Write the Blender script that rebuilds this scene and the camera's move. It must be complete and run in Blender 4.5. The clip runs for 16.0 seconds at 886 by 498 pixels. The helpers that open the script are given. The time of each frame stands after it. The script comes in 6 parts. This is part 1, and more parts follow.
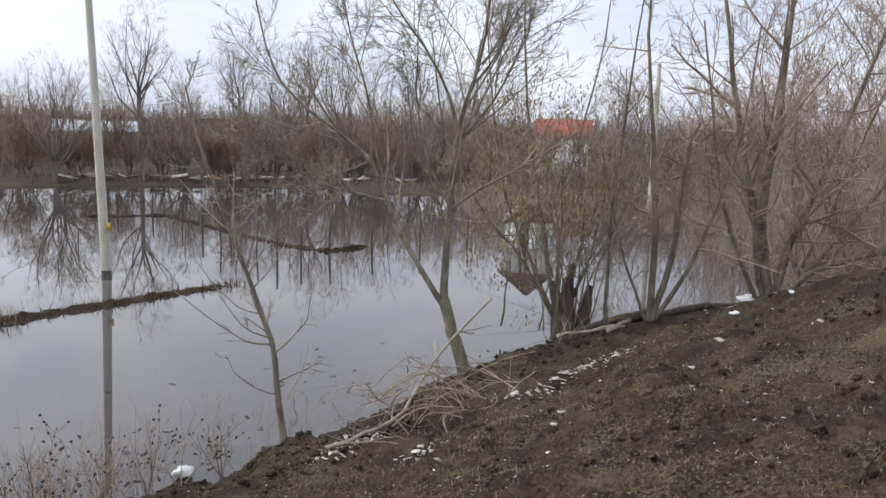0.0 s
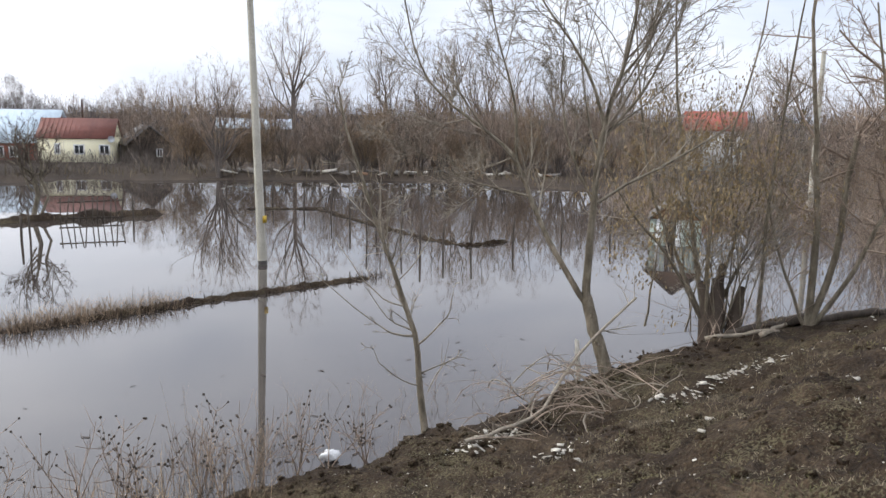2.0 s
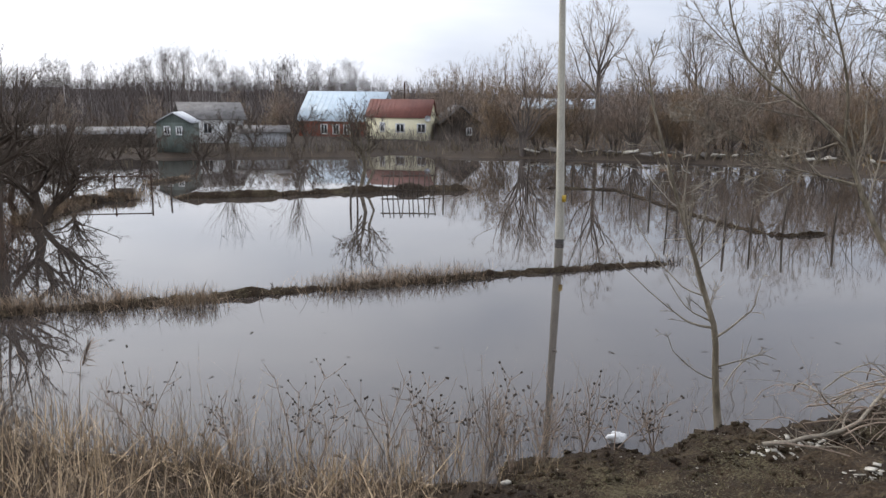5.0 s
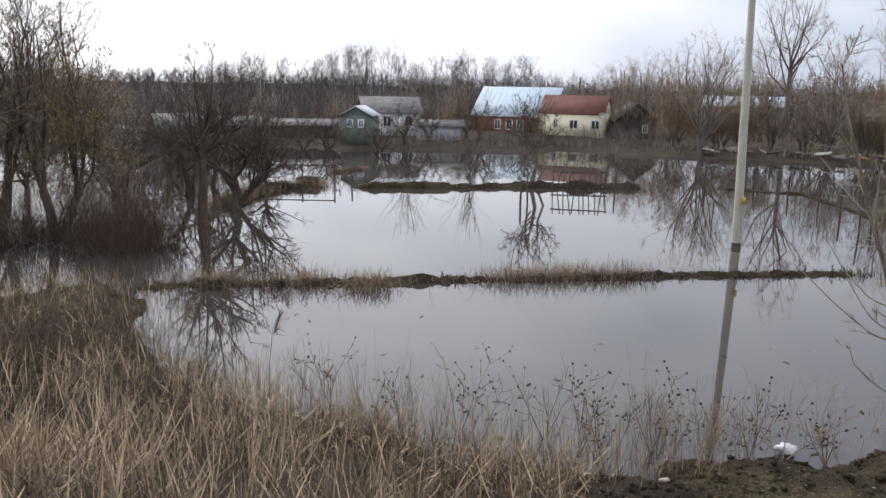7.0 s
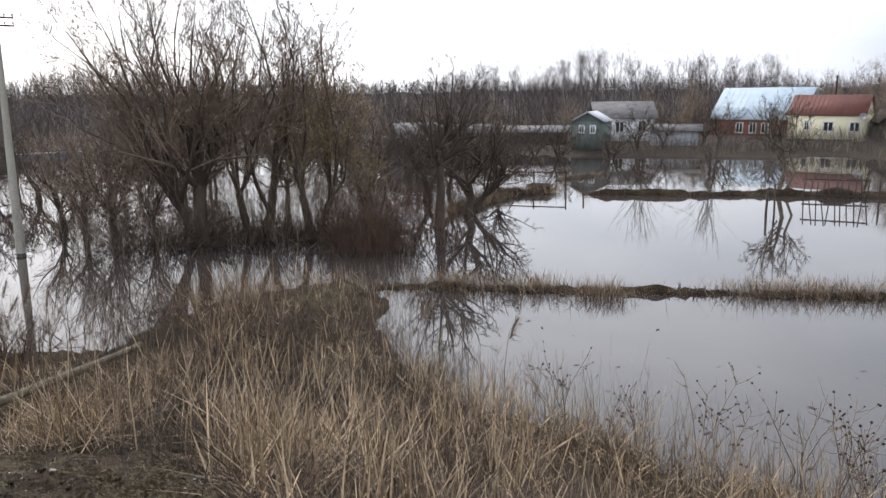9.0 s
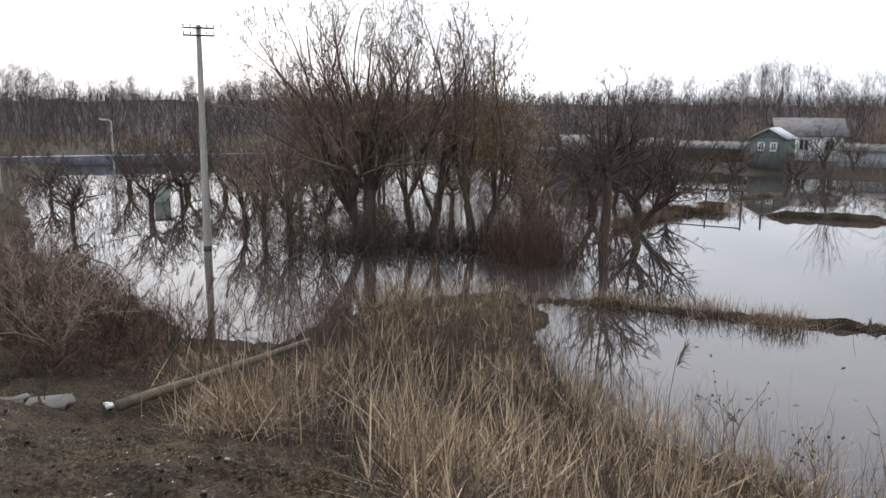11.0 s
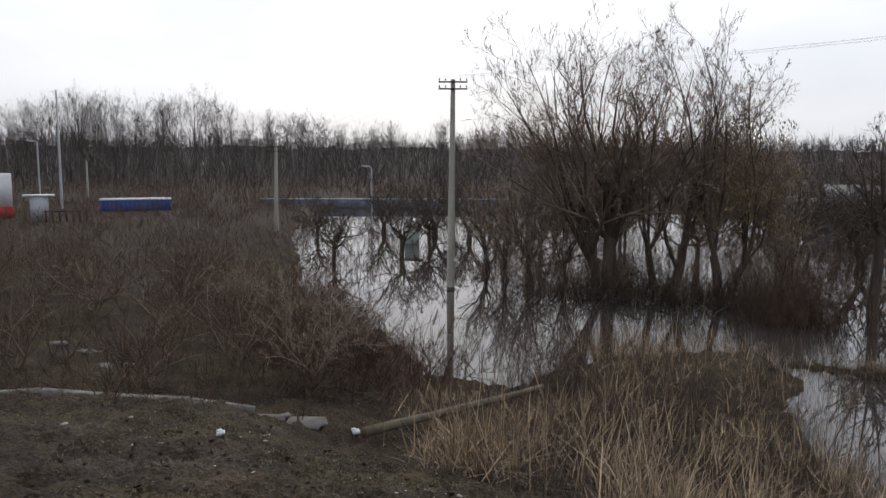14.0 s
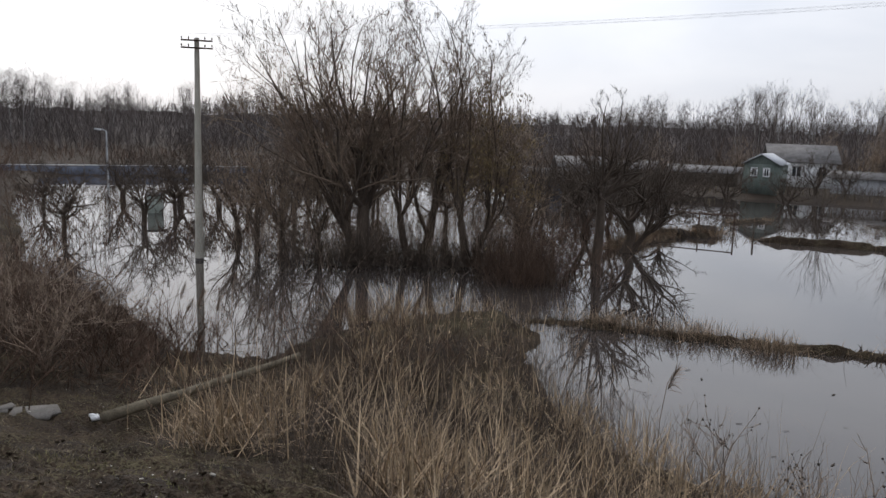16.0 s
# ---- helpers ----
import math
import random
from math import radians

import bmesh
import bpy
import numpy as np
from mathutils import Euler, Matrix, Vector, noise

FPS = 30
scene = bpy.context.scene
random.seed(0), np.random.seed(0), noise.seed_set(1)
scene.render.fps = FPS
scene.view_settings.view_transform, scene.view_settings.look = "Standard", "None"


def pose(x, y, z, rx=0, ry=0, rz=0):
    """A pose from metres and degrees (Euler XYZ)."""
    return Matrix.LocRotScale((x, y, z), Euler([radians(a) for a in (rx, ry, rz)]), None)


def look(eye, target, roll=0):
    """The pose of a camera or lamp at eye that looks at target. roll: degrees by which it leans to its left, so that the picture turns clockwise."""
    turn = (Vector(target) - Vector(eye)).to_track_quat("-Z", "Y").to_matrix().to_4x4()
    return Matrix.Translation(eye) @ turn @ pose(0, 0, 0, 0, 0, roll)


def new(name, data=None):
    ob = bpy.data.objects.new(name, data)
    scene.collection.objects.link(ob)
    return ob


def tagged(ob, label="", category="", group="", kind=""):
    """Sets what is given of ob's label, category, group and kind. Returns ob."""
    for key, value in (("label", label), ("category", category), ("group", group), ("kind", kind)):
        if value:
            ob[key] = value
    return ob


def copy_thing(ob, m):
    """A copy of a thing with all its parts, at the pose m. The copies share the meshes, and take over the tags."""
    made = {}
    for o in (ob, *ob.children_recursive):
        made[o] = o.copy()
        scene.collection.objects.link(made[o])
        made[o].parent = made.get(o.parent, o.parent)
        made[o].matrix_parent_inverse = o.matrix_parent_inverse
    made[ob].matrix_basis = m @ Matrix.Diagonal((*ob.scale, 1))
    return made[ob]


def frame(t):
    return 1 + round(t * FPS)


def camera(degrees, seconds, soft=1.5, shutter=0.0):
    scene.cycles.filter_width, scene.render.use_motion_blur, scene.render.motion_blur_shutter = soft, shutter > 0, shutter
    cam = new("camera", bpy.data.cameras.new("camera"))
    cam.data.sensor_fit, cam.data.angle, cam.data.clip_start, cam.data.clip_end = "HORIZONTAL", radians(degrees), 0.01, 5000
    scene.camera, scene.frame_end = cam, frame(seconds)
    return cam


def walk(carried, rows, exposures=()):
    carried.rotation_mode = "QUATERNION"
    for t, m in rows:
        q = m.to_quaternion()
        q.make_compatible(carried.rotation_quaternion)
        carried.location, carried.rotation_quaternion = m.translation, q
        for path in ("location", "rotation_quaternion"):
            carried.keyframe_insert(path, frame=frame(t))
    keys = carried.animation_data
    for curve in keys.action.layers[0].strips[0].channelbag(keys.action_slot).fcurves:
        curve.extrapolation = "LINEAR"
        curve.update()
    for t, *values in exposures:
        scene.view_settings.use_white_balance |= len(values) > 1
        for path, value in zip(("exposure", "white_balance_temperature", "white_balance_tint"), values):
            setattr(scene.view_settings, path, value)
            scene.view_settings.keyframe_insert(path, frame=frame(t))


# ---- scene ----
cam = camera(58.9, 16.0)
# seconds, place, then yaw, pitch and roll in degrees
ROWS = [
    (0.0, -0.000, 0.000, 5.104, -17.20, -8.73, 1.62),
    (0.5, 0.006, 0.012, 5.108, -15.43, -8.26, 1.45),
    (1.0, 0.025, 0.011, 5.112, -13.28, -8.71, 1.31),
    (1.5, 0.004, 0.040, 5.119, -11.23, -9.29, 1.28),
    (2.0, -0.033, 0.012, 5.121, -6.88, -9.34, 0.97),
    (2.5, -0.039, -0.085, 5.137, -2.57, -9.43, 0.37),
    (3.0, -0.053, -0.137, 5.147, 0.67, -9.94, 0.60),
    (3.5, -0.074, -0.130, 5.153, 4.36, -9.96, 0.45),
    (4.0, -0.080, -0.122, 5.141, 7.43, -9.88, -0.16),
    (4.5, -0.061, -0.109, 5.132, 10.91, -11.15, 0.28),
    (5.0, -0.081, -0.115, 5.151, 14.72, -11.08, 0.61),
    (7.5, 0.020, -0.565, 5.169, 30.47, -11.63, 0.69),
    (8.0, -0.009, -0.592, 5.188, 34.63, -11.47, 0.10),
    (8.5, -0.085, -0.585, 5.191, 39.67, -11.28, -0.49),
    (11.0, -0.387, -0.545, 5.192, 55.45, -10.42, 0.47),
    (11.5, -0.360, -0.554, 5.202, 59.47, -9.67, 0.26),
    (12.0, -0.349, -0.567, 5.215, 62.70, -9.17, -0.00),
    (12.5, -0.347, -0.563, 5.222, 65.39, -8.80, 0.28),
    (13.0, -0.386, -0.593, 5.229, 68.21, -7.77, 0.12),
    (13.5, -0.306, -0.589, 5.248, 72.01, -7.45, -0.34),
    (14.0, -0.289, -0.594, 5.245, 72.95, -7.19, 0.38),
    (14.5, -0.286, -0.568, 5.264, 71.10, -7.10, 0.64),
    (15.0, -0.325, -0.555, 5.252, 66.68, -7.71, 1.19),
    (15.5, -0.401, -0.549, 5.211, 61.18, -8.58, 1.33),
    (16.0, -0.412, -0.533, 5.187, 54.94, -9.12, 1.86),
]
walk(cam, [(t, pose(x, y, z, 90 + pitch, 0, yaw) @ pose(0, 0, 0, 0, 0, roll)) for t, x, y, z, yaw, pitch, roll in ROWS],
     exposures=[(0.0, 0.28), (0.6, 0.42), (1.4, 0.42), (2.0, 0.36), (3.0, 0.24), (5.0, 0.06), (8.0, 0.1), (8.7, 0.15), (10.0, 0.12), (11.0, 0.06), (12.5, -0.28), (14.0, -0.66), (14.5, -0.68), (15.2, -0.68), (16.0, -0.56)])

# ---- world and sun: a thin overcast with the sun low behind it ----
SUN_YAW, SUN_HIGH = 72.0, 28.0
SUN_DIR = Vector((-math.sin(radians(SUN_YAW)) * math.cos(radians(SUN_HIGH)), math.cos(radians(SUN_YAW)) * math.cos(radians(SUN_HIGH)), math.sin(radians(SUN_HIGH))))


def make_world():
    world = bpy.data.worlds.new("overcast")
    scene.world = world
    world.use_nodes = True
    nt = world.node_tree
    n, link = nt.nodes, nt.links
    n.clear()
    sky = n.new("ShaderNodeTexSky")
    sky.sky_type, sky.sun_disc = "NISHITA", False
    sky.sun_elevation, sky.sun_rotation = radians(SUN_HIGH), radians(-SUN_YAW)
    sky.air_density, sky.dust_density = 1.0, 2.0
    co = n.new("ShaderNodeTexCoord")
    mp = n.new("ShaderNodeMapping")
    mp.inputs["Scale"].default_value = (1.0, 1.0, 3.6)
    link.new(co.outputs["Generated"], mp.inputs["Vector"])
    cl = n.new("ShaderNodeTexNoise")
    cl.inputs["Scale"].default_value, cl.inputs["Detail"].default_value = 2.3, 5.0
    cl.inputs["Roughness"].default_value, cl.inputs["Distortion"].default_value = 0.5, 0.4
    link.new(mp.outputs[0], cl.inputs["Vector"])
    ramp = n.new("ShaderNodeValToRGB")
    ramp.color_ramp.elements[0].position, ramp.color_ramp.elements[0].color = 0.36, (6.9, 7.6, 9.2, 1)
    ramp.color_ramp.elements[1].position, ramp.color_ramp.elements[1].color = 0.62, (9.6, 10.0, 11.2, 1)
    link.new(cl.outputs["Fac"], ramp.inputs[0])
    # the cloud glows round the hidden sun
    dot = n.new("ShaderNodeVectorMath")
    dot.operation = "DOT_PRODUCT"
    dot.inputs[1].default_value = SUN_DIR
    link.new(co.outputs["Generated"], dot.inputs[0])
    glow = n.new("ShaderNodeMapRange")
    glow.interpolation_type = "SMOOTHSTEP"
    glow.inputs["From Min"].default_value, glow.inputs["From Max"].default_value = 0.3, 1.0
    glow.inputs["To Min"].default_value, glow.inputs["To Max"].default_value = 0.0, 8.5
    link.new(dot.outputs["Value"], glow.inputs["Value"])
    add = n.new("ShaderNodeMix")
    add.data_type, add.blend_type = "RGBA", "ADD"
    add.inputs[0].default_value = 1.0
    link.new(ramp.outputs[0], add.inputs[6])
    link.new(glow.outputs[0], add.inputs[7])
    # an overcast sky brightens towards the zenith
    axis = n.new("ShaderNodeSeparateXYZ")
    link.new(co.outputs["Generated"], axis.inputs[0])
    high = n.new("ShaderNodeMapRange")
    high.inputs["From Min"].default_value, high.inputs["From Max"].default_value = 0.0, 0.8
    high.inputs["To Min"].default_value, high.inputs["To Max"].default_value = 0.88, 1.4
    link.new(axis.outputs["Z"], high.inputs["Value"])
    lifted = n.new("ShaderNodeVectorMath")
    lifted.operation = "SCALE"
    link.new(add.outputs[2], lifted.inputs[0])
    link.new(high.outputs[0], lifted.inputs["Scale"])
    mix = n.new("ShaderNodeMix")
    mix.data_type = "RGBA"
    mix.inputs[0].default_value = 0.88
    link.new(sky.outputs[0], mix.inputs[6])
    link.new(lifted.outputs[0], mix.inputs[7])
    bg = n.new("ShaderNodeBackground")
    bg.inputs["Strength"].default_value = 0.1
    link.new(mix.outputs[2], bg.inputs["Color"])
    out = n.new("ShaderNodeOutputWorld")
    link.new(bg.outputs[0], out.inputs["Surface"])


make_world()
sun = new("sun", bpy.data.lights.new("sun", "SUN"))
sun.data.energy, sun.data.angle, sun.data.color = 0.9, radians(14), (1.0, 0.95, 0.88)
sun.matrix_world = look(SUN_DIR * 80, (0, 0, 0))


# ---- materials ----
def mat(name, stops, scale=4.0, rough=0.85, bump=0.3, fine=60.0, stretch=(1, 1, 1), spread=0.25, metal=0.0, per_thing=0.0):
    """A surface with colour varied at two scales, bumps of the fine one, and some spread between the pieces."""
    m = bpy.data.materials.new(name)
    m.use_nodes = True
    nt = m.node_tree
    n, link = nt.nodes, nt.links
    b = n["Principled BSDF"]
    co = n.new("ShaderNodeTexCoord")
    mp = n.new("ShaderNodeMapping")
    mp.inputs["Scale"].default_value = stretch
    link.new(co.outputs["Object"], mp.inputs["Vector"])
    big = n.new("ShaderNodeTexNoise")
    big.inputs["Scale"].default_value, big.inputs["Detail"].default_value = scale, 6.0
    big.inputs["Roughness"].default_value = 0.62
    link.new(mp.outputs[0], big.inputs["Vector"])
    small = n.new("ShaderNodeTexNoise")
    small.inputs["Scale"].default_value, small.inputs["Detail"].default_value = fine, 4.0
    link.new(mp.outputs[0], small.inputs["Vector"])
    ramp = n.new("ShaderNodeValToRGB")
    els = ramp.color_ramp.elements
    while len(els) < len(stops):
        els.new(0.5)
    for i, c in enumerate(stops):
        els[i].position = 0.3 + 0.4 * i / max(1, len(stops) - 1)
        els[i].color = (*c, 1)
    link.new(big.outputs["Fac"], ramp.inputs[0])
    # pieces differ: islands of a joined mesh, and things among themselves
    geo = n.new("ShaderNodeNewGeometry")
    info = n.new("ShaderNodeObjectInfo")
    sumr = n.new("ShaderNodeMath")
    sumr.operation = "MULTIPLY_ADD"
    link.new(info.outputs["Random"], sumr.inputs[0])
    sumr.inputs[1].default_value = per_thing
    link.new(geo.outputs["Random Per Island"], sumr.inputs[2])
    val = n.new("ShaderNodeMapRange")
    val.inputs["To Min"].default_value, val.inputs["To Max"].default_value = 1 - spread, 1 + spread
    link.new(sumr.outputs[0], val.inputs["Value"])
    fin = n.new("ShaderNodeMapRange")
    fin.inputs["From Min"].default_value, fin.inputs["From Max"].default_value = 0.25, 0.75
    fin.inputs["To Min"].default_value, fin.inputs["To Max"].default_value = 0.7, 1.3
    link.new(small.outputs["Fac"], fin.inputs["Value"])
    mul = n.new("ShaderNodeMath")
    mul.operation = "MULTIPLY"
    link.new(val.outputs[0], mul.inputs[0])
    link.new(fin.outputs[0], mul.inputs[1])
    vm = n.new("ShaderNodeVectorMath")
    vm.operation = "SCALE"
    link.new(ramp.outputs[0], vm.inputs[0])
    link.new(mul.outputs[0], vm.inputs["Scale"])
    link.new(vm.outputs[0], b.inputs["Base Color"])
    b.inputs["Roughness"].default_value, b.inputs["Metallic"].default_value = rough, metal
    b.inputs["Specular IOR Level"].default_value = 0.3
    if bump:
        bp = n.new("ShaderNodeBump")
        bp.inputs["Strength"].default_value, bp.inputs["Distance"].default_value = bump, 0.02
        link.new(small.outputs["Fac"], bp.inputs["Height"])
        link.new(bp.outputs[0], b.inputs["Normal"])
    return m


def ground_material():
    """Churned wet mud with worn dry grass in patches."""
    m = mat("mud", [(0.017, 0.0108, 0.0066), (0.04, 0.0268, 0.0165), (0.083, 0.059, 0.037)], 1.3, 0.85, 1.0, 22.0, spread=0.0)
    nt = m.node_tree
    n, link = nt.nodes, nt.links
    b = n["Principled BSDF"]
    old = b.inputs["Base Color"].links[0].from_socket
    co = n.new("ShaderNodeTexCoord")
    patch = n.new("ShaderNodeTexNoise")
    patch.inputs["Scale"].default_value, patch.inputs["Detail"].default_value = 0.55, 5.0
    patch.inputs["Roughness"].default_value = 0.7
    link.new(co.outputs["Object"], patch.inputs["Vector"])
    blades = n.new("ShaderNodeTexNoise")
    blades.inputs["Scale"].default_value, blades.inputs["Detail"].default_value = 34.0, 3.0
    link.new(co.outputs["Object"], blades.inputs["Vector"])
    cut = n.new("ShaderNodeMath")
    cut.operation = "MULTIPLY"
    link.new(patch.outputs["Fac"], cut.inputs[0])
    link.new(blades.outputs["Fac"], cut.inputs[1])
    edge = n.new("ShaderNodeMapRange")
    edge.inputs["From Min"].default_value, edge.inputs["From Max"].default_value = 0.27, 0.36
    link.new(cut.outputs[0], edge.inputs["Value"])
    mix = n.new("ShaderNodeMix")
    mix.data_type = "RGBA"
    link.new(edge.outputs[0], mix.inputs[0])
    link.new(old, mix.inputs[6])
    mix.inputs[7].default_value = (0.115, 0.098, 0.058, 1)
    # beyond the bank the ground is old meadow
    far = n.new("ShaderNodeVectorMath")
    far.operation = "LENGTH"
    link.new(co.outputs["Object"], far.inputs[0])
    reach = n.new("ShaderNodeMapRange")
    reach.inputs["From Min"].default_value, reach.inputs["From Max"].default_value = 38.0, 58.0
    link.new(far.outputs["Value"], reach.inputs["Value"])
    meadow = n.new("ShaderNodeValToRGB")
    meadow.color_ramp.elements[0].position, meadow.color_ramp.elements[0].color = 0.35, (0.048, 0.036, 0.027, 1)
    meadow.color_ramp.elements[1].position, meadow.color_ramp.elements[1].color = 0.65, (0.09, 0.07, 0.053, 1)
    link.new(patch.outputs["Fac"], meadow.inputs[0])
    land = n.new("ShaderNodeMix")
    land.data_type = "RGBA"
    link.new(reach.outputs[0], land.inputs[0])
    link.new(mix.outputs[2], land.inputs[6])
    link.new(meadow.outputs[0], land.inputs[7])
    # past 120 m it blends to a paler grey-brown, near the woods' colour
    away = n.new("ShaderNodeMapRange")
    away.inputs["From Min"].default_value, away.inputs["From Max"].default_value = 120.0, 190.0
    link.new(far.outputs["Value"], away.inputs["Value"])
    woods_tone = n.new("ShaderNodeMix")
    woods_tone.data_type = "RGBA"
    link.new(away.outputs[0], woods_tone.inputs[0])
    link.new(land.outputs[2], woods_tone.inputs[6])
    woods_tone.inputs[7].default_value = (0.1, 0.082, 0.073, 1)
    link.new(woods_tone.outputs[2], b.inputs["Base Color"])
    b.inputs["Specular IOR Level"].default_value = 0.12
    n["Map Range.001"].inputs["To Min"].default_value, n["Map Range.001"].inputs["To Max"].default_value = 0.3, 1.7
    n["Bump"].inputs["Distance"].default_value = 0.09
    wet = n.new("ShaderNodeMapRange")
    wet.inputs["From Min"].default_value, wet.inputs["From Max"].default_value = 0.35, 0.6
    wet.inputs["To Min"].default_value, wet.inputs["To Max"].default_value = 0.65, 1.0
    link.new(patch.outputs["Fac"], wet.inputs["Value"])
    link.new(wet.outputs[0], b.inputs["Roughness"])
    return m


def water_material():
    """Silty flood water, almost still."""
    m = bpy.data.materials.new("flood_water")
    m.use_nodes = True
    n, link = m.node_tree.nodes, m.node_tree.links
    b = n["Principled BSDF"]
    co = n.new("ShaderNodeTexCoord")
    silt = n.new("ShaderNodeTexNoise")
    silt.inputs["Scale"].default_value, silt.inputs["Detail"].default_value = 0.07, 4.0
    link.new(co.outputs["Object"], silt.inputs["Vector"])
    ramp = n.new("ShaderNodeValToRGB")
    ramp.color_ramp.elements[0].position, ramp.color_ramp.elements[0].color = 0.3, (0.044, 0.036, 0.031, 1)
    ramp.color_ramp.elements[1].position, ramp.color_ramp.elements[1].color = 0.7, (0.064, 0.053, 0.046, 1)
    link.new(silt.outputs["Fac"], ramp.inputs[0])
    link.new(ramp.outputs[0], b.inputs["Base Color"])
    b.inputs["Roughness"].default_value, b.inputs["IOR"].default_value = 0.012, 1.5
    rip = n.new("ShaderNodeTexNoise")
    rip.inputs["Scale"].default_value, rip.inputs["Detail"].default_value = 2.2, 3.0
    link.new(co.outputs["Object"], rip.inputs["Vector"])
    calm = n.new("ShaderNodeTexNoise")
    calm.inputs["Scale"].default_value = 0.11
    link.new(co.outputs["Object"], calm.inputs["Vector"])
    amt = n.new("ShaderNodeMapRange")
    amt.inputs["From Min"].default_value, amt.inputs["From Max"].default_value = 0.42, 0.65
    amt.inputs["To Min"].default_value, amt.inputs["To Max"].default_value = 0.003, 0.024
    link.new(calm.outputs["Fac"], amt.inputs["Value"])
    bp = n.new("ShaderNodeBump")
    bp.inputs["Distance"].default_value = 0.06
    link.new(amt.outputs[0], bp.inputs["Strength"])
    link.new(rip.outputs["Fac"], bp.inputs["Height"])
    link.new(bp.outputs[0], b.inputs["Normal"])
    return m


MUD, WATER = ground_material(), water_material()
BARK_GREY = mat("grey_green_bark", [(0.075, 0.062, 0.042), (0.17, 0.142, 0.1), (0.3, 0.255, 0.19)], 7, 0.9, 0.9, 70, (1, 1, 0.3), 0.12)
BARK_DARK = mat("dark_bark", [(0.06, 0.045, 0.034), (0.125, 0.096, 0.073)], 5, 0.92, 0.5, 60, (1, 1, 0.3), 0.2)
BARK_FAR = mat("far_bark", [(0.09, 0.074, 0.063), (0.17, 0.143, 0.122)], 2, 0.9, 0.0, 20, (1, 1, 0.3), 0.25, per_thing=0.4)
TWIG = mat("brown_twigs", [(0.18, 0.133, 0.1), (0.32, 0.25, 0.19)], 1.5, 0.85, 0.0, 30, (1, 1, 1), 0.3, per_thing=0.5)
TWIG_PALE = mat("pale_twigs", [(0.17, 0.143, 0.11), (0.32, 0.275, 0.21)], 3, 0.85, 0.0, 30, (1, 1, 1), 0.3)
TWIG_RED = mat("reddish_brush", [(0.07, 0.044, 0.03), (0.145, 0.092, 0.062)], 0.5, 0.9, 0.0, 20, (1, 1, 1), 0.35)
WILLOW_TWIG = mat("willow_twigs", [(0.17, 0.123, 0.09), (0.31, 0.235, 0.17)], 0.5, 0.9, 0.0, 20, (1, 1, 1), 0.35)
TWIG_OCHRE = mat("ochre_brush", [(0.2, 0.14, 0.088), (0.32, 0.232, 0.145)], 0.5, 0.9, 0.0, 20, (1, 1, 1), 0.35)
WOODS = mat("distant_woods", [(0.075, 0.062, 0.056), (0.135, 0.112, 0.102)], 0.1, 0.95, 0.0, 2, (1, 1, 1), 0.3)
BIRCH = mat("birch_trunks", [(0.2, 0.19, 0.18), (0.42, 0.4, 0.38)], 0.8, 0.9, 0.0, 6, (1, 1, 1), 0.3)
REED = mat("dry_reed", [(0.105, 0.073, 0.047), (0.32, 0.228, 0.145)], 0.8, 0.75, 0.0, 40, (1, 1, 1), 0.6)
REED_GOLD = mat("golden_reed", [(0.26, 0.185, 0.11), (0.48, 0.355, 0.22)], 0.8, 0.7, 0.0, 40, (1, 1, 1), 0.5)
STRAW = mat("matted_straw", [(0.1, 0.08, 0.052), (0.23, 0.187, 0.125)], 0.9, 0.85, 0.0, 40, (1, 1, 1), 0.4)
GREEN = mat("worn_green_grass", [(0.075, 0.07, 0.03), (0.18, 0.155, 0.075)], 0.9, 0.85, 0.0, 40, (1, 1, 1), 0.4)
DEAD_LEAF = mat("dead_leaves", [(0.18, 0.128, 0.062), (0.33, 0.25, 0.135)], 2, 0.8, 0.0, 40, (1, 1, 1), 0.4)
BUR = mat("dark_burs", [(0.03, 0.022, 0.016), (0.06, 0.045, 0.032)], 30, 0.95, 0.3, 90, (1, 1, 1), 0.2)
CONCRETE = mat("weathered_concrete", [(0.38, 0.355, 0.29), (0.53, 0.5, 0.42)], 2.5, 0.9, 0.35, 50, (1, 1, 0.4), 0.0)
CONCRETE_WET = mat("wet_concrete", [(0.06, 0.055, 0.05), (0.12, 0.11, 0.1)], 3, 0.45, 0.3, 50, (1, 1, 1), 0.0)
CONCRETE_DIRTY = mat("muddy_concrete", [(0.1, 0.092, 0.08), (0.22, 0.2, 0.175)], 4, 0.9, 0.4, 40, (1, 1, 1), 0.1)
LOG_BARK = mat("muddy_log", [(0.1, 0.082, 0.056), (0.21, 0.175, 0.12)], 4, 0.9, 0.5, 40, (1, 1, 1), 0.0)
IRON = mat("rusty_iron", [(0.05, 0.03, 0.022), (0.1, 0.06, 0.042)], 8, 0.8, 0.3, 60, (1, 1, 1), 0.1)
PORCELAIN = mat("brown_porcelain", [(0.05, 0.025, 0.018), (0.07, 0.035, 0.024)], 8, 0.3, 0.0, 60, (1, 1, 1), 0.1)
OLD_WOOD = mat("weathered_wood", [(0.045, 0.036, 0.029), (0.11, 0.09, 0.072)], 5, 0.92, 0.4, 45, (4, 4, 0.4), 0.15, per_thing=0.4)
GREY_BOARD = mat("silvered_boards", [(0.11, 0.098, 0.085), (0.21, 0.19, 0.17)], 4, 0.9, 0.4, 45, (4, 4, 0.4), 0.15)
WHITE = mat("dull_white_plastic", [(0.55, 0.55, 0.54), (0.75, 0.75, 0.74)], 9, 0.55, 0.1, 40, (1, 1, 1), 0.15)
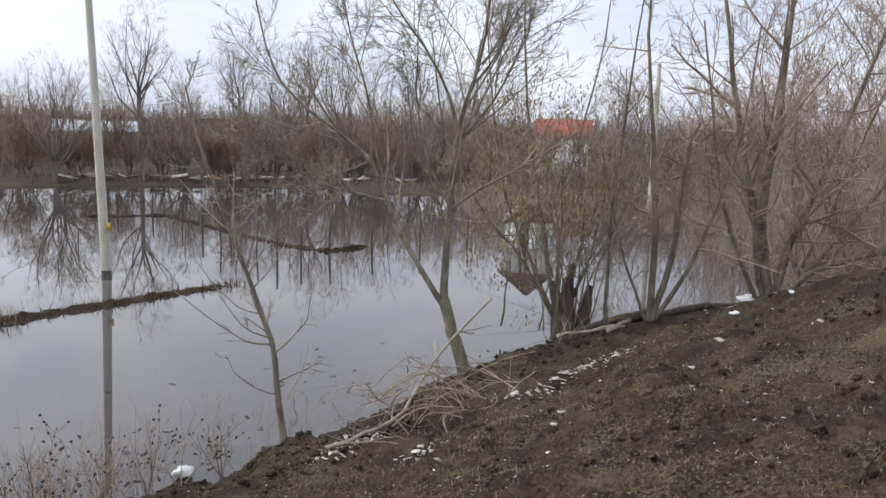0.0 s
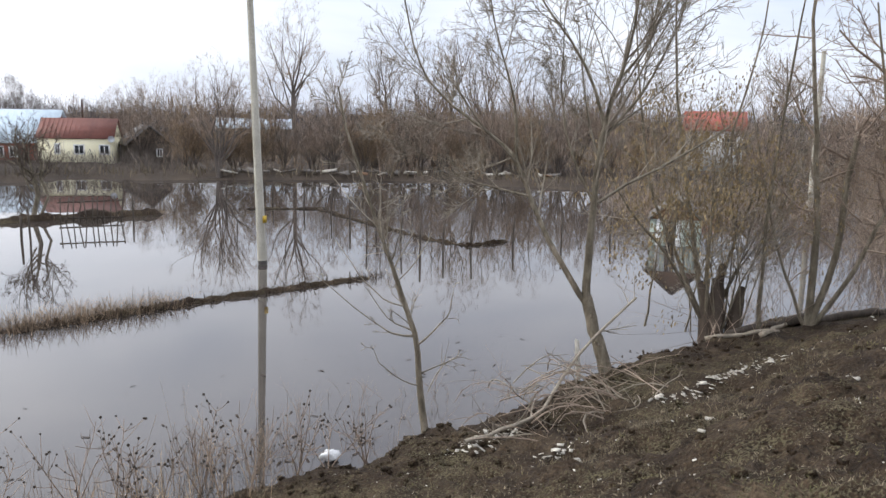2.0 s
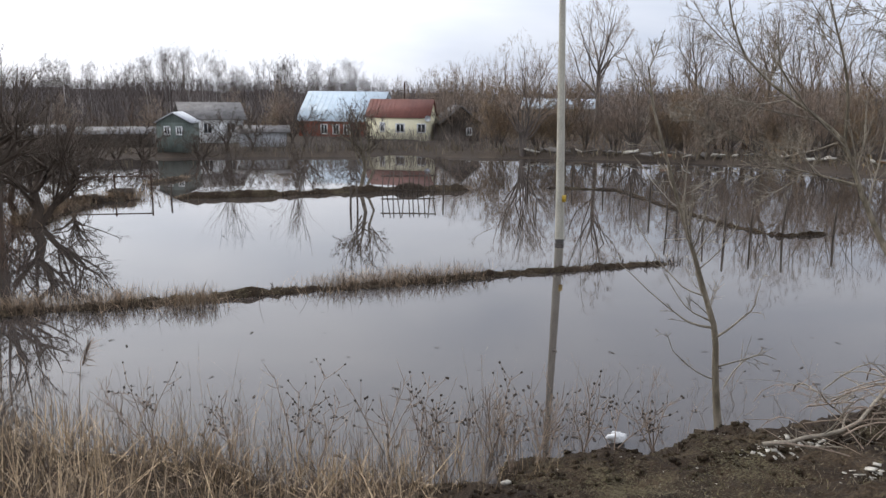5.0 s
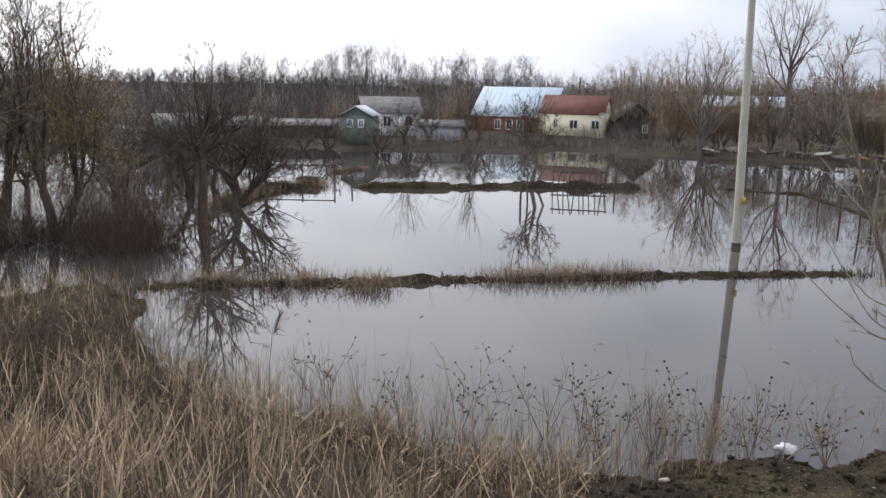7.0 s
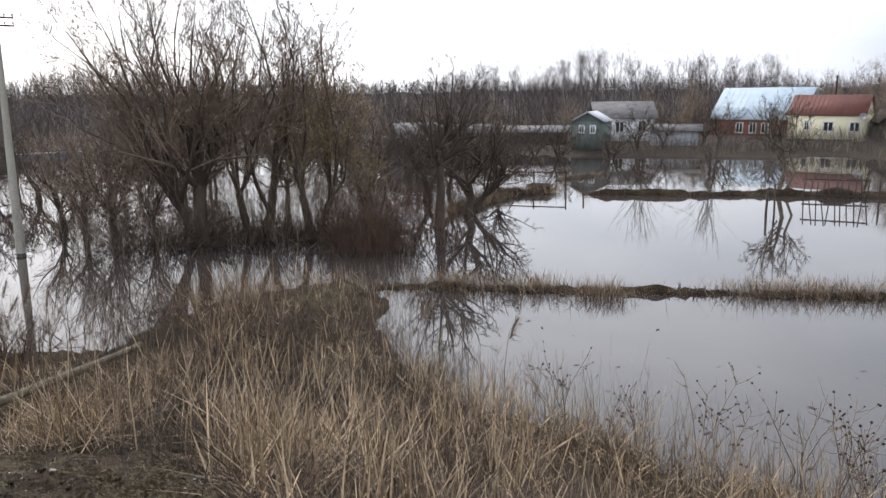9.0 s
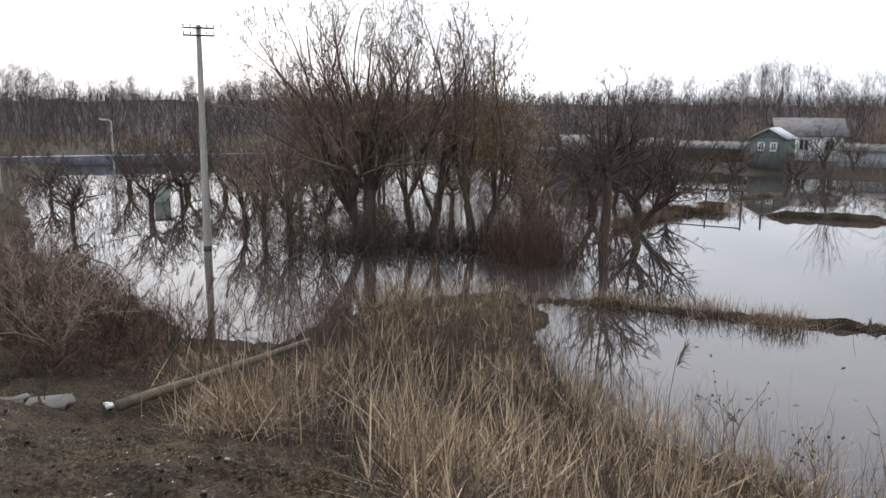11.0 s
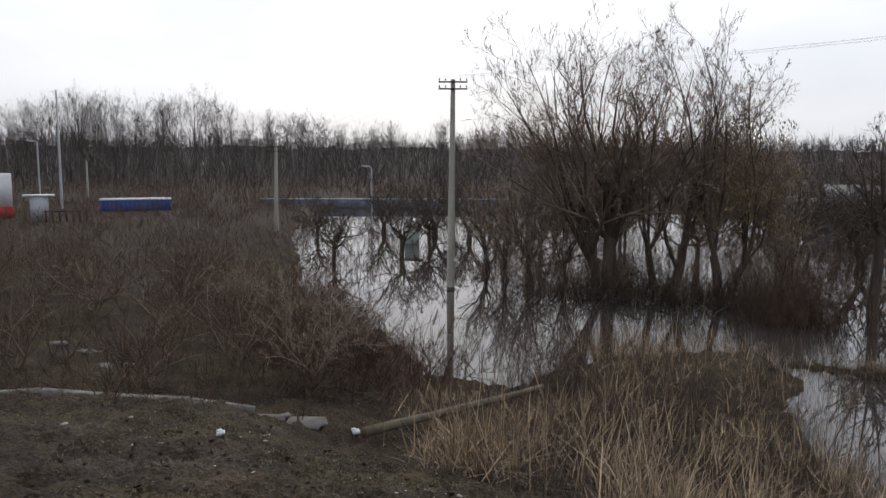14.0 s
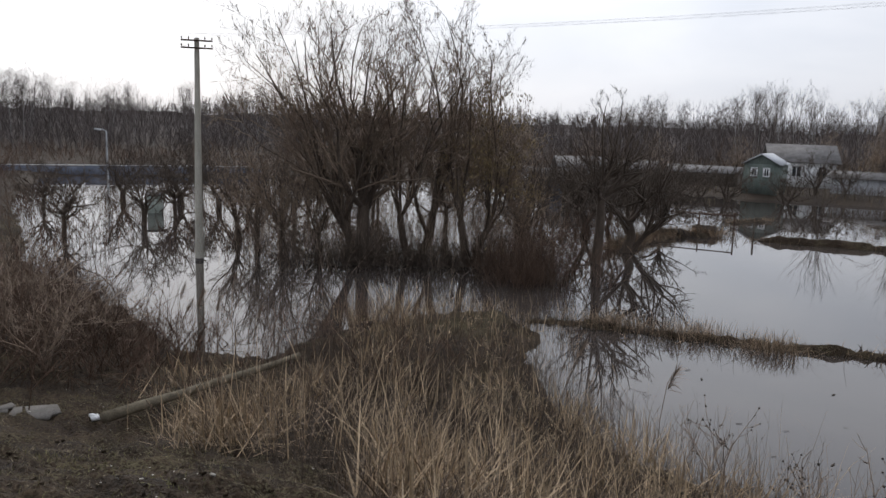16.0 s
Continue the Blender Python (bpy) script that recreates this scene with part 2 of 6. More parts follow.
CHIP = mat("pale_scraps", [(0.27, 0.245, 0.2), (0.58, 0.545, 0.47)], 6, 0.85, 0.1, 40, (1, 1, 1), 0.35)
YELLOW_WALL = mat("cream_plaster", [(0.8, 0.74, 0.5), (0.88, 0.82, 0.6)], 0.8, 0.9, 0.1, 20, (1, 1, 1), 0.03)
RED_SHEET = mat("rust_red_roof", [(0.13, 0.05, 0.038), (0.2, 0.075, 0.055)], 1.0, 0.65, 0.15, 12, (1, 1, 0.3), 0.04)
BRIGHT_RED = mat("red_roof", [(0.3, 0.06, 0.04), (0.38, 0.085, 0.055)], 1.0, 0.55, 0.1, 12, (1, 1, 1), 0.04)
BLUE_SHEET = mat("pale_blue_roof", [(0.46, 0.55, 0.61), (0.58, 0.66, 0.71)], 1.0, 0.5, 0.1, 12, (1, 1, 1), 0.03)
BRICK = mat("red_brick", [(0.2, 0.06, 0.04), (0.29, 0.1, 0.065)], 2.0, 0.9, 0.3, 14, (1, 1, 2.5), 0.04)
GREEN_PAINT = mat("faded_green_paint", [(0.1, 0.122, 0.105), (0.17, 0.195, 0.17)], 2.0, 0.8, 0.2, 24, (3, 3, 0.4), 0.08)
PALE_GREEN = mat("pale_green_boards", [(0.36, 0.42, 0.36), (0.5, 0.55, 0.48)], 2.0, 0.8, 0.2, 24, (3, 3, 0.4), 0.15)
SLATE = mat("grey_slate_sheets", [(0.12, 0.112, 0.106), (0.22, 0.208, 0.198)], 1.5, 0.85, 0.3, 12, (1, 1, 1), 0.06)
BLUE_PAINT = mat("bright_blue_paint", [(0.03, 0.065, 0.22), (0.045, 0.09, 0.29)], 1.5, 0.5, 0.1, 12, (1, 1, 1), 0.05)
DULL_BLUE = mat("dull_blue_paint", [(0.1, 0.115, 0.15), (0.16, 0.175, 0.215)], 1.5, 0.6, 0.1, 12, (1, 1, 1), 0.12)
RUST_BROWN = mat("rusty_brown_boards", [(0.15, 0.085, 0.05), (0.23, 0.14, 0.085)], 3, 0.85, 0.3, 24, (1, 1, 1), 0.1)
FRAME_WHITE = mat("white_window_paint", [(0.68, 0.68, 0.66), (0.8, 0.8, 0.78)], 4, 0.6, 0.0, 20, (1, 1, 1), 0.03)
GREY_METAL = mat("light_grey_metal", [(0.42, 0.43, 0.44), (0.55, 0.56, 0.57)], 2, 0.5, 0.05, 20, (1, 1, 1), 0.03)
RED_PAINT = mat("red_paint", [(0.45, 0.03, 0.03), (0.55, 0.05, 0.045)], 2, 0.45, 0.0, 20, (1, 1, 1), 0.03)
YELLOW_SIGN = mat("yellow_plate", [(0.5, 0.32, 0.03), (0.62, 0.42, 0.06)], 8, 0.5, 0.0, 20, (1, 1, 1), 0.03)
PANE = bpy.data.materials.new("window_glass")
PANE.use_nodes = True
PANE.node_tree.nodes["Principled BSDF"].inputs["Base Color"].default_value = (0.03, 0.035, 0.04, 1)
PANE.node_tree.nodes["Principled BSDF"].inputs["Roughness"].default_value = 0.08


# ---- mesh helpers ----


class Geo:
    """Gathers quads; tubes of equal make are worked out together."""

    def __init__(self):
        self.chunks, self.tubes = [], {}

    def quads(self, v, f):
        self.chunks.append((np.asarray(v, float).reshape(-1, 3), np.asarray(f, int).reshape(-1, 4)))

    def tube(self, pts, radii, sides=4):
        self.tubes.setdefault((len(pts), sides), []).append((pts, radii))

    def tubes_np(self, pts, radii, sides=3):
        """pts (m, n, 3), radii (m, n)"""
        m, n = radii.shape
        tan = np.gradient(pts, axis=1)
        tan /= np.linalg.norm(tan, axis=2, keepdims=True) + 1e-9
        spin = np.arange(m) * 2.399
        ref = np.where(np.abs(tan[:, :1, 2:3]) > 0.8, np.stack([np.cos(spin), np.sin(spin), 0 * spin], -1)[:, None, :], np.array([0, 0, 1.0]))
        a = np.cross(tan, np.broadcast_to(ref, tan.shape))
        a /= np.linalg.norm(a, axis=2, keepdims=True) + 1e-9
        if sides == 1:
            # too thin to have a back: a flat strip
            off = a * radii[:, :, None]
            v = np.stack([pts - off, pts + off], 2)
            i0 = (np.arange(m) * n * 2)[:, None] + (np.arange(n - 1) * 2)[None, :]
            self.quads(v, np.stack([i0, i0 + 1, i0 + 3, i0 + 2], -1))
            return
        b = np.cross(tan, a)
        ang = np.arange(sides) * 2 * math.pi / sides
        ring = a[:, :, None, :] * np.cos(ang)[:, None] + b[:, :, None, :] * np.sin(ang)[:, None]
        v = pts[:, :, None, :] + ring * radii[:, :, None, None]
        k = np.arange(sides)
        i0 = (np.arange(m) * n * sides)[:, None, None] + (np.arange(n - 1) * sides)[None, :, None]
        f = np.stack([i0 + k, i0 + (k + 1) % sides, i0 + sides + (k + 1) % sides, i0 + sides + k], -1)
        self.quads(v, f)

    def box(self, centre, size, yaw=0.0, tilt=0.0, lean=0.0):
        s = np.array(size) / 2
        c = np.array([(x, y, z) for z in (-1, 1) for x, y in ((-1, -1), (1, -1), (1, 1), (-1, 1))]) * s
        m = np.array(pose(0, 0, 0, tilt, lean, yaw).to_3x3())
        self.quads(c @ m.T + np.array(centre), [(3, 2, 1, 0), (4, 5, 6, 7), (0, 1, 5, 4), (1, 2, 6, 5), (2, 3, 7, 6), (3, 0, 4, 7)])

    def ribbons(self, pts, width, side):
        """pts (m, n, 3), width (m, n), side (m, 3): flat blades."""
        m, n = width.shape
        off = side[:, None, :] * width[:, :, None] / 2
        v = np.stack([pts - off, pts + off], 2)
        i0 = (np.arange(m) * n * 2)[:, None] + (np.arange(n - 1) * 2)[None, :]
        self.quads(v, np.stack([i0, i0 + 1, i0 + 3, i0 + 2], -1))

    def mesh(self, name, material, smooth=False):
        for (n, sides), items in self.tubes.items():
            self.tubes_np(np.array([i[0] for i in items], float), np.array([i[1] for i in items], float), sides)
        self.tubes = {}
        vs, fs, base = [], [], 0
        for v, f in self.chunks:
            vs.append(v)
            fs.append(f + base)
            base += len(v)
        v, f = np.concatenate(vs), np.concatenate(fs)
        me = bpy.data.meshes.new(name)
        me.vertices.add(len(v))
        me.vertices.foreach_set("co", v.ravel())
        me.loops.add(f.size)
        me.loops.foreach_set("vertex_index", f.ravel())
        me.polygons.add(len(f))
        me.polygons.foreach_set("loop_start", np.arange(len(f)) * 4)
        if smooth:
            me.polygons.foreach_set("use_smooth", np.ones(len(f), bool))
        me.update(calc_edges=True)
        me.validate()
        me.materials.append(material)
        return me


def part(name, geo, material, parent=None, label="", smooth=False):
    ob = new(name, geo.mesh(name, material, smooth))
    ob.parent = parent
    if label:
        ob["label"] = label
    return ob


def thing(name, place=(0, 0, 0), yaw=0.0, label="", category="", group="", kind=""):
    ob = new(name)
    ob.matrix_basis = pose(*place, 0, 0, yaw)
    return tagged(ob, label, category, group, kind)


def ramp01(a):
    a = np.clip(a, 0, 1)
    return a * a * (3 - 2 * a)


def wave(x, y, size, seed, octaves=4):
    """Smooth noise of about -1 to 1 over the plan."""
    r = np.random.default_rng(seed)
    out, amp, tot = 0.0, 1.0, 0.0
    for o in range(octaves):
        for _ in range(3):
            a, ph = r.uniform(0, math.tau), r.uniform(0, math.tau)
            k = math.tau / size * 2 ** o * r.uniform(0.7, 1.4)
            out = out + amp * np.sin(k * (np.cos(a) * x + np.sin(a) * y) + ph + 1.7 * np.sin(0.6 * k * (np.sin(a) * x - np.cos(a) * y) + 2 * ph))
            tot += amp
        amp *= 0.55
    return out / tot * 1.6


# ---- the plan: shores of the flood ----
K = 1.15
NEAR_SHORE = [(75, 52), (40, 30.5), (23, 20.5), (17, 18), (13, 17.0), (8.9, 16), (7.7, 15.2), (6.06, 14), (4.7, 13.2), (3.57, 12.3), (2.2, 10.95), (1.45, 10.55), (0.9, 10.45), (0.4, 9.6), (-1.2, 9.0), (-1.6, 8.3),
              (-2.3, 7.8), (-3.4, 7.5), (-5, 7.6), (-6.5, 7.5), (-7.9, 7.6), (-8.9, 7.8), (-10.5, 8.6), (-11.6, 9.2), (-12.8, 10.9), (-14.3, 11.0), (-14.9, 9.6), (-14.9, 7.6), (-14.2, 5.9), (-13.6, 5.0),
              (-14.2, 4.2), (-15.2, 3.6), (-18, 3.6), (-21.5, 3.1), (-25.4, 2.3), (-31.5, 3.0), (-45, 4), (-62, 8)]
FAR_SHORE = [(-55, 22), (-52, 31), (-45, 40), (-34.4, 47.9), (-25, 51.2), (-18.8, 56.5), (-10, 57.3), (-2, 58), (9, 55), (14.6, 50.4), (21, 42), (32, 40), (75, 62)]
LAND = [(x * K, y * K) for x, y in NEAR_SHORE + [(-62, 9)] + FAR_SHORE]


def shore(x, y):
    """Metres inland from the nearest shore; below 0 over the flood."""
    x, y = np.asarray(x, float), np.asarray(y, float)
    poly = np.array(LAND)
    a, b = poly, np.roll(poly, -1, 0)
    best = np.full(x.shape, 1e9)
    inside = np.zeros(x.shape, bool)
    for (x0, y0), (x1, y1) in zip(a, b):
        dx, dy = x1 - x0, y1 - y0
        t = np.clip(((x - x0) * dx + (y - y0) * dy) / (dx * dx + dy * dy + 1e-9), 0, 1)
        best = np.minimum(best, np.hypot(x - x0 - t * dx, y - y0 - t * dy))
        if y0 != y1:
            inside ^= ((y0 > y) != (y1 > y)) & (x < (x1 - x0) * (y - y0) / (y1 - y0) + x0)
    return np.where(inside, -best, best)


def ground_z(x, y):
    x, y = np.asarray(x, float), np.asarray(y, float)
    s = shore(x, y) + 0.28 * wave(x, y, 2.4, 3) + 0.1 * wave(x, y, 0.7, 4)
    r = np.hypot(x, y)
    near = ramp01((62 - r) / 20)
    bank = 0.36 * ramp01((s + 0.15) / 0.8) + 0.3 * ramp01(s / 6) * near
    fall = np.clip((x + 12.6 + 0.35 * np.clip(-y, -4, 4)) / 8.2, 0, 1)
    steep = ramp01((1.3 - y) / 1.9)
    mound = 2.85 * ramp01((s - 0.4) / 10.2) * (0.6 * fall + 0.4 * ramp01(fall)) * near
    # towards the ditch it falls evenly as far as the kerb, then drops
    inner = x + 12.85 - 0.32 * np.clip(y - 0.1, -8, 1)
    even = (0.6 * ramp01((s - 0.4) / 4) + 2.25 * np.clip(inner / 10.5, 0, 1) * ramp01((s - 0.4) / 10.2)) * ramp01((inner + 0.55) / 0.6) * near
    mound = mound * (1 - steep) + even * steep
    z = bank + mound
    z = z + ramp01(s / 1.5) * (0.09 * wave(x, y, 3.0, 5) + 0.05 * wave(x, y, 0.8, 6) + 0.035 * wave(x, y, 0.33, 8, 2)) * ramp01((70 - r) / 40)
    z = np.where(s < -0.15, -0.7 * ramp01((-s - 0.15) / 2.5), z)
    return z + 2.6 * ramp01((r - 120) / 110) + 0.3 * wave(x, y, 60, 9) * ramp01((r - 90) / 40) + np.clip(1.6 + 2.2 * wave(x, y, 50, 19), 0, 3.4) * ramp01((r - 185) / 70) * ramp01((900 - r) / 400)


def gz(x, y):
    return float(ground_z(np.array([x]), np.array([y]))[0])


def make_ground():
    az = np.concatenate([np.linspace(-52, 108, 460), np.linspace(108, 308, 60)[1:]])
    az = np.radians(az)
    rad = np.concatenate([[0.05], np.geomspace(0.8, 45, 230), np.geomspace(45, 2600, 60)[1:]])
    A, R = np.meshgrid(az, rad, indexing="ij")
    x, y = -np.sin(A) * R, np.cos(A) * R
    z = ground_z(x.ravel(), y.ravel()).reshape(x.shape)
    n, k = x.shape
    i = (np.arange(n - 1)[:, None] * k + np.arange(k - 1)[None, :])
    g = Geo()
    g.quads(np.stack([x, y, z], -1), np.stack([i, i + 1, i + k + 1, i + k], -1))
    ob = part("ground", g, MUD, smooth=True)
    tagged(ob, "churned dark brown mud bank with worn dry grass", "ground", kind="structure")


def make_water():
    g = Geo()
    g.quads([(-90, 2, 0), (110, 2, 0), (110, 90, 0), (-90, 90, 0)], [(0, 1, 2, 3)])
    ob = part("water", g, WATER)
    tagged(ob, "still silty grey-brown flood water reflecting the sky", "water", kind="structure")


make_ground()
make_water()


# ---- growing things ----
def unit(v):
    n = math.sqrt(v[0] * v[0] + v[1] * v[1] + v[2] * v[2]) or 1.0
    return (v[0] / n, v[1] / n, v[2] / n)


def turned(d, angle, rng):
    """d turned by angle to a side taken by chance."""
    o = unit((rng.gauss(0, 1), rng.gauss(0, 1), rng.gauss(0, 1)))
    k = o[0] * d[0] + o[1] * d[1] + o[2] * d[2]
    o = unit((o[0] - k * d[0], o[1] - k * d[1], o[2] - k * d[2]))
    c, s = math.cos(angle), math.sin(angle)
    return (d[0] * c + o[0] * s, d[1] * c + o[1] * s, d[2] * c + o[2] * s)


def along(pts, f):
    k = min(int(f * (len(pts) - 1)), len(pts) - 2)
    u = f * (len(pts) - 1) - k
    a, b = pts[k], pts[k + 1]
    return tuple(a[i] + (b[i] - a[i]) * u for i in range(3)), unit(tuple(b[i] - a[i] for i in range(3)))


def offshoots(geos, pts, r0, r1, length, level, spec, rng):
    """The side shoots of one limb, by the spec's level."""
    if level >= len(spec["kids"]):
        return
    for _ in range(spec["kids"][level]):
        f = rng.uniform(spec["from"][level], 1.0)
        p, d = along(pts, f)
        grow(geos, p, turned(d, radians(rng.uniform(*spec["angle"][level])), rng), length * spec["ratio"][level] * rng.uniform(0.6, 1.15) * (1.15 - 0.5 * f),
             max(spec["thin"], (r0 + (r1 - r0) * f) * rng.uniform(*spec.get("taper", (0.4, 0.62)))), level + 1, spec, rng)


def grow(geos, p, d, length, r, level, spec, rng):
    n = spec["bends"][min(level, len(spec["bends"]) - 1)]
    wob, up = spec["wobble"], spec["up"][min(level, len(spec["up"]) - 1)]
    pts = [p]
    for _ in range(n):
        d = unit((d[0] + rng.gauss(0, wob), d[1] + rng.gauss(0, wob), d[2] + rng.gauss(0, wob) + up))
        p = tuple(p[i] + d[i] * length / n for i in range(3))
        pts.append(p)
    r1 = r * (spec.get("tip", 0.45) if level < 1 else 0.5)
    sides = spec["sides"][min(level, len(spec["sides"]) - 1)]
    geos[min(level, len(geos) - 1)].tube(pts, [r + (r1 - r) * i / n for i in range(n + 1)], sides)
    offshoots(geos, pts, r, r1, length, level, spec, rng)


def stem(geos, pts, r0, r1, spec, rng, sides=8, level=0, length=None, smooth=3):
    """A limb led through a few bends, rounded, with its own shoots."""
    P = [Vector(p) for p in pts]
    out = []
    for i in range(len(P) - 1):
        a, b, c, d = P[max(0, i - 1)], P[i], P[i + 1], P[min(len(P) - 1, i + 2)]
        for k in range(smooth):
            t = k / smooth
            q = 0.5 * (2 * b + (c - a) * t + (2 * a - 5 * b + 4 * c - d) * t * t + (3 * b - a - 3 * c + d) * t ** 3)
            q += Vector((rng.gauss(0, 0.012), rng.gauss(0, 0.012), 0)) * (1 if i + k else 0)
            out.append(tuple(q))
    out.append(tuple(P[-1]))
    m = len(out) - 1
    geos[0].tube(out, [r0 + (r1 - r0) * (i / m) ** 0.8 for i in range(m + 1)], sides)
    offshoots(geos, out, r0, r1, length or sum((P[i + 1] - P[i]).length for i in range(len(P) - 1)), level, spec, rng)


SPREAD = dict(tip=0.25, kids=[10, 7, 5, 3], **{"from": [0.15, 0.15, 0.2, 0.2]}, angle=[(30, 62), (28, 58), (20, 50), (15, 42)], ratio=[0.6, 0.55, 0.58, 0.75], taper=(0.32, 0.52), thin=0.008, bends=[6, 4, 2, 1], wobble=0.13, up=[0.03, 0.07, 0.05, 0.04], sides=[6, 4, 3, 1, 1])


def bare_tree(place, height, r, spec, seed, label, trunk_mat, crown_mat, trunks=1, lean=0.1, yaw=0.0, group="bare trees", low=0.9):
    rng = random.Random(seed)
    tree = thing("tree", place, yaw, label, "tree", group)
    tg, cg = Geo(), Geo()
    for k in range(trunks):
        a = rng.uniform(0, math.tau) if trunks > 1 else 0
        spread = lean * (1 if trunks > 1 else rng.uniform(-1, 1))
        d = unit((math.cos(a) * spread, math.sin(a) * spread, 1))
        off = 0.25 * r * trunks if trunks > 1 else 0
        grow([tg, cg], (math.cos(a) * off, math.sin(a) * off, -0.5), d, (height + 0.5) * low * rng.uniform(0.85, 1.05), r * rng.uniform(0.75, 1.0), 0, spec, rng)
    part("trunk", tg, trunk_mat, tree, smooth=True)
    part("crown", cg, crown_mat, tree)
    return tree


def domed_tree(place, yaw, label, boles, crown, limbs, spec, seed, trunk_mat, crown_mat, group, gnarl=0.0, bow=0.5, sides=7):
    """Boles (x, y, lean x, lean y, fork height, radius) whose limbs reach up into a dome: crown = (x, y, half width, half depth, low, top)."""
    rng = random.Random(seed)
    tree = thing("tree", place, yaw, label, "tree", group)
    tg, cg = Geo(), Geo()
    cx, cy, rx, ry, low, top = crown
    forks = []
    for x, y, lx, ly, fork, r in boles:
        end = (x + lx * fork, y + ly * fork, fork)
        g = gnarl * 0.5
        tg.tube([(x - lx * 0.5, y - ly * 0.5, -0.6), (x, y, 0.0), (x + lx * fork * 0.5 + rng.gauss(0, 0.03 + g * 0.3), y + ly * fork * 0.5, fork * 0.5), end], [r * 1.25, r * 1.1, r * 0.95, r * 0.85], 9)
        forks.append((Vector(end), Vector((lx, ly, 1)).normalized(), r))
    for k in range(limbs):
        a, q = k * 2.39996 + rng.uniform(-0.4, 0.4), math.sqrt((k + 0.5) / limbs)
        z = low + (top - low) * (1 - q ** 2.2) ** 0.5 * rng.uniform(0.86, 1.03)
        goal = Vector((cx + rx * q * math.cos(a), cy + ry * q * math.sin(a), z))
        f, axis, r = min(forks, key=lambda e: (e[0].xy - goal.xy).length + rng.uniform(0, 1.2))
        start = f - axis * rng.uniform(0, 0.45) * f.z * (1 if rng.random() < 0.5 else 0.15)
        span = goal - start
        rise = Vector((0, 0, span.length * bow * 0.3))
        mids = [start + span * t + rise * (-1 if t > 0.5 else -0.6) * math.sin(math.pi * t) * 0.55 + Vector((rng.gauss(0, 1), rng.gauss(0, 1), rng.gauss(0, 0.6))) * span.length * (0.03 + gnarl * 0.09) for t in (0.3, 0.62)]
        stem([tg, cg], [start] + mids + [goal], r * rng.uniform(0.34, 0.58), spec["thin"] * 1.6, spec, rng, sides - 2, length=span.length, smooth=2)
    part("trunk", tg, trunk_mat, tree, smooth=True)
    part("crown", cg, crown_mat, tree)
    return tree


def brush(geo, xy, z, height, stems, kids, thick, spread, lean, seed, bow=0.3, sides=3):
    """Many thin stems with twigs: xy (m, 2) clump centres, height (m,)."""
    r = np.random.default_rng(seed)
    m = len(xy) * stems
    c = np.repeat(np.asarray(xy, float), stems, 0)
    h = np.repeat(height, stems) * r.uniform(0.5, 1.08, m)
    a, tilt = r.uniform(0, math.tau, m), np.abs(r.normal(0, lean, m))
    base = np.column_stack([c + r.normal(0, 1, (m, 2)) * np.repeat(spread, stems)[:, None] if np.ndim(spread) else c + r.normal(0, spread, (m, 2)), np.repeat(z, stems) - 0.1])
    d = np.column_stack([np.cos(a) * np.sin(tilt), np.sin(a) * np.sin(tilt), np.cos(tilt)])
    t = np.linspace(0, 1, 4)
    wob = r.normal(0, 0.05, (m, 4, 3)) * h[:, None, None] * t[None, :, None]
    pts = base[:, None, :] + d[:, None, :] * (h[:, None] * t)[:, :, None] + wob
    side = np.column_stack([np.cos(a), np.sin(a), np.zeros(m)])
    pts += side[:, None, :] * (bow * h[:, None] * t ** 2)[:, :, None] * r.uniform(-0.3, 1, m)[:, None, None]
    rad = thick * r.uniform(0.6, 1.2, m)[:, None] * np.array([1, 0.8, 0.6, 0.35])
    geo.tubes_np(pts, rad, sides)
    if kids:
        q = np.repeat(np.arange(m), kids)
        f = r.uniform(0.25, 0.95, len(q))
        i = np.minimum((f * 3).astype(int), 2)
        u = (f * 3 - i)[:, None]
        p0 = pts[q, i] * (1 - u) + pts[q, i + 1] * u
        dd = pts[q, i + 1] - pts[q, i]
        dd /= np.linalg.norm(dd, axis=1, keepdims=True) + 1e-9
        dd = dd + r.normal(0, 0.5, dd.shape)
        dd /= np.linalg.norm(dd, axis=1, keepdims=True)
        L = (h[q] * r.uniform(0.15, 0.45, len(q)))[:, None]
        end = p0 + dd * L + np.column_stack([np.zeros((len(q), 2)), 0.12 * L[:, 0]])
        geo.tubes_np(np.stack([p0, end], 1), rad[q, 1][:, None] * np.array([0.6, 0.3]), 1)


def blades(geo, xy, z, height, width, lean, seed, bow=0.5, toward=None, bends=4):
    """Dry grass or reed: one bent blade at each place."""
    r = np.random.default_rng(seed)
    m = len(xy)
    h = height * r.uniform(0.55, 1.15, m)
    a = r.uniform(0, math.tau, m) if toward is None else toward + r.normal(0, 0.7, m)
    tilt = np.abs(r.normal(0, lean, m))
    t = np.linspace(0, 1, bends)
    d = np.column_stack([np.cos(a) * np.sin(tilt), np.sin(a) * np.sin(tilt), np.cos(tilt)])
    out = np.column_stack([np.cos(a), np.sin(a), np.full(m, -0.55)])
    bend = bow * r.uniform(0, 1, m) ** 1.5 * h
    pts = np.column_stack([xy, z - 0.03])[:, None, :] + d[:, None, :] * (h[:, None] * t)[:, :, None] + out[:, None, :] * (bend[:, None] * t ** 2.2)[:, :, None]
    w = width * r.uniform(0.6, 1.4, m)[:, None] * np.interp(t, [0, 0.33, 0.67, 1], [0.9, 1.0, 0.75, 0.15])
    b = a + r.normal(math.pi / 2, 0.6, m)
    geo.ribbons(pts, w, np.column_stack([np.cos(b), np.sin(b), np.zeros(m)]))


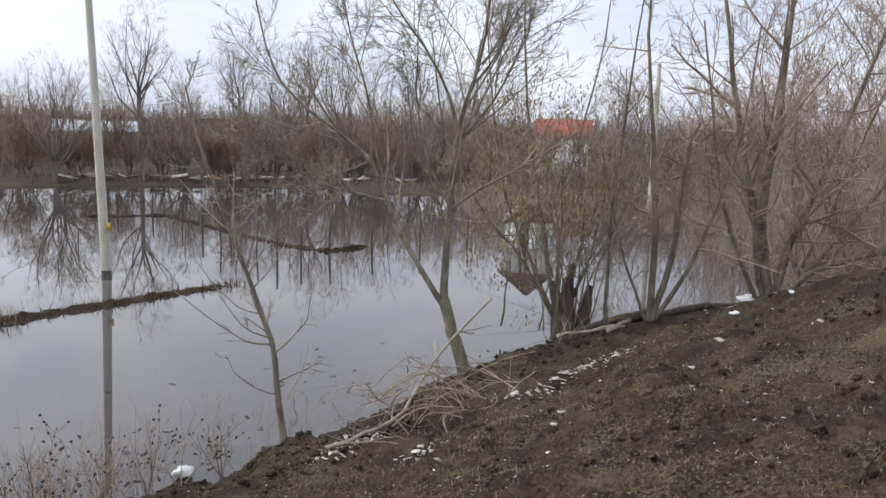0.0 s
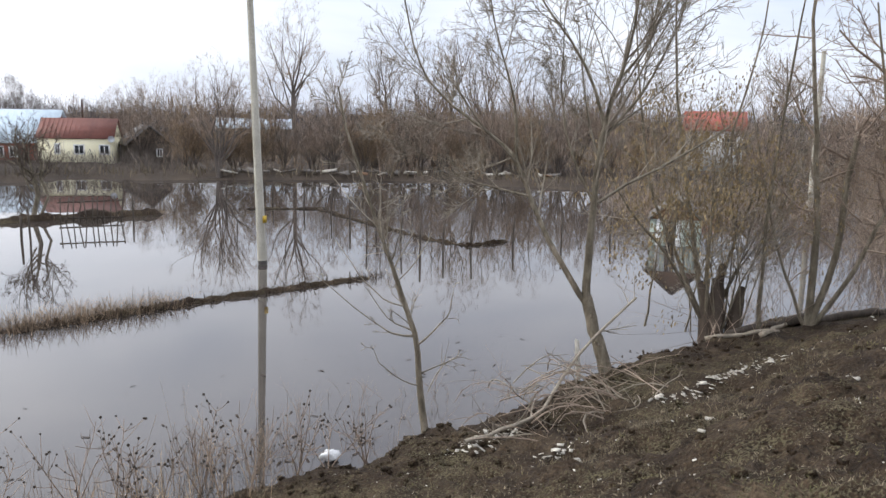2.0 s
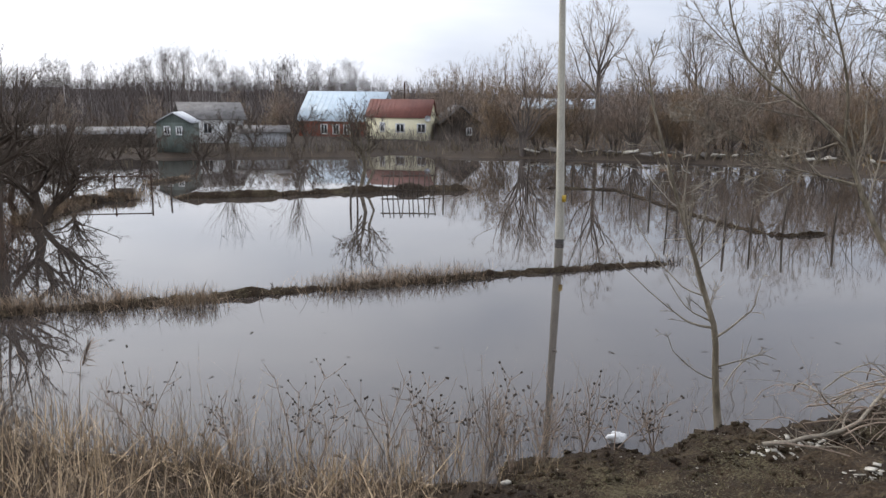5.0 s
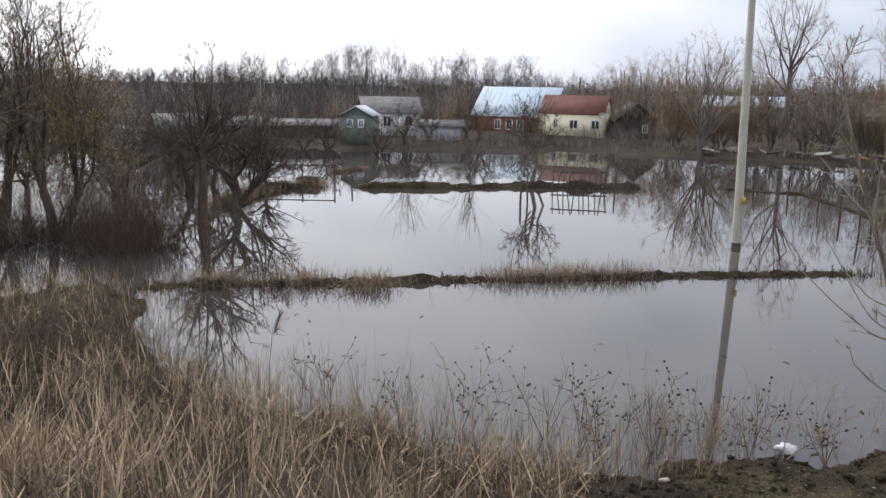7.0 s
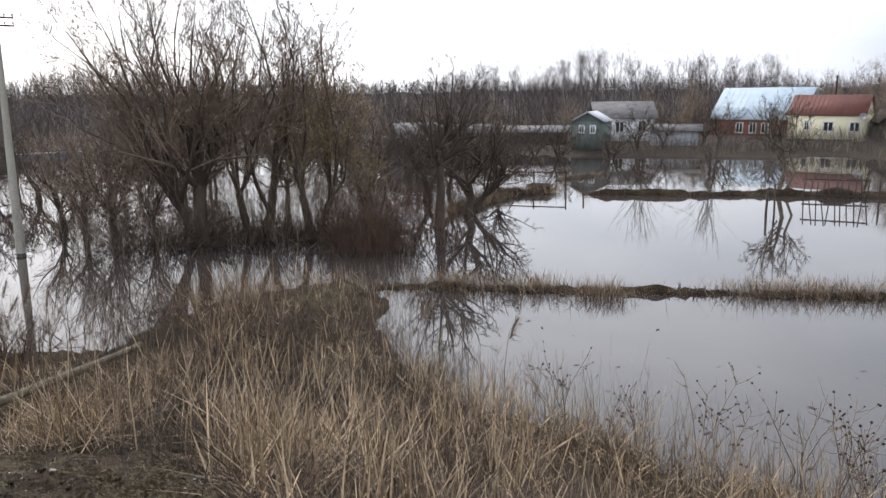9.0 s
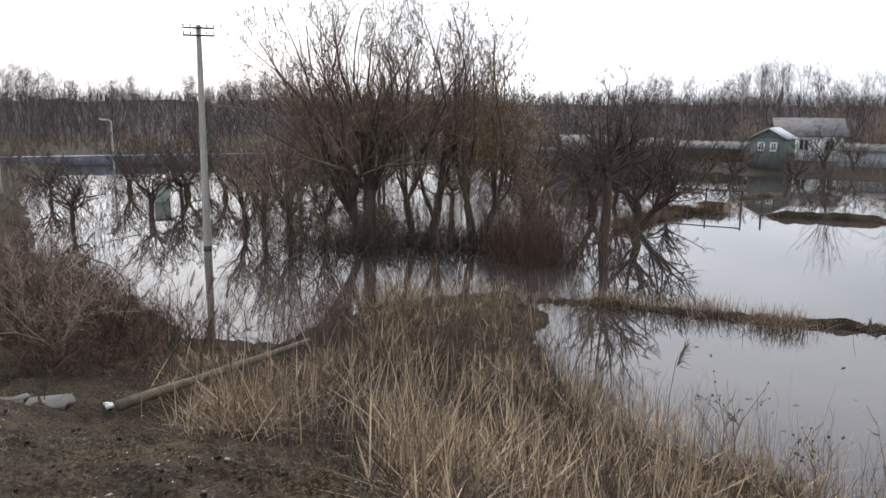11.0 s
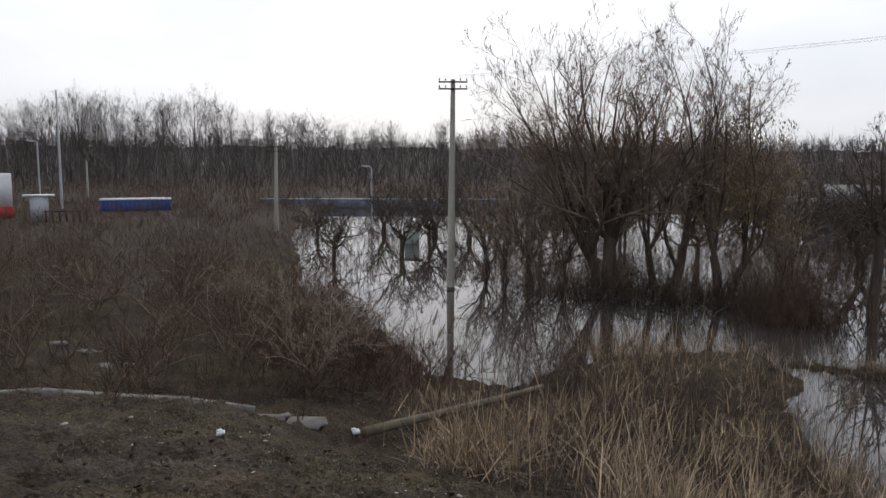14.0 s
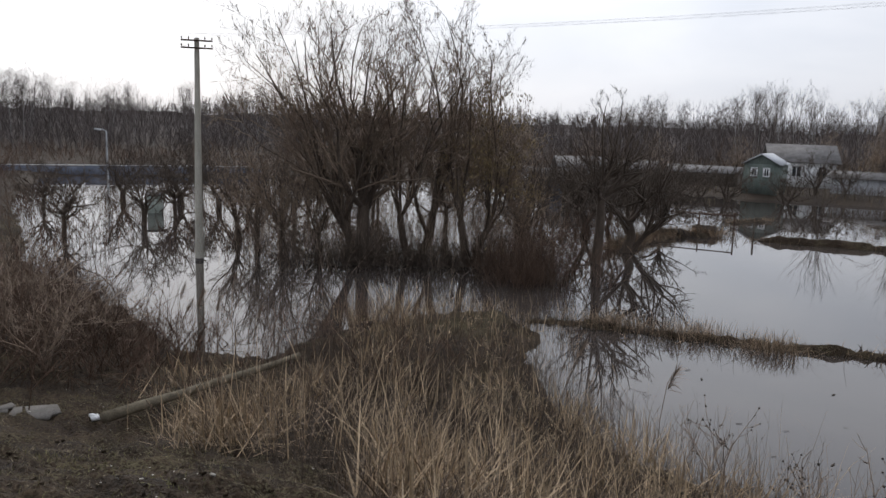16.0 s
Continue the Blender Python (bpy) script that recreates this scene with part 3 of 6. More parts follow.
def polar(yaw, r):
    yaw = np.radians(yaw)
    return np.column_stack([-np.sin(yaw) * r, np.cos(yaw) * r])


def stuff(name, geo, material, label, category):
    return tagged(part(name, geo, material), label, category, kind="stuff")


# ---- distant woods ----
def make_woods():
    rng = np.random.default_rng(11)
    variants = []
    spec = dict(kids=[22, 7, 3], **{"from": [0.25, 0.2, 0.2]}, angle=[(30, 58), (25, 55), (20, 50)], ratio=[0.33, 0.5, 0.6], taper=(0.3, 0.5), tip=0.06, thin=0.011, bends=[5, 2, 1, 1], wobble=0.055, up=[0.02, 0.07, 0.02], sides=[4, 1, 1, 1])
    for k in range(8):
        tg, cg = Geo(), Geo()
        grow([tg, cg], (0, 0, -0.5), (0, 0, 1), 13.0, 0.11, 0, spec, random.Random(90 + k))
        variants.append([(np.concatenate([c[0] for c in _filled(g)]), _faces(g)) for g in (tg, cg)])
    # how high the wood stands over the horizon, in degrees, by direction
    way = [-52, -30, 0, 16, 20.0, 21, 23, 25.4, 27, 29, 31.1, 34, 36.5, 40.5, 45, 50, 56, 64, 70, 71.5, 73.4, 74.2, 75.8, 77, 79.5, 83.6, 87.6, 90.5, 92.5, 95, 98, 100, 103, 108]
    lift = [0.8, 0.8, 0.3, 0.1, 0.4, 1.9, 1.8, 2.3, 2.2, 1.6, 2.6, 2.7, 1.4, 1.9, 0.8, 0.7, 1.4, 1.7, 1.8, 0.5, 1.9, -0.3, -0.4, 1.7, 1.3, 2.0, 2.2, 3.5, 2.8, 2.6, 3.2, 2.6, 2.0, 2.0]
    dark, pale, crown = Geo(), Geo(), Geo()
    n = 860
    yaw = np.where(rng.random(n) < 0.45, rng.uniform(66, 108, n), rng.uniform(10, 66, n))
    yaw[:40] = rng.uniform(-50, 10, 40)
    yaw += 0.5 * np.sin(yaw * 5.1)
    r = rng.uniform(126, 180, n)
    for i in range(n):
        x, y = polar(yaw[i], r[i])[:][0]
        z = gz(x, y)
        high = 5.2 + r[i] * math.tan(radians(np.interp(yaw[i], way, lift))) * (rng.uniform(0.55, 1.04) if rng.random() < 0.6 else rng.uniform(0.92, 1.1)) - z
        if high < 3.5:
            continue
        h = high / 12.6
        a = rng.uniform(0, math.tau)
        m = np.array([[math.cos(a), -math.sin(a), 0], [math.sin(a), math.cos(a), 0], [0, 0, 1]]) * h
        (tv, tf), (cv, cf) = variants[i % 8]
        (pale if rng.random() < 0.3 else dark).quads(tv @ m.T + (x, y, z), tf)
        crown.quads(cv @ m.T + (x, y, z), cf)
    stuff("distant_woods", crown, WOODS, "bare grey-brown crowns of a distant wood", "woods")
    stuff("distant_trunks", dark, BARK_FAR, "dark trunks of a distant bare wood", "woods")
    stuff("distant_birches", pale, BIRCH, "pale birch trunks among a distant wood", "woods")
    under = Geo()
    n = 1500
    yaw = rng.uniform(-52, 108, n)
    r = rng.uniform(102, 190, n)
    xy = polar(yaw, r)
    high = np.clip(5.6 + r * np.tan(np.radians(np.interp(yaw, way, lift))) * 0.4, 4.2, 8.0) * (1 + 0.22 * wave(xy[:, 0], xy[:, 1], 26, 16))
    brush(under, xy, ground_z(xy[:, 0], xy[:, 1]), high * rng.uniform(0.5, 0.95, n), 9, 9, 0.04, 2.4, 0.55, 5, 0.3, 1)
    n = 1400
    xy = polar(rng.uniform(-52, 108, n), rng.uniform(200, 270, n))
    brush(under, xy, ground_z(xy[:, 0], xy[:, 1]), (5.2 + 2.6 * wave(xy[:, 0], xy[:, 1], 34, 17)) * rng.uniform(0.6, 1.1, n), 10, 8, 0.06, 4.6, 0.5, 15, 0.2, 1)
    stuff("distant_undergrowth", under, WOODS, "dense bare undergrowth before the distant wood", "undergrowth")


def _filled(g):
    for (n, sides), items in g.tubes.items():
        g.tubes_np(np.array([i[0] for i in items], float), np.array([i[1] for i in items], float), sides)
    g.tubes = {}
    return g.chunks


def _faces(g):
    out, base = [], 0
    for v, f in g.chunks:
        out.append(f + base)
        base += len(v)
    return np.concatenate(out)


make_woods()


# ---- trees on the far shore ----
def far_trees():
    spec = dict(kids=[8, 6, 4, 2], **{"from": [0.22, 0.2, 0.2, 0.2]}, angle=[(25, 58), (25, 60), (25, 60), (25, 60)], ratio=[0.42, 0.52, 0.55, 0.6], taper=(0.35, 0.55), thin=0.0075, bends=[4, 3, 2, 1], wobble=0.11, up=[0.04, 0.06, 0.04, 0.03], sides=[4, 3, 1, 1, 1])
    # each kind at its own full height
    kinds = {
        "poplar": (16.0, domed_tree((0, 0, -50), 0, "tall bare poplar above the far shore", [(0, 0, 0.02, 0.01, 7.2, 0.24)], (0.2, 0, 4.2, 3.4, 7.6, 15.2), 13, spec, 221, BARK_FAR, TWIG, "far shore trees", 0.3, -0.1)),
        "slim": (15.0, domed_tree((0, 0, -50), 0, "tall slim bare poplar above the far shore", [(0, 0, -0.02, 0, 6.0, 0.2), (0.5, 0.3, 0.05, 0, 5.0, 0.14)], (0, 0, 3.2, 2.6, 6.8, 14.3), 13, spec, 222, BARK_FAR, TWIG, "far shore trees", 0.3, -0.1)),
        "fan": (9.6, domed_tree((0, 0, -50), 0, "bare willow fanning out at the flood's far edge", [(0, 0, -0.1, 0, 1.3, 0.2), (0.3, 0.2, 0.15, 0, 1.6, 0.17)], (-0.5, 0, 4.4, 3.0, 3.2, 9.3), 20, spec, 223, BARK_FAR, TWIG, "far shore trees", 0.2, -0.4)),
        "round": (8.0, domed_tree((0, 0, -50), 0, "bare bushy tree with a rounded crown on the far shore", [(0, 0, 0.1, 0, 1.0, 0.15), (0.4, 0.3, 0.2, 0, 0.9, 0.12), (-0.4, 0, -0.2, 0, 0.9, 0.12)], (0, 0, 3.0, 2.8, 2.0, 7.7), 22, spec, 224, BARK_FAR, TWIG, "far shore trees", 0.2, 0.5)),
        "ochre": (7.0, domed_tree((0, 0, -50), 0, "bare ochre-twigged willow bush on the far shore", [(0, 0, 0.1, 0, 0.5, 0.11), (0.4, 0.3, 0.2, 0, 0.5, 0.1), (-0.4, 0, -0.2, 0, 0.5, 0.1)], (0, 0, 2.7, 2.5, 1.2, 6.8), 26, dict(spec, kids=[9, 7, 5, 2]), 225, BARK_FAR, TWIG_OCHRE, "far shore trees", 0.1, 0.6)),
        "crooked": (12.0, domed_tree((0, 0, -50), 0, "crooked dark many-limbed bare tree on the far shore", [(0, 0, 0.05, 0, 3.2, 0.24), (0.7, 0.2, 0.2, 0, 2.6, 0.17)], (0.5, 0, 4.2, 3.6, 4.0, 11.6), 17, spec, 226, BARK_DARK, TWIG, "far shore trees", 0.6, 0.5)),
    }
    # kind, direction, distance, height
    rows = [("poplar", 3.9, 84, 16.3), ("slim", -2.5, 88, 15.2), ("poplar", -7.2, 90, 15.4), ("slim", -9.4, 88, 15.0), ("crooked", -6.0, 82, 11.5), ("crooked", -12.3, 82, 12.6), ("poplar", -14.6, 92, 12.5), ("crooked", -4.6, 80, 10.0), ("slim", 1.0, 96, 11.0),
            ("fan", 9.1, 67.5, 9.6), ("round", 14.2, 84, 7.6), ("fan", 13.0, 92, 9.0), ("slim", 11.4, 96, 9.6), ("round", 15.6, 94, 8.0), ("crooked", 5.4, 88, 10.5), ("ochre", 11.0, 74, 6.4), ("ochre", 8.0, 74, 5.8), ("ochre", 6.6, 73, 6.2),
            ("round", 1.2, 71, 8.0), ("round", 2.6, 73, 6.5), ("ochre", -0.9, 71, 6.6), ("ochre", -1.9, 72, 6.0), ("round", -3.4, 73, 6.8), ("round", -5.2, 75, 6.6), ("ochre", -7.6, 74, 6.0), ("round", -9.0, 73, 6.8), ("round", -10.8, 72, 7.2), ("ochre", -13.0, 71, 6.4),
            ("round", -15.2, 72, 7.4), ("fan", -16.5, 78, 9.0), ("round", -18.6, 74, 7.0), ("crooked", -20.5, 84, 9.5), ("ochre", -21.0, 70, 5.6), ("round", -23.4, 72, 6.2), ("crooked", -27.2, 80, 8.6), ("crooked", -24.6, 78, 8.0), ("crooked", -17.8, 86, 11.0), ("poplar", -19.4, 94, 12.5), ("slim", -22.4, 92, 11.5), ("crooked", -9.8, 80, 9.6), ("round", -6.6, 72, 6.0), ("round", -12.0, 76, 7.5), ("crooked", -2.2, 80, 9.0), ("round", 4.6, 74, 6.4), ("slim", -29.4, 92, 13.0), ("poplar", -31.0, 94, 12.0), ("round", -29.0, 68, 6.2), ("fan", -33.0, 76, 8.0),
            ("crooked", -35.5, 80, 10.0), ("round", -37.0, 66, 6.6), ("slim", -38.6, 90, 11.5), ("poplar", -41.0, 92, 12.0), ("crooked", -43.5, 76, 10.0), ("round", -46.0, 66, 7.0),
            ("round", 18.0, 100, 7.0), ("round", 26.5, 96, 6.4), ("round", 29.6, 92, 5.4), ("round", 35, 84, 4.6), ("round", 40.5, 84, 4.8), ("round", 45, 80, 4.6), ("fan", 50, 82, 5.4), ("round", 55, 78, 4.8)]
    rng = random.Random(5)
    used = set()
    for k, yaw, r, high in rows:
        full, tree = kinds[k]
        x, y = polar(yaw, r)[:][0]
        m = pose(x, y, gz(x, y) - 0.05, 0, 0, rng.uniform(0, 360)) @ Matrix.Scale(high / full, 4)
        if k in used:
            copy_thing(tree, m)
        else:
            tree.matrix_basis = m
            used.add(k)
    scrub, ochre = Geo(), Geo()
    r = np.random.default_rng(31)
    n = 1000
    yaw = r.uniform(-50, 108, n)
    d = r.uniform(60, 104, n)
    xy = polar(yaw, d)
    ok = shore(xy[:, 0], xy[:, 1]) > 0.4
    ok &= ~((yaw > 88) & (yaw < 101) & (d < 72)) & ~((yaw > 13.5) & (yaw < 27) & (d < 92)) & ~((yaw > 27) & (yaw < 40) & (d < 80))
    ok &= ~((yaw > -28.8) & (yaw < -22.6) & (d < 86) & (r.random(n) < 0.6))
    xy = xy[ok]
    z = ground_z(xy[:, 0], xy[:, 1])
    h = r.uniform(1.2, 4.6, len(xy)) * np.where(np.abs(xy[:, 0]) > 55, 0.55, 1.0)
    pick = wave(xy[:, 0], xy[:, 1], 30, 12) > 0.1
    west = xy[:, 0] < -48
    field = Geo()
    brush(field, xy[west], z[west], h[west], 12, 9, 0.02, 1.1, 0.55, 26, 0.4, sides=1)
    stuff("field_scrub", field, TWIG_RED, "leafless reddish scrub beyond the flooded orchard", "scrub")
    xy, z, h, pick = xy[~west], z[~west], h[~west], pick[~west]
    brush(scrub, xy[~pick], z[~pick], h[~pick], 11, 8, 0.018, 1.1, 0.5, 6, 0.4, sides=1)
    brush(ochre, xy[pick], z[pick], h[pick], 11, 8, 0.018, 1.1, 0.5, 7, 0.4, sides=1)
    stuff("far_scrub", scrub, TWIG, "leafless brown scrub along the far shore", "scrub")
    stuff("far_willow_scrub", ochre, TWIG_OCHRE, "leafless ochre willow scrub along the far shore", "scrub")
    garden = Geo()
    n = 210
    yaw = r.uniform(12, 56, n)
    d = np.interp(yaw, [12, 27, 34, 45, 56], [76, 68, 60, 57, 52]) + r.uniform(-5, 4, n)
    xy = polar(yaw, d)
    xy = xy[shore(xy[:, 0], xy[:, 1]) > 0.3]
    brush(garden, xy, ground_z(xy[:, 0], xy[:, 1]), r.uniform(0.7, 2.2, len(xy)), 13, 9, 0.016, 0.7, 0.5, 13, sides=1)
    stuff("garden_bushes", garden, BARK_FAR, "bare garden bushes before the village houses", "bushes")
    # dead weeds along the far water's edge
    edge = Geo()
    yaw = r.uniform(-48, 58, 9000)
    d = r.uniform(54, 84, 9000)
    xy = polar(yaw, d)
    s = shore(xy[:, 0], xy[:, 1])
    xy = xy[(s > 0) & (s < 3.5)]
    blades(edge, xy, ground_z(xy[:, 0], xy[:, 1]), 1.0, 0.06, 0.3, 8)
    stuff("shore_weeds", edge, STRAW, "dry weeds standing along the far shore", "weeds")


far_trees()


# ---- trees standing in the flood ----


def leaf_cloud(centre, size, n, seed, length=0.09):
    """Dried leaves and seed keys that still hang."""
    r = np.random.default_rng(seed)
    clump = r.normal(0, 1, (max(6, n // 26), 3)) * np.array(size) + np.array(centre)
    p = clump[r.integers(0, len(clump), n)] + r.normal(0, 0.16, (n, 3))
    a = r.uniform(0, math.tau, n)
    t = np.linspace(0, 1, 3)
    drop = np.column_stack([np.cos(a) * 0.4, np.sin(a) * 0.4, -np.ones(n)]) * (length * r.uniform(0.5, 1.3, n))[:, None]
    pts = p[:, None, :] + drop[:, None, :] * t[None, :, None]
    b = r.uniform(0, math.tau, n)
    g = Geo()
    g.ribbons(pts, length * 0.45 * r.uniform(0.6, 1.3, n)[:, None] * np.array([0.3, 1.0, 0.25]), np.column_stack([np.cos(b), np.sin(b), np.zeros(n)]))
    return g


def willow_clump():
    spec = dict(kids=[11, 6, 5, 3], **{"from": [0.16, 0.15, 0.15, 0.2]}, angle=[(22, 58), (22, 58), (22, 55), (20, 50)], ratio=[0.44, 0.5, 0.52, 0.6], taper=(0.42, 0.6), thin=0.0068, bends=[4, 3, 2, 1], wobble=0.09, up=[0.03, 0.05, 0.04, 0.03], sides=[5, 4, 3, 1, 1])
    place, turn = (-25.5, 13.4, 0), 60.0
    # the clump's row of boles runs across the view; each reaches into its own share of one broad dome
    domed_tree(place, turn, "large dark many-limbed bare willow standing in the flood", [(0, 0, 0.02, 0.1, 2.1, 0.26), (-0.3, 0.3, -0.25, 0.05, 1.5, 0.15)], (-1.3, 0.4, 3.9, 3.0, 4.6, 8.7), 20, spec, 411, BARK_DARK, WILLOW_TWIG, "flooded trees", 0.3, -0.25)
    domed_tree(place, turn, "dark bare willow leaning beside the larger one", [(1.75, 0.5, -0.2, 0.05, 1.7, 0.15), (2.2, 0.7, 0.25, 0, 1.8, 0.18)], (2.5, 0.8, 2.3, 2.4, 5.0, 8.9), 13, spec, 412, BARK_DARK, WILLOW_TWIG, "flooded trees", 0.3, -0.2)
    right = domed_tree(place, turn, "bare willow with a few rust-brown leaves hanging", [(3.9, 0.2, -0.15, 0, 1.6, 0.17), (4.3, 0.5, 0.35, 0, 1.5, 0.14)], (4.3, 0.6, 1.7, 2.0, 3.4, 8.2), 11, spec, 413, BARK_DARK, WILLOW_TWIG, "flooded trees", 0.3, -0.2)
    part("dead_leaves", leaf_cloud((4.8, 0.2, 4.4), (0.8, 0.9, 1.3), 3400, 5, 0.1), DEAD_LEAF, right, "rust-brown leaves still hanging")
    low = dict(spec, kids=[7, 5, 4])
    for x, y, h, w, seed in ((-3.1, 1.6, 4.2, 1.3, 414), (-4.2, 2.6, 3.8, 1.2, 415), (-1.7, 1.2, 4.6, 1.1, 416), (6.2, 1.8, 3.6, 1.4, 417), (-5.4, 5.0, 4.0, 1.5, 418)):
        domed_tree(place, turn, "low crooked bare willow standing in the flood", [(x, y, 0.1, 0, 0.9, 0.09), (x + 0.2, y, -0.25, 0, 0.8, 0.08)], (x, y, w, w, 1.6, h), 12, low, seed, BARK_DARK, WILLOW_TWIG, "flooded trees", 0.5, 0.3)
    # low tangle of drowned shoots and drift round the stems
    g = Geo()
    r = np.random.default_rng(4)

    def beside(f, b):
        a = radians(turn)
        return np.column_stack([place[0] + np.cos(a) * f - np.sin(a) * b, place[1] + np.sin(a) * f + np.cos(a) * b])

    xy = beside(r.uniform(-3.6, 6.2, 120), r.normal(0.1, 0.8, 120))
    brush(g, xy, np.zeros(120), r.uniform(0.4, 1.7, 120), 10, 6, 0.012, 0.4, 0.95, 9, 0.7)
    xy = beside(r.uniform(-1.2, 5.4, 90), r.normal(-0.2, 0.35, 90))
    brush(g, xy, np.full(90, 0.1), r.uniform(0.6, 1.5, 90), 6, 3, 0.02, 0.35, 1.45, 19, 0.2)
    stuff("drowned_shoots", g, BARK_DARK, "dark drowned willow shoots and drift round the stems", "shoots")
    # fine shoots that haze the lower crown
    g = Geo()
    xy = beside(r.uniform(-4.4, 6.8, 190), r.normal(0.9, 1.2, 190))
    brush(g, xy, np.full(190, 0.0), r.uniform(0.9, 4.4, 190), 5, 9, 0.0055, 0.5, 0.42, 29, 0.3)
    stuff("willow_shoots", g, WILLOW_TWIG, "thin brown willow shoots between the boles", "shoots")
    g = Geo()
    xy = np.column_stack([r.normal(-20.0, 0.7, 40), r.normal(17.0, 1.0, 40)])
    brush(g, xy, np.full(40, 0.0), r.uniform(0.9, 2.1, 40), 26, 8, 0.006, 0.35, 0.5, 10)
    xy = np.column_stack([r.uniform(-30, -24, 44), r.uniform(21, 29, 44)])
    brush(g, xy, np.full(44, 0.0), r.uniform(0.7, 1.8, 44), 16, 6, 0.01, 0.4, 0.45, 11)
    xy = np.column_stack([r.uniform(-54, -31, 230), r.uniform(3.6, 25, 230)])
    brush(g, xy, np.full(230, -0.1), r.uniform(0.4, 1.7, 230), 8, 7, 0.012, 0.5, 0.6, 14)
    stuff("flooded_scrub", g, TWIG_RED, "dense reddish-brown scrub standing in the flood", "scrub")




def flooded_apples():
    spec = dict(kids=[8, 6, 4], **{"from": [0.2, 0.15, 0.15, 0.2]}, angle=[(28, 65), (25, 62), (25, 60), (20, 50)], ratio=[0.36, 0.5, 0.55, 0.6], taper=(0.4, 0.6), thin=0.007, bends=[4, 3, 2, 1], wobble=0.17, up=[0.05, 0.07, 0.05, 0.04], sides=[6, 4, 3, 1, 1])
    # two old trees before the village, their trunks clear over the water
    domed_tree((-21.6, 21.6, 0), 45, "tall old fruit tree with a dark straight trunk in the flood", [(0, 0, 0.02, 0, 2.7, 0.19)], (0.2, 0, 2.4, 2.1, 2.7, 6.3), 16, spec, 511, BARK_DARK, BARK_DARK, "flooded trees", 0.7, 0.4)
    domed_tree((-23.0, 24.8, 0), 45, "gnarled low-forking old fruit tree standing in the flood", [(0, 0, 0.06, 0, 1.3, 0.2), (0.2, 0, 0.7, 0, 0.9, 0.12)], (0.7, 0, 3.0, 2.3, 2.2, 5.0), 20, spec, 512, BARK_DARK, BARK_DARK, "flooded trees", 1.0, 0.2)
    small = dict(spec, kids=[7, 5, 4])
    kinds = [domed_tree((-36, 5.1, 0), 0, "old bare apple tree standing in the flood", [(0, 0, 0.1, 0, 1.0, 0.1)], (0.1, 0, 2.4, 2.2, 1.0, 3.1), 15, small, 513, BARK_DARK, BARK_DARK, "flooded trees", 0.8, -0.1),
             domed_tree((-38.2, 8.9, 0), 0, "old bare apple tree with two boles in the flood", [(0, 0, 0.2, 0.1, 0.9, 0.085), (-0.2, 0, -0.2, 0, 1.1, 0.09)], (0, 0, 2.5, 2.3, 0.9, 3.3), 16, small, 514, BARK_DARK, BARK_DARK, "flooded trees", 0.8, -0.1)]
    rng = random.Random(8)
    rows = [(0, -36.3, 15.6, 1.1), (1, -40, 14.7, 1.0), (0, -42, 19, 1.05), (1, -46, 13.0, 1.0), (0, -48, 20, 1.1), (1, -38, 21, 1.1), (0, -31, 21, 1.1),
            (1, -27.4, 27.0, 1.2), (0, -29, 30, 1.25), (1, -31.5, 26.5, 1.1), (0, -34, 30, 1.1), (1, -36, 34, 1.1), (0, -25.8, 30.5, 1.0), (1, -29.5, 24.5, 1.15),
            (0, -40.5, 11.0, 1.0), (1, -43.0, 14.2, 1.1), (0, -46.5, 5.8, 1.0), (1, -49.0, 10.5, 1.1), (0, -50.5, 15.5, 1.1), (0, -36.5, 18.8, 1.0), (1, -40.8, 23.0, 1.1), (0, -45.5, 23.5, 1.1)]
    # garden fruit trees on dry land before the houses
    for yaw, d in ((21.3, 79), (24.6, 74), (25.6, 78), (28.4, 70), (30.3, 69), (32.0, 63), (35.6, 63), (37.4, 66), (39.2, 62), (41.5, 66), (43.0, 58), (44.6, 61), (46.4, 57), (48.8, 58), (51.5, 57), (53.0, 60)):
        x, y = polar(yaw, d)[:][0]
        copy_thing(kinds[1], pose(x, y, gz(x, y), 0, 0, rng.uniform(0, 360)) @ Matrix.Scale(rng.uniform(0.85, 1.3), 4))
    for k, x, y, s in rows:
        copy_thing(kinds[k], pose(x, y, 0, 0, 0, rng.uniform(0, 360)) @ Matrix.Scale(s * rng.uniform(0.75, 1.15), 4))
    # the fruit tree and the two clumps on the far ridge
    domed_tree((-15.3, 40.0, 0.1), 20, "thick-trunked old fruit tree on the far mud ridge", [(0, 0, 0.04, 0, 2.2, 0.11), (0.3, 0.1, 0.05, 0, 2.0, 0.07)], (0.1, 0, 1.9, 1.8, 2.5, 4.9), 15, small, 515, BARK_GREY, BARK_DARK, "ridge trees", 0.9, 0.3)
    for x, y in ((-22.0, 38.0), (-18.7, 39.4)):
        bush = thing("bush", (x, y, 0.1), 0, "bare many-stemmed bush on the far mud ridge", "bush", "ridge bushes")
        g = Geo()
        brush(g, np.zeros((1, 2)), np.zeros(1), np.array([3.0]), 30, 9, 0.011, 0.16, 0.42, int(x * -3))
        tagged(part("growth", g, BARK_DARK, bush), kind="stuff")


willow_clump()
flooded_apples()


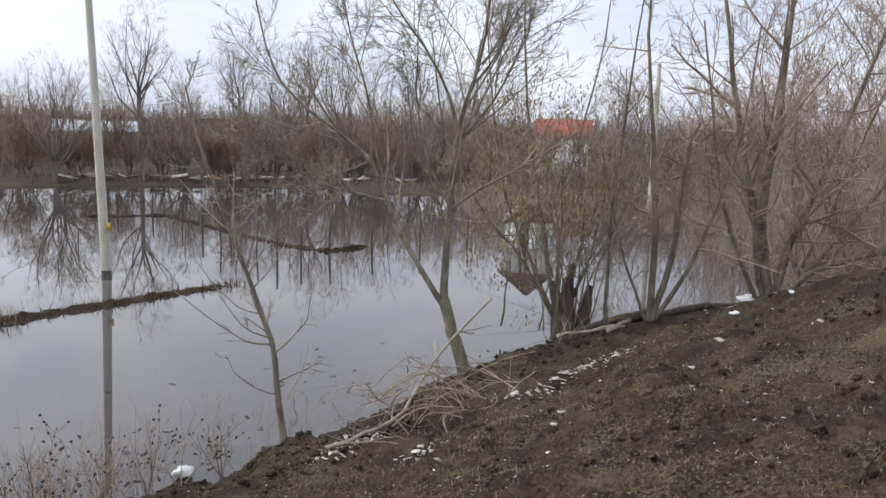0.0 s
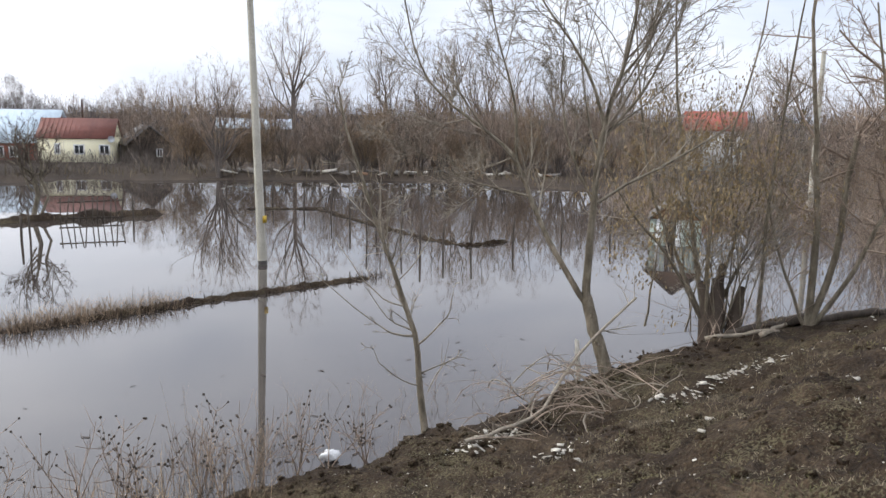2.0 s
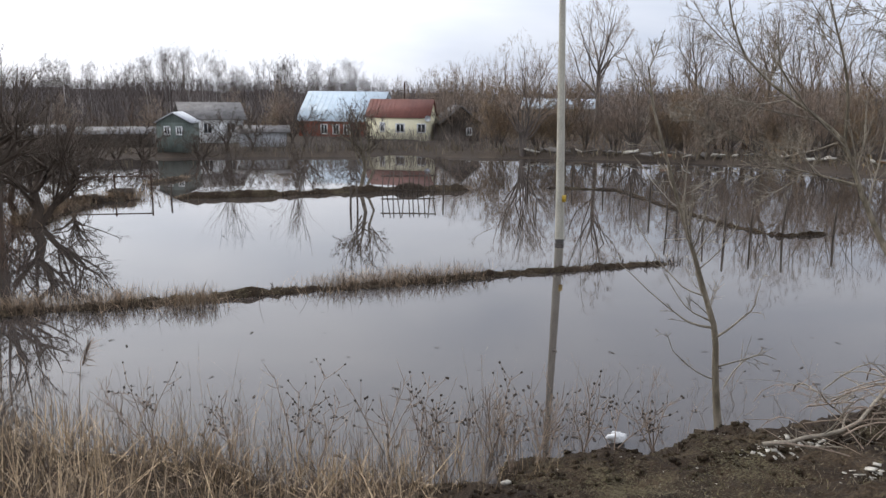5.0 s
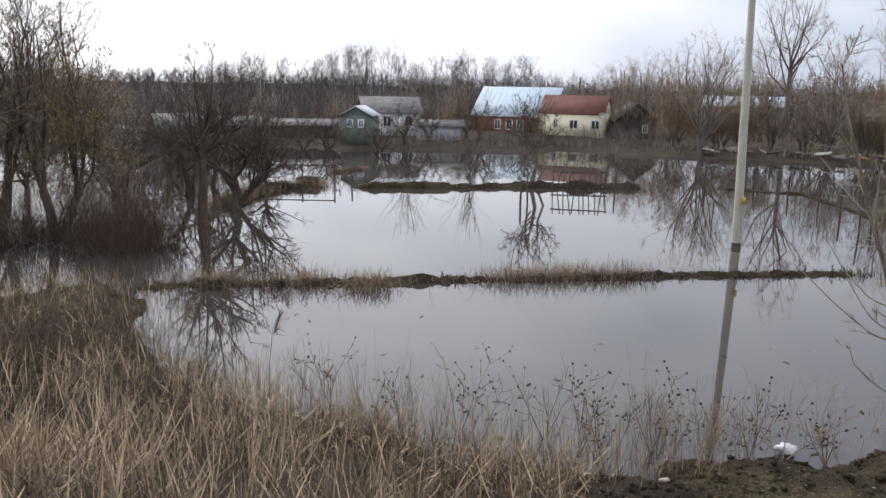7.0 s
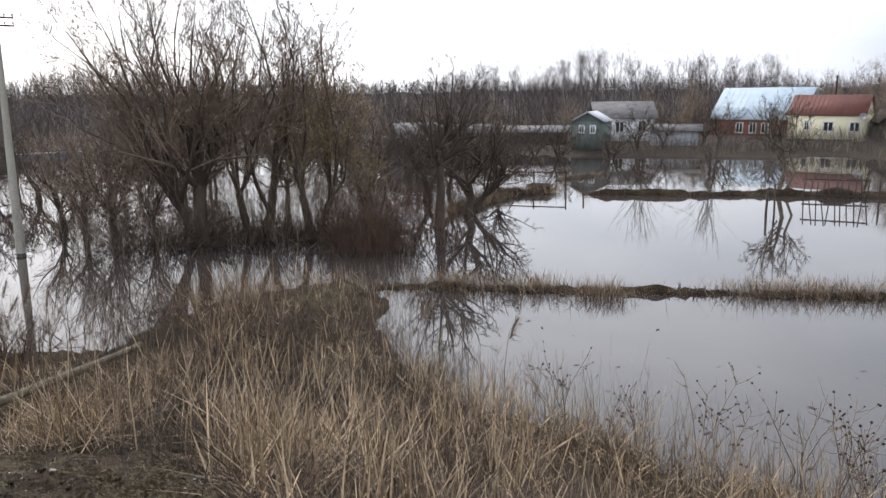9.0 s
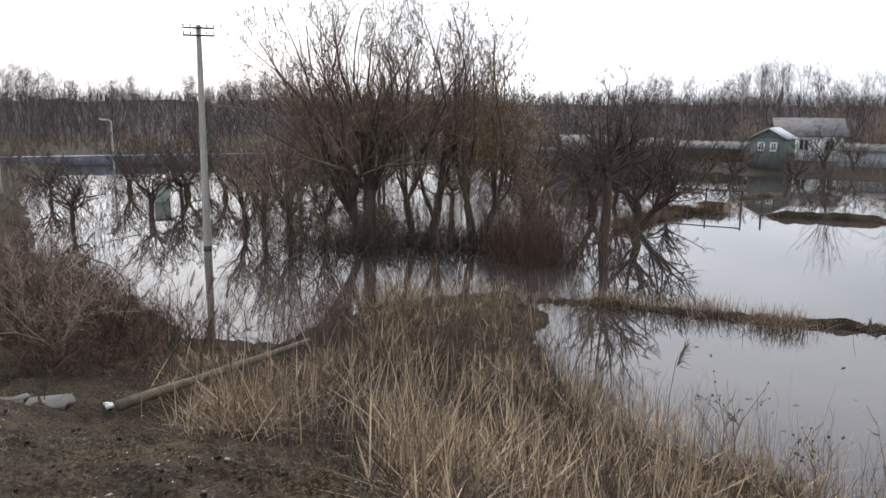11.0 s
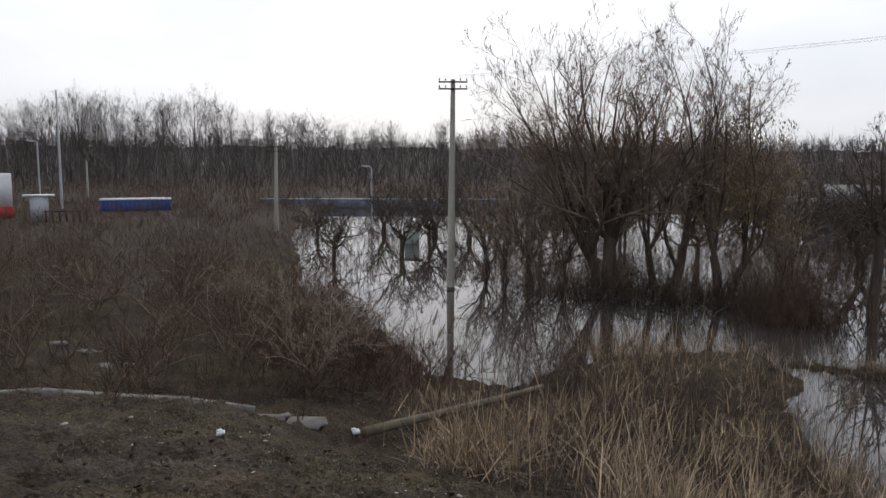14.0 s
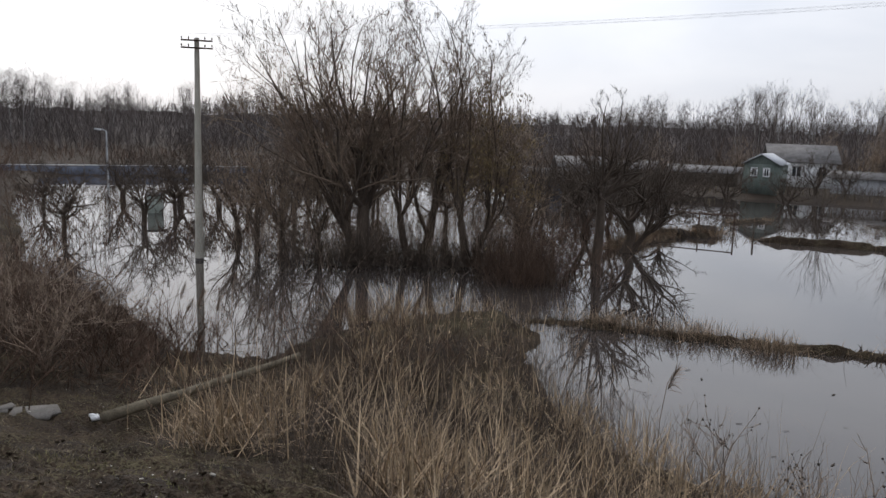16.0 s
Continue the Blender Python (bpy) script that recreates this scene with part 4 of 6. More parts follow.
# ---- the bank's trees ----
NEAR = dict(kids=[9, 6, 5], **{"from": [0.25, 0.2, 0.2]}, angle=[(25, 60), (25, 58), (25, 60)], ratio=[0.32, 0.52, 0.5], taper=(0.32, 0.52), thin=0.0052, bends=[5, 4, 3], wobble=0.12, up=[0.02, 0.06, 0.05], sides=[7, 5, 4, 3])
NEAR_FULL = dict(NEAR, kids=[13, 7, 5], ratio=[0.4, 0.52, 0.5], angle=[(30, 72), (28, 65), (25, 60)], wobble=0.16, up=[0.02, 0.04, 0.04])


def bank_trees():
    rng = random.Random(61)
    sap = thing("tree", (0, 0, 0), 0, "slender leaning bare sapling at the water's edge", "tree", "bank trees")
    tg, cg = Geo(), Geo()
    spec = dict(NEAR, kids=[14, 6, 4], ratio=[0.24, 0.55, 0.5])
    stem([tg, cg], [(1.18, 12.04, 0.0), (1.1, 12.05, 0.8), (0.98, 12.06, 1.76), (0.65, 12.08, 2.79), (0.33, 12.1, 3.74), (-0.08, 12.1, 4.98), (-0.2, 12.1, 5.6)], 0.066, 0.01, spec, rng, length=4.5)
    for pts, r in (([(0.99, 12.06, 1.72), (0.66, 12.0, 1.78), (0.31, 12.1, 1.98), (-0.57, 12.09, 2.72)], 0.026), ([(0.99, 12.06, 1.55), (1.3, 12.0, 1.82), (1.54, 12.0, 2.15), (1.58, 12.0, 2.55)], 0.022),
                   ([(1.05, 12.05, 1.1), (1.45, 11.95, 1.3), (1.75, 12.0, 1.42)], 0.016), ([(0.98, 12.06, 1.8), (0.55, 12.2, 2.0), (0.2, 12.3, 2.5)], 0.018), ([(0.6, 12.08, 2.9), (0.75, 12.0, 3.4), (0.78, 12.0, 3.9)], 0.014), ([(0.85, 12.07, 2.2), (0.5, 12.0, 2.35), (0.1, 11.95, 2.75), (-0.25, 11.9, 3.3)], 0.015), ([(0.7, 12.07, 2.6), (1.0, 12.1, 2.9), (1.25, 12.1, 3.4)], 0.013), ([(1.1, 12.05, 0.9), (0.8, 12.0, 1.0), (0.45, 11.9, 1.35), (0.3, 11.9, 1.6)], 0.014), ([(0.4, 12.1, 3.5), (0.1, 12.1, 3.75), (-0.35, 12.1, 4.3)], 0.012)):
        stem([cg, cg], pts, r, 0.005, dict(spec, kids=[4, 3], **{"from": [0.3, 0.2]}), rng, 5, length=1.2)
    part("trunk", tg, BARK_GREY, sap, smooth=True)
    part("crown", cg, TWIG_PALE, sap)

    tree = thing("tree", (0, 0, 0), 0, "forked pale-barked bare tree leaning over the water", "tree", "bank trees")
    tg, cg = Geo(), Geo()
    stem([tg, cg], [(4.99, 14.36, 0.2), (4.85, 14.4, 0.7), (4.71, 14.45, 1.1), (4.54, 14.51, 1.78)], 0.14, 0.11, dict(NEAR, kids=[2, 3, 2]), rng, 10, length=1.2)
    for pts, r0, r1, L in (([(4.54, 14.51, 1.7), (4.55, 14.5, 2.89), (4.63, 14.48, 4.11), (4.72, 14.45, 5.09), (4.93, 14.38, 5.94), (5.15, 14.3, 6.89), (5.35, 14.26, 9.4)], 0.09, 0.014, 7.0),
                           ([(4.56, 14.5, 1.6), (3.98, 14.67, 2.54), (3.48, 14.8, 3.53), (3.09, 14.88, 4.45), (2.51, 14.99, 4.97), (1.67, 15.11, 5.63), (1.16, 15.16, 6.53), (0.8, 15.18, 8.6)], 0.068, 0.01, 6.0),
                           ([(3.15, 14.87, 4.3), (3.08, 14.88, 5.47), (2.7, 14.96, 6.8), (2.5, 15.0, 8.0)], 0.035, 0.008, 4.0), ([(3.4, 14.8, 3.7), (2.75, 15.0, 3.85), (2.09, 15.06, 4.05), (0.74, 15.18, 4.87)], 0.028, 0.006, 3.0),
                           ([(4.72, 14.45, 5.05), (4.36, 14.56, 6.14), (3.41, 14.81, 7.55), (3.1, 14.9, 8.6)], 0.04, 0.008, 4.5), ([(4.68, 14.45, 4.8), (5.3, 14.3, 5.6), (5.9, 14.1, 6.9), (6.2, 14.0, 8.6)], 0.036, 0.008, 4.5),
                           ([(4.6, 14.5, 3.6), (4.1, 14.5, 4.6), (3.9, 14.6, 5.8), (3.95, 14.6, 7.4)], 0.03, 0.008, 3.5), ([(4.9, 14.4, 5.9), (5.5, 14.5, 6.6), (5.8, 14.6, 8.3)], 0.035, 0.01, 4.0)):
        stem([tg, cg], pts, r0, r1, dict(NEAR, kids=[18, 9, 5], ratio=[0.36, 0.5, 0.5], up=[0.03, 0.09, 0.06]), rng, 7, length=L)
    part("trunk", tg, BARK_GREY, tree, smooth=True)
    part("crown", cg, TWIG_PALE, tree)

    bush = thing("bush", (0, 0, 0), 0, "bushy maple with hanging yellow-brown seed keys", "bush", "bank bushes")
    tg, cg = Geo(), Geo()
    spec = dict(NEAR_FULL, kids=[10, 6, 4], ratio=[0.3, 0.5, 0.5])
    b = (8.31, 17.08, 0.3)
    for pts in ([b, (7.51, 17.45, 2.27), (6.94, 17.69, 3.77), (6.6, 17.82, 6.2), (6.4, 17.9, 8.2)], [b, (7.86, 17.3, 2.84), (7.52, 17.45, 4.87), (7.3, 17.54, 7.35), (7.2, 17.5, 8.6)], [b, (8.2, 17.1, 2.4), (8.4, 17.04, 4.23), (8.87, 16.8, 6.6), (9.1, 16.8, 8.4)],
                [(9.33, 16.55, 0.3), (9.29, 16.58, 2.92), (9.54, 16.43, 6.61), (9.7, 16.4, 8.2)], [b, (7.3, 17.0, 2.0), (6.3, 17.0, 3.1), (5.6, 17.1, 4.4)], [b, (8.9, 17.4, 2.0), (9.6, 17.6, 3.8), (10.0, 17.7, 5.4)], [b, (8.0, 16.6, 2.2), (7.9, 16.4, 4.4)]):
        stem([tg, cg], pts, rng.uniform(0.045, 0.07), 0.012, spec, rng, 7, length=4.6)
    sg = Geo()
    for dx, dy, lean, top in ((0.0, 0.0, -0.22, 1.5), (0.28, 0.15, 0.1, 1.9), (0.55, -0.1, 0.2, 1.4), (0.15, -0.1, -0.05, 1.6)):
        x0, y0 = 8.3 + dx, 17.05 + dy
        sg.tube([(x0, y0, 0.0), (x0 + lean * 0.25, y0, top * 0.4), (x0 + lean * 0.6 + rng.gauss(0, 0.05), y0 + 0.05, top * 0.75), (x0 + lean, y0 + 0.05, top)], [0.2, 0.17, 0.12, 0.07], 8)
    part("stump", sg, BARK_DARK, bush, "dark knotted cluster of stumps", smooth=True)
    for k in range(16):
        a, q = rng.uniform(0, math.tau), rng.uniform(0.5, 2.2)
        x0, y0 = 8.6 + rng.gauss(0, 0.5), 17.0 + rng.gauss(0, 0.3)
        stem([tg, cg], [(x0, y0, 0.3), (x0 + q * 0.3 * math.cos(a), y0 + q * 0.2 * math.sin(a), 1.7), (x0 + q * 0.8 * math.cos(a), y0 + q * 0.5 * math.sin(a), 3.2), (x0 + q * 1.2 * math.cos(a), y0 + q * 0.7 * math.sin(a), rng.uniform(4.2, 5.6))], rng.uniform(0.018, 0.035), 0.008, spec, rng, 5, length=3.4)
    part("trunk", tg, BARK_GREY, bush, smooth=True)
    tagged(part("crown", cg, TWIG_PALE, bush), kind="stuff")
    part("seed_keys", leaf_cloud((7.7, 17.2, 3.7), (1.15, 0.7, 1.2), 4600, 8, 0.08), DEAD_LEAF, bush, "dry yellow-brown seed keys")
    part("seed_keys", leaf_cloud((9.4, 16.9, 3.3), (1.2, 0.7, 0.8), 2200, 9, 0.075), DEAD_LEAF, bush, "dry yellow-brown seed keys")

    tree = thing("tree", (0, 0, 0), 0, "young bare tree with a sawn-off limb", "tree", "bank trees")
    tg, cg = Geo(), Geo()
    f = (10.5, 16.55, 0.4)
    for pts, r0, r1 in (([f, (10.87, 16.31, 2.25), (10.94, 16.26, 3.9), (11.05, 16.19, 4.97)], 0.085, 0.06), ([f, (10.5, 16.55, 2.92), (10.33, 16.66, 4.95), (10.13, 16.78, 7.44), (10.1, 16.8, 8.6)], 0.1, 0.02),
                        ([f, (11.2, 16.2, 1.8), (11.7, 15.9, 3.4), (12.1, 15.7, 5.2), (12.3, 15.6, 7.6)], 0.07, 0.015), ([f, (9.9, 16.7, 1.8), (9.4, 16.9, 3.6), (9.0, 17.1, 5.6)], 0.05, 0.012)):
        stem([tg, cg], pts, r0, r1, NEAR_FULL, rng, 7, length=4.6)
    part("trunk", tg, BARK_GREY, tree, smooth=True)
    part("crown", cg, TWIG, tree)
    g = Geo()
    g.tube([(11.05, 16.19, 4.96), (11.06, 16.19, 4.985), (11.06, 16.18, 4.99)], [0.06, 0.058, 0.001], 8)
    part("sawn_end", g, CHIP, tree, "pale sawn wood")

    tree = thing("tree", (0, 0, 0), 0, "big many-stemmed bare tree on the bank", "tree", "bank trees")
    tg, cg = Geo(), Geo()
    f = (13.6, 16.0, 0.5)
    for pts, r0, r1 in (([f, (13.32, 16.24, 2.5), (13.02, 16.47, 3.89), (12.7, 16.72, 5.69), (12.32, 17.01, 8.4), (12.1, 17.2, 10.6)], 0.18, 0.018), ([f, (13.32, 16.23, 3.21), (13.46, 16.12, 5.71), (13.53, 16.06, 9.0), (13.7, 16.0, 11.0)], 0.16, 0.018),
                        ([f, (13.8, 15.8, 2.4), (14.23, 15.44, 3.98), (14.76, 14.94, 6.39), (15.18, 14.51, 8.6)], 0.12, 0.03), ([f, (14.0, 15.6, 1.6), (14.54, 15.16, 2.09), (15.42, 14.26, 2.63), (16.4, 13.6, 3.6)], 0.1, 0.03),
                        ([f, (14.3, 15.6, 1.9), (15.0, 15.2, 3.0), (15.8, 14.6, 4.6), (16.6, 14.0, 6.6)], 0.09, 0.02), ([f, (12.9, 16.2, 1.8), (12.2, 16.3, 3.4), (11.8, 16.4, 5.4), (11.4, 16.5, 7.8)], 0.08, 0.02),
                        ([f, (13.0, 16.0, 2.2), (12.6, 15.6, 4.2), (12.6, 15.2, 6.4), (12.5, 15.0, 8.4)], 0.07, 0.02)):
        stem([tg, cg], pts, r0, r1, dict(NEAR_FULL, kids=[21, 9, 5], ratio=[0.46, 0.5, 0.5], thin=0.006), rng, 9, length=5.6)
    part("trunk", tg, BARK_GREY, tree, smooth=True)
    part("crown", cg, TWIG, tree)
    for x, y, h, seed in ((17.0, 19.2, 8.5, 66), (21.5, 21.0, 9.0, 68), (27.0, 28.5, 9.5, 69)):
        bare_tree((x, y, max(gz(x, y), -0.2)), h, 0.09, SPREAD, seed, "bare tangled willow along the flooded bank", BARK_GREY, TWIG, 3, 0.35, group="bank trees")
    # undergrowth of thin shoots along the far end of the bank
    g = Geo()
    r = np.random.default_rng(62)
    xy = np.column_stack([r.uniform(7.5, 24, 60), np.zeros(60)])
    xy[:, 1] = np.interp(xy[:, 0], [7.5, 10.2, 15, 20, 24], [17.2, 18.4, 19.6, 21.2, 23]) + r.normal(-0.6, 0.8, 60)
    brush(g, xy, np.maximum(ground_z(xy[:, 0], xy[:, 1]), -0.1), r.uniform(0.8, 2.6, 60), 6, 5, 0.008, 0.35, 0.7, 63, 0.6)
    stuff("bank_scrub", g, TWIG, "thin brown shoots crowding the water's edge", "scrub")
    g = Geo()
    n = 170
    xy = polar(r.uniform(-50, -36, n), r.uniform(30, 66, n))
    brush(g, xy, np.maximum(ground_z(xy[:, 0], xy[:, 1]), -0.2), r.uniform(1.6, 4.6, n), 13, 8, 0.012, 0.8, 0.5, 64)
    n = 150
    xy = polar(r.uniform(-37, -19, n), r.uniform(42, 56, n))
    brush(g, xy, np.full(n, -0.1), r.uniform(0.9, 2.3, n), 12, 8, 0.011, 0.7, 0.6, 65, 0.5)
    stuff("flooded_thicket", g, TWIG, "brown leafless thicket beyond the bank", "thicket")


bank_trees()


# ---- poles and wires ----
def pole(place, height, r0, r1, label, lean=(0, 0), arms=(), arm_yaw=0.0, plate=None, group="concrete poles", wet=0.0):
    """A tapered concrete pole; arms: heights of the crossarms."""
    ob = thing("utility_pole", place, arm_yaw, label, "utility pole", group)
    m = pose(0, 0, 0, 0, 0, -arm_yaw).to_3x3()
    lx, ly, _ = m @ Vector((lean[0], lean[1], 0))

    def axis(z):
        return (lx * z, ly * z, z)

    g = Geo()
    zs = [-1.0, 0, height * 0.3, height * 0.6, height]
    pts = [axis(z) for z in zs]
    rad = [r0 + (r1 - r0) * max(0, z) / height for z in zs]
    g.tube(pts, [a * 1.1 for a in rad], 8)
    g.tube([axis(height), axis(height + 0.004), axis(height + 0.006)], [r1 * 1.1, r1 * 1.05, 0.001], 8)
    part("shaft", g, CONCRETE, ob)
    if wet:
        g = Geo()
        g.tube([axis(0), axis(wet * 0.5), axis(wet)], [r0 * 1.1 + 0.004] * 3, 8)
        part("wet_foot", g, CONCRETE_WET, ob, "dark wet concrete")
    for z in arms:
        x, y, _ = axis(z)
        g = Geo()
        g.box((x, y - r1 - 0.05, z), (1.06, 0.05, 0.055))
        g.box((x, y, z), (0.06, r1 * 2.4 + 0.12, 0.05))
        arm = part("crossarm", g, IRON, ob, "rusty steel crossarm")
        for dx in (-0.5, -0.27, 0.27, 0.5):
            g = Geo()
            g.tube([(x + dx, y - r1 - 0.05, z), (x + dx, y - r1 - 0.05, z + 0.05), (x + dx, y - r1 - 0.05, z + 0.055), (x + dx, y - r1 - 0.05, z + 0.1), (x + dx, y - r1 - 0.05, z + 0.13)], [0.008, 0.008, 0.024, 0.027, 0.012], 8)
            part("insulator", g, PORCELAIN, arm)
    if plate:
        x, y, _ = axis(plate)
        g = Geo()
        g.box((x + 0.03, y - r0 - 0.03, plate), (0.17, 0.02, 0.24))
        part("number_plate", g, YELLOW_SIGN, ob, "small yellow plate")
    return ob


def wires(name, a, b, sag, label):
    g = Geo()
    a, b = Vector(a), Vector(b)
    g.tube([tuple(a.lerp(b, t / 16) - Vector((0, 0, sag * 4 * (t / 16) * (1 - t / 16)))) for t in range(17)], [0.0019] * 17, 4)
    tagged(part(name, g, IRON), label, "wire", "power line")


pole((-3.07, 27.67, 0), 9.6, 0.145, 0.09, "leaning pale concrete pole standing in the flood", (-0.026, 0.0), (9.3,), 50, 1.62, wet=0.16)
pole((-28.28, 8.3, 0), 7.82, 0.135, 0.075, "grey concrete pole with two rusty crossarms", (0.001, 0.004), (7.72, 7.47), 72, wet=0.1)
pole((-48.1, 3.6, gz(-48.1, 3.6)), 5.1, 0.12, 0.08, "distant concrete pole with a crossarm", (0, 0.01), (5.0, 4.75), 85)
pole((24.6, 39.5, 0), 9.0, 0.15, 0.1, "pale concrete pole beyond the bank trees", (0, 0), (), -30, wet=0.12)
pole((31.5, 40.5, gz(31.5, 40.5)), 7.0, 0.13, 0.08, "pale concrete pole in the thicket", (0, 0), (6.8,), -38)
pole((-84.6, -11.4, gz(-84.6, -11.4)), 3.6, 0.1, 0.08, "distant wooden pole with a crossarm", (0, 0), (3.5,), 95)
for i, (dx, dz) in enumerate(((-0.5, 0), (-0.27, 0), (0.27, 0), (0.5, 0))):
    a = Vector((-3.32, 27.67, 9.5)) + Vector((math.cos(radians(50)) * dx, math.sin(radians(50)) * dx, 0))
    b = Vector((-28.3, 8.25, 7.92)) + Vector((math.cos(radians(72)) * dx, math.sin(radians(72)) * dx, 0))
    wires("wire", a, b, 0.35, "thin sagging overhead wire between the poles")
    wires("wire", b, (-48.1, 3.6 + dx, 5.75), 0.3, "thin sagging overhead wire between the poles")


def street_lamp(x, y, top, label):
    z = gz(x, y)
    ob = thing("street_lamp", (x, y, z), math.degrees(math.atan2(-x, y)), label, "street lamp", "street lamps")
    g = Geo()
    g.tube([(0, 0, -0.3), (0, 0, (top - z) * 0.6), (0, 0, top - z)], [0.09, 0.075, 0.06], 6)
    part("post", g, GREY_METAL, ob)
    g = Geo()
    g.tube([(0, 0, top - z - 0.05), (-0.2, 0, top - z + 0.1), (-0.45, 0, top - z + 0.12)], [0.035, 0.03, 0.03], 5)
    part("arm", g, GREY_METAL, ob)
    g = Geo()
    g.box((-0.55, 0, top - z + 0.1), (0.45, 0.2, 0.12), 0, 0, 8)
    part("lamp_head", g, GREY_METAL, ob)


street_lamp(-59.0, 11.7, 3.9, "distant grey street lamp behind the flooded orchard")
street_lamp(-74.1, -13.8, 5.7, "distant grey street lamp near the road")
mast = thing("mast", (-69.4, -11.4, gz(-69.4, -11.4)), 0, "tall thin pale mast near the road", "mast")
g = Geo()
g.tube([(0, 0, 0), (0, 0, 5), (0, 0, 9.4)], [0.11, 0.09, 0.05], 6)
part("shaft", g, GREY_METAL, mast)


# ---- mud ridges and what stands on them ----
def ridge(path, width, height, seed, label):
    """A low bank of clods that just breaks the water."""
    P = np.array(path, float)
    seg = np.r_[0, np.cumsum(np.hypot(*np.diff(P, axis=0).T))]
    n = max(12, int(seg[-1] / 0.16))
    t = np.linspace(0, seg[-1], n)
    x, y = np.interp(t, seg, P[:, 0]), np.interp(t, seg, P[:, 1])
    tx, ty = np.gradient(x), np.gradient(y)
    L = np.hypot(tx, ty)
    nx, ny = -ty / L, tx / L
    u = np.linspace(-1, 1, 13)
    w = width * (0.75 + 0.35 * wave(x, y, 2.2, seed))
    X = x[:, None] + nx[:, None] * u * w[:, None]
    Y = y[:, None] + ny[:, None] * u * w[:, None]
    prof = (1 - u ** 2)
    ends = ramp01(t / 0.8) * ramp01((seg[-1] - t) / 0.8)
    Z = -0.12 + (height + 0.12) * prof * (ends * (0.85 + 0.35 * wave(x, y, 3.0, seed + 1)))[:, None] + 0.08 * wave(X, Y, 0.5, seed + 2) * prof
    k = 13
    i = np.arange(n - 1)[:, None] * k + np.arange(k - 1)[None, :]
    g = Geo()
    g.quads(np.stack([X, Y, Z], -1), np.stack([i, i + k, i + k + 1, i + 1], -1))
    tagged(part("mud_ridge", g, MUD, smooth=False), label, "mud ridge", "mud ridges", "structure")
    return np.column_stack([x, y]), w


def scaled(rows):
    return [(x * K, y * K) for x, y in rows]


def ridges():
    r = np.random.default_rng(71)
    main, w = ridge(scaled([(-14.2, 11.2), (-12.8, 12.5), (-11.2, 13.6), (-9.4, 14.9), (-7.5, 16.3), (-5.65, 17.6), (-3.7, 19.1), (-2.3, 20.0), (-1.2, 20.8), (0.8, 22.1)]), 0.42, 0.14, 72, "low muddy ridge with dead weeds crossing the flood")
    far, _ = ridge(scaled([(-19.9, 29.2), (-18, 30.6), (-15.5, 32.2), (-13.6, 34.2), (-11.6, 35.1), (-8.3, 37)]), 0.6, 0.32, 75, "dark muddy ridge farther out in the flood")
    left, _ = ridge(scaled([(-20.5, 21.5), (-21.6, 24), (-22.4, 27), (-21.4, 29.2)]), 1.1, 0.35, 78, "muddy spit with dry grass beside the fence frame")
    spit, _ = ridge(scaled([(-24.2, 33.6), (-23.9, 36.9)]), 0.5, 0.25, 81, "small muddy spit in the flood")
    fence, _ = ridge(scaled([(-5.5, 38.9), (-1.6, 39.1), (1.42, 32.2), (2.93, 29.1), (4.2, 27.5), (6.2, 28.7)]), 0.12, 0.13, 84, "line of floating reed debris along the drowned fence")
    dark, pale = Geo(), Geo()
    n = 2400
    i = r.integers(0, len(main), n)
    keep = r.random(n) < np.clip(0.15 + 1.1 * wave(main[i, 0], main[i, 1], 3.2, 70), 0.05, 1)
    keep &= (main[i, 0] < -4.2) | (r.random(n) < 0.12)
    i = i[keep]
    xy = main[i] + r.normal(0, 0.24, (len(i), 2))
    blades(pale, xy, np.full(len(xy), 0.03), 0.3, 0.011, 0.85, 73, 0.7)
    for cx, cy, sx, m in ((-6.6, 20.3, 0.9, 900), (-8.0, 19.2, 0.5, 420), (-10.9, 16.4, 0.4, 520), (-12.6, 15.8, 0.5, 620), (-14.4, 14.7, 0.5, 620), (-5.2, 21.3, 0.4, 260)):
        t = r.normal(0, sx, m)
        c = np.column_stack([cx + t * 0.8, cy + t * 0.55]) + r.normal(0, 0.26, (m, 2))
        blades(pale, c, np.full(m, 0.02), 0.6, 0.011, 0.75, int(cx * -31), 0.9)
    i = r.integers(0, len(main), 1800)
    xy = main[i] + r.normal(0, 0.22, (len(i), 2))
    blades(dark, xy, np.full(len(xy), 0.03), 0.22, 0.02, 0.8, 74, 0.9)
    for arr, m, h in ((far, 1400, 0.3), (left, 3600, 0.55), (spit, 400, 0.3), (fence, 900, 0.12)):
        i = r.integers(0, len(arr), m)
        xy = arr[i] + r.normal(0, 0.35 if arr is left else 0.16, (m, 2))
        blades(dark if arr is fence else pale, xy, np.full(m, 0.05), h, 0.018, 0.6, 76 + m, 0.8)
    stuff("ridge_grass", pale, REED, "dry straw-coloured grass tufts on the mud ridges", "dry grass")
    stuff("ridge_debris", dark, BUR, "dark rotten stalks matted on the ridges", "debris")


ridges()


def post(x, y, top, r, label, lean=(0, 0), group="drowned fence posts", base=-0.6):
    ob = thing("fence_post", (x, y, 0), 0, label, "fence post", group)
    g = Geo()
    g.tube([(-lean[0] * 0.6, -lean[1] * 0.6, base), (0, 0, 0), (lean[0] * top * 0.5, lean[1] * top * 0.5, top * 0.5), (lean[0] * top, lean[1] * top, top), (lean[0] * top, lean[1] * top, top + 0.01)], [r, r, r * 0.95, r * 0.85, 0.002], 6)
    part("stake", g, OLD_WOOD, ob)


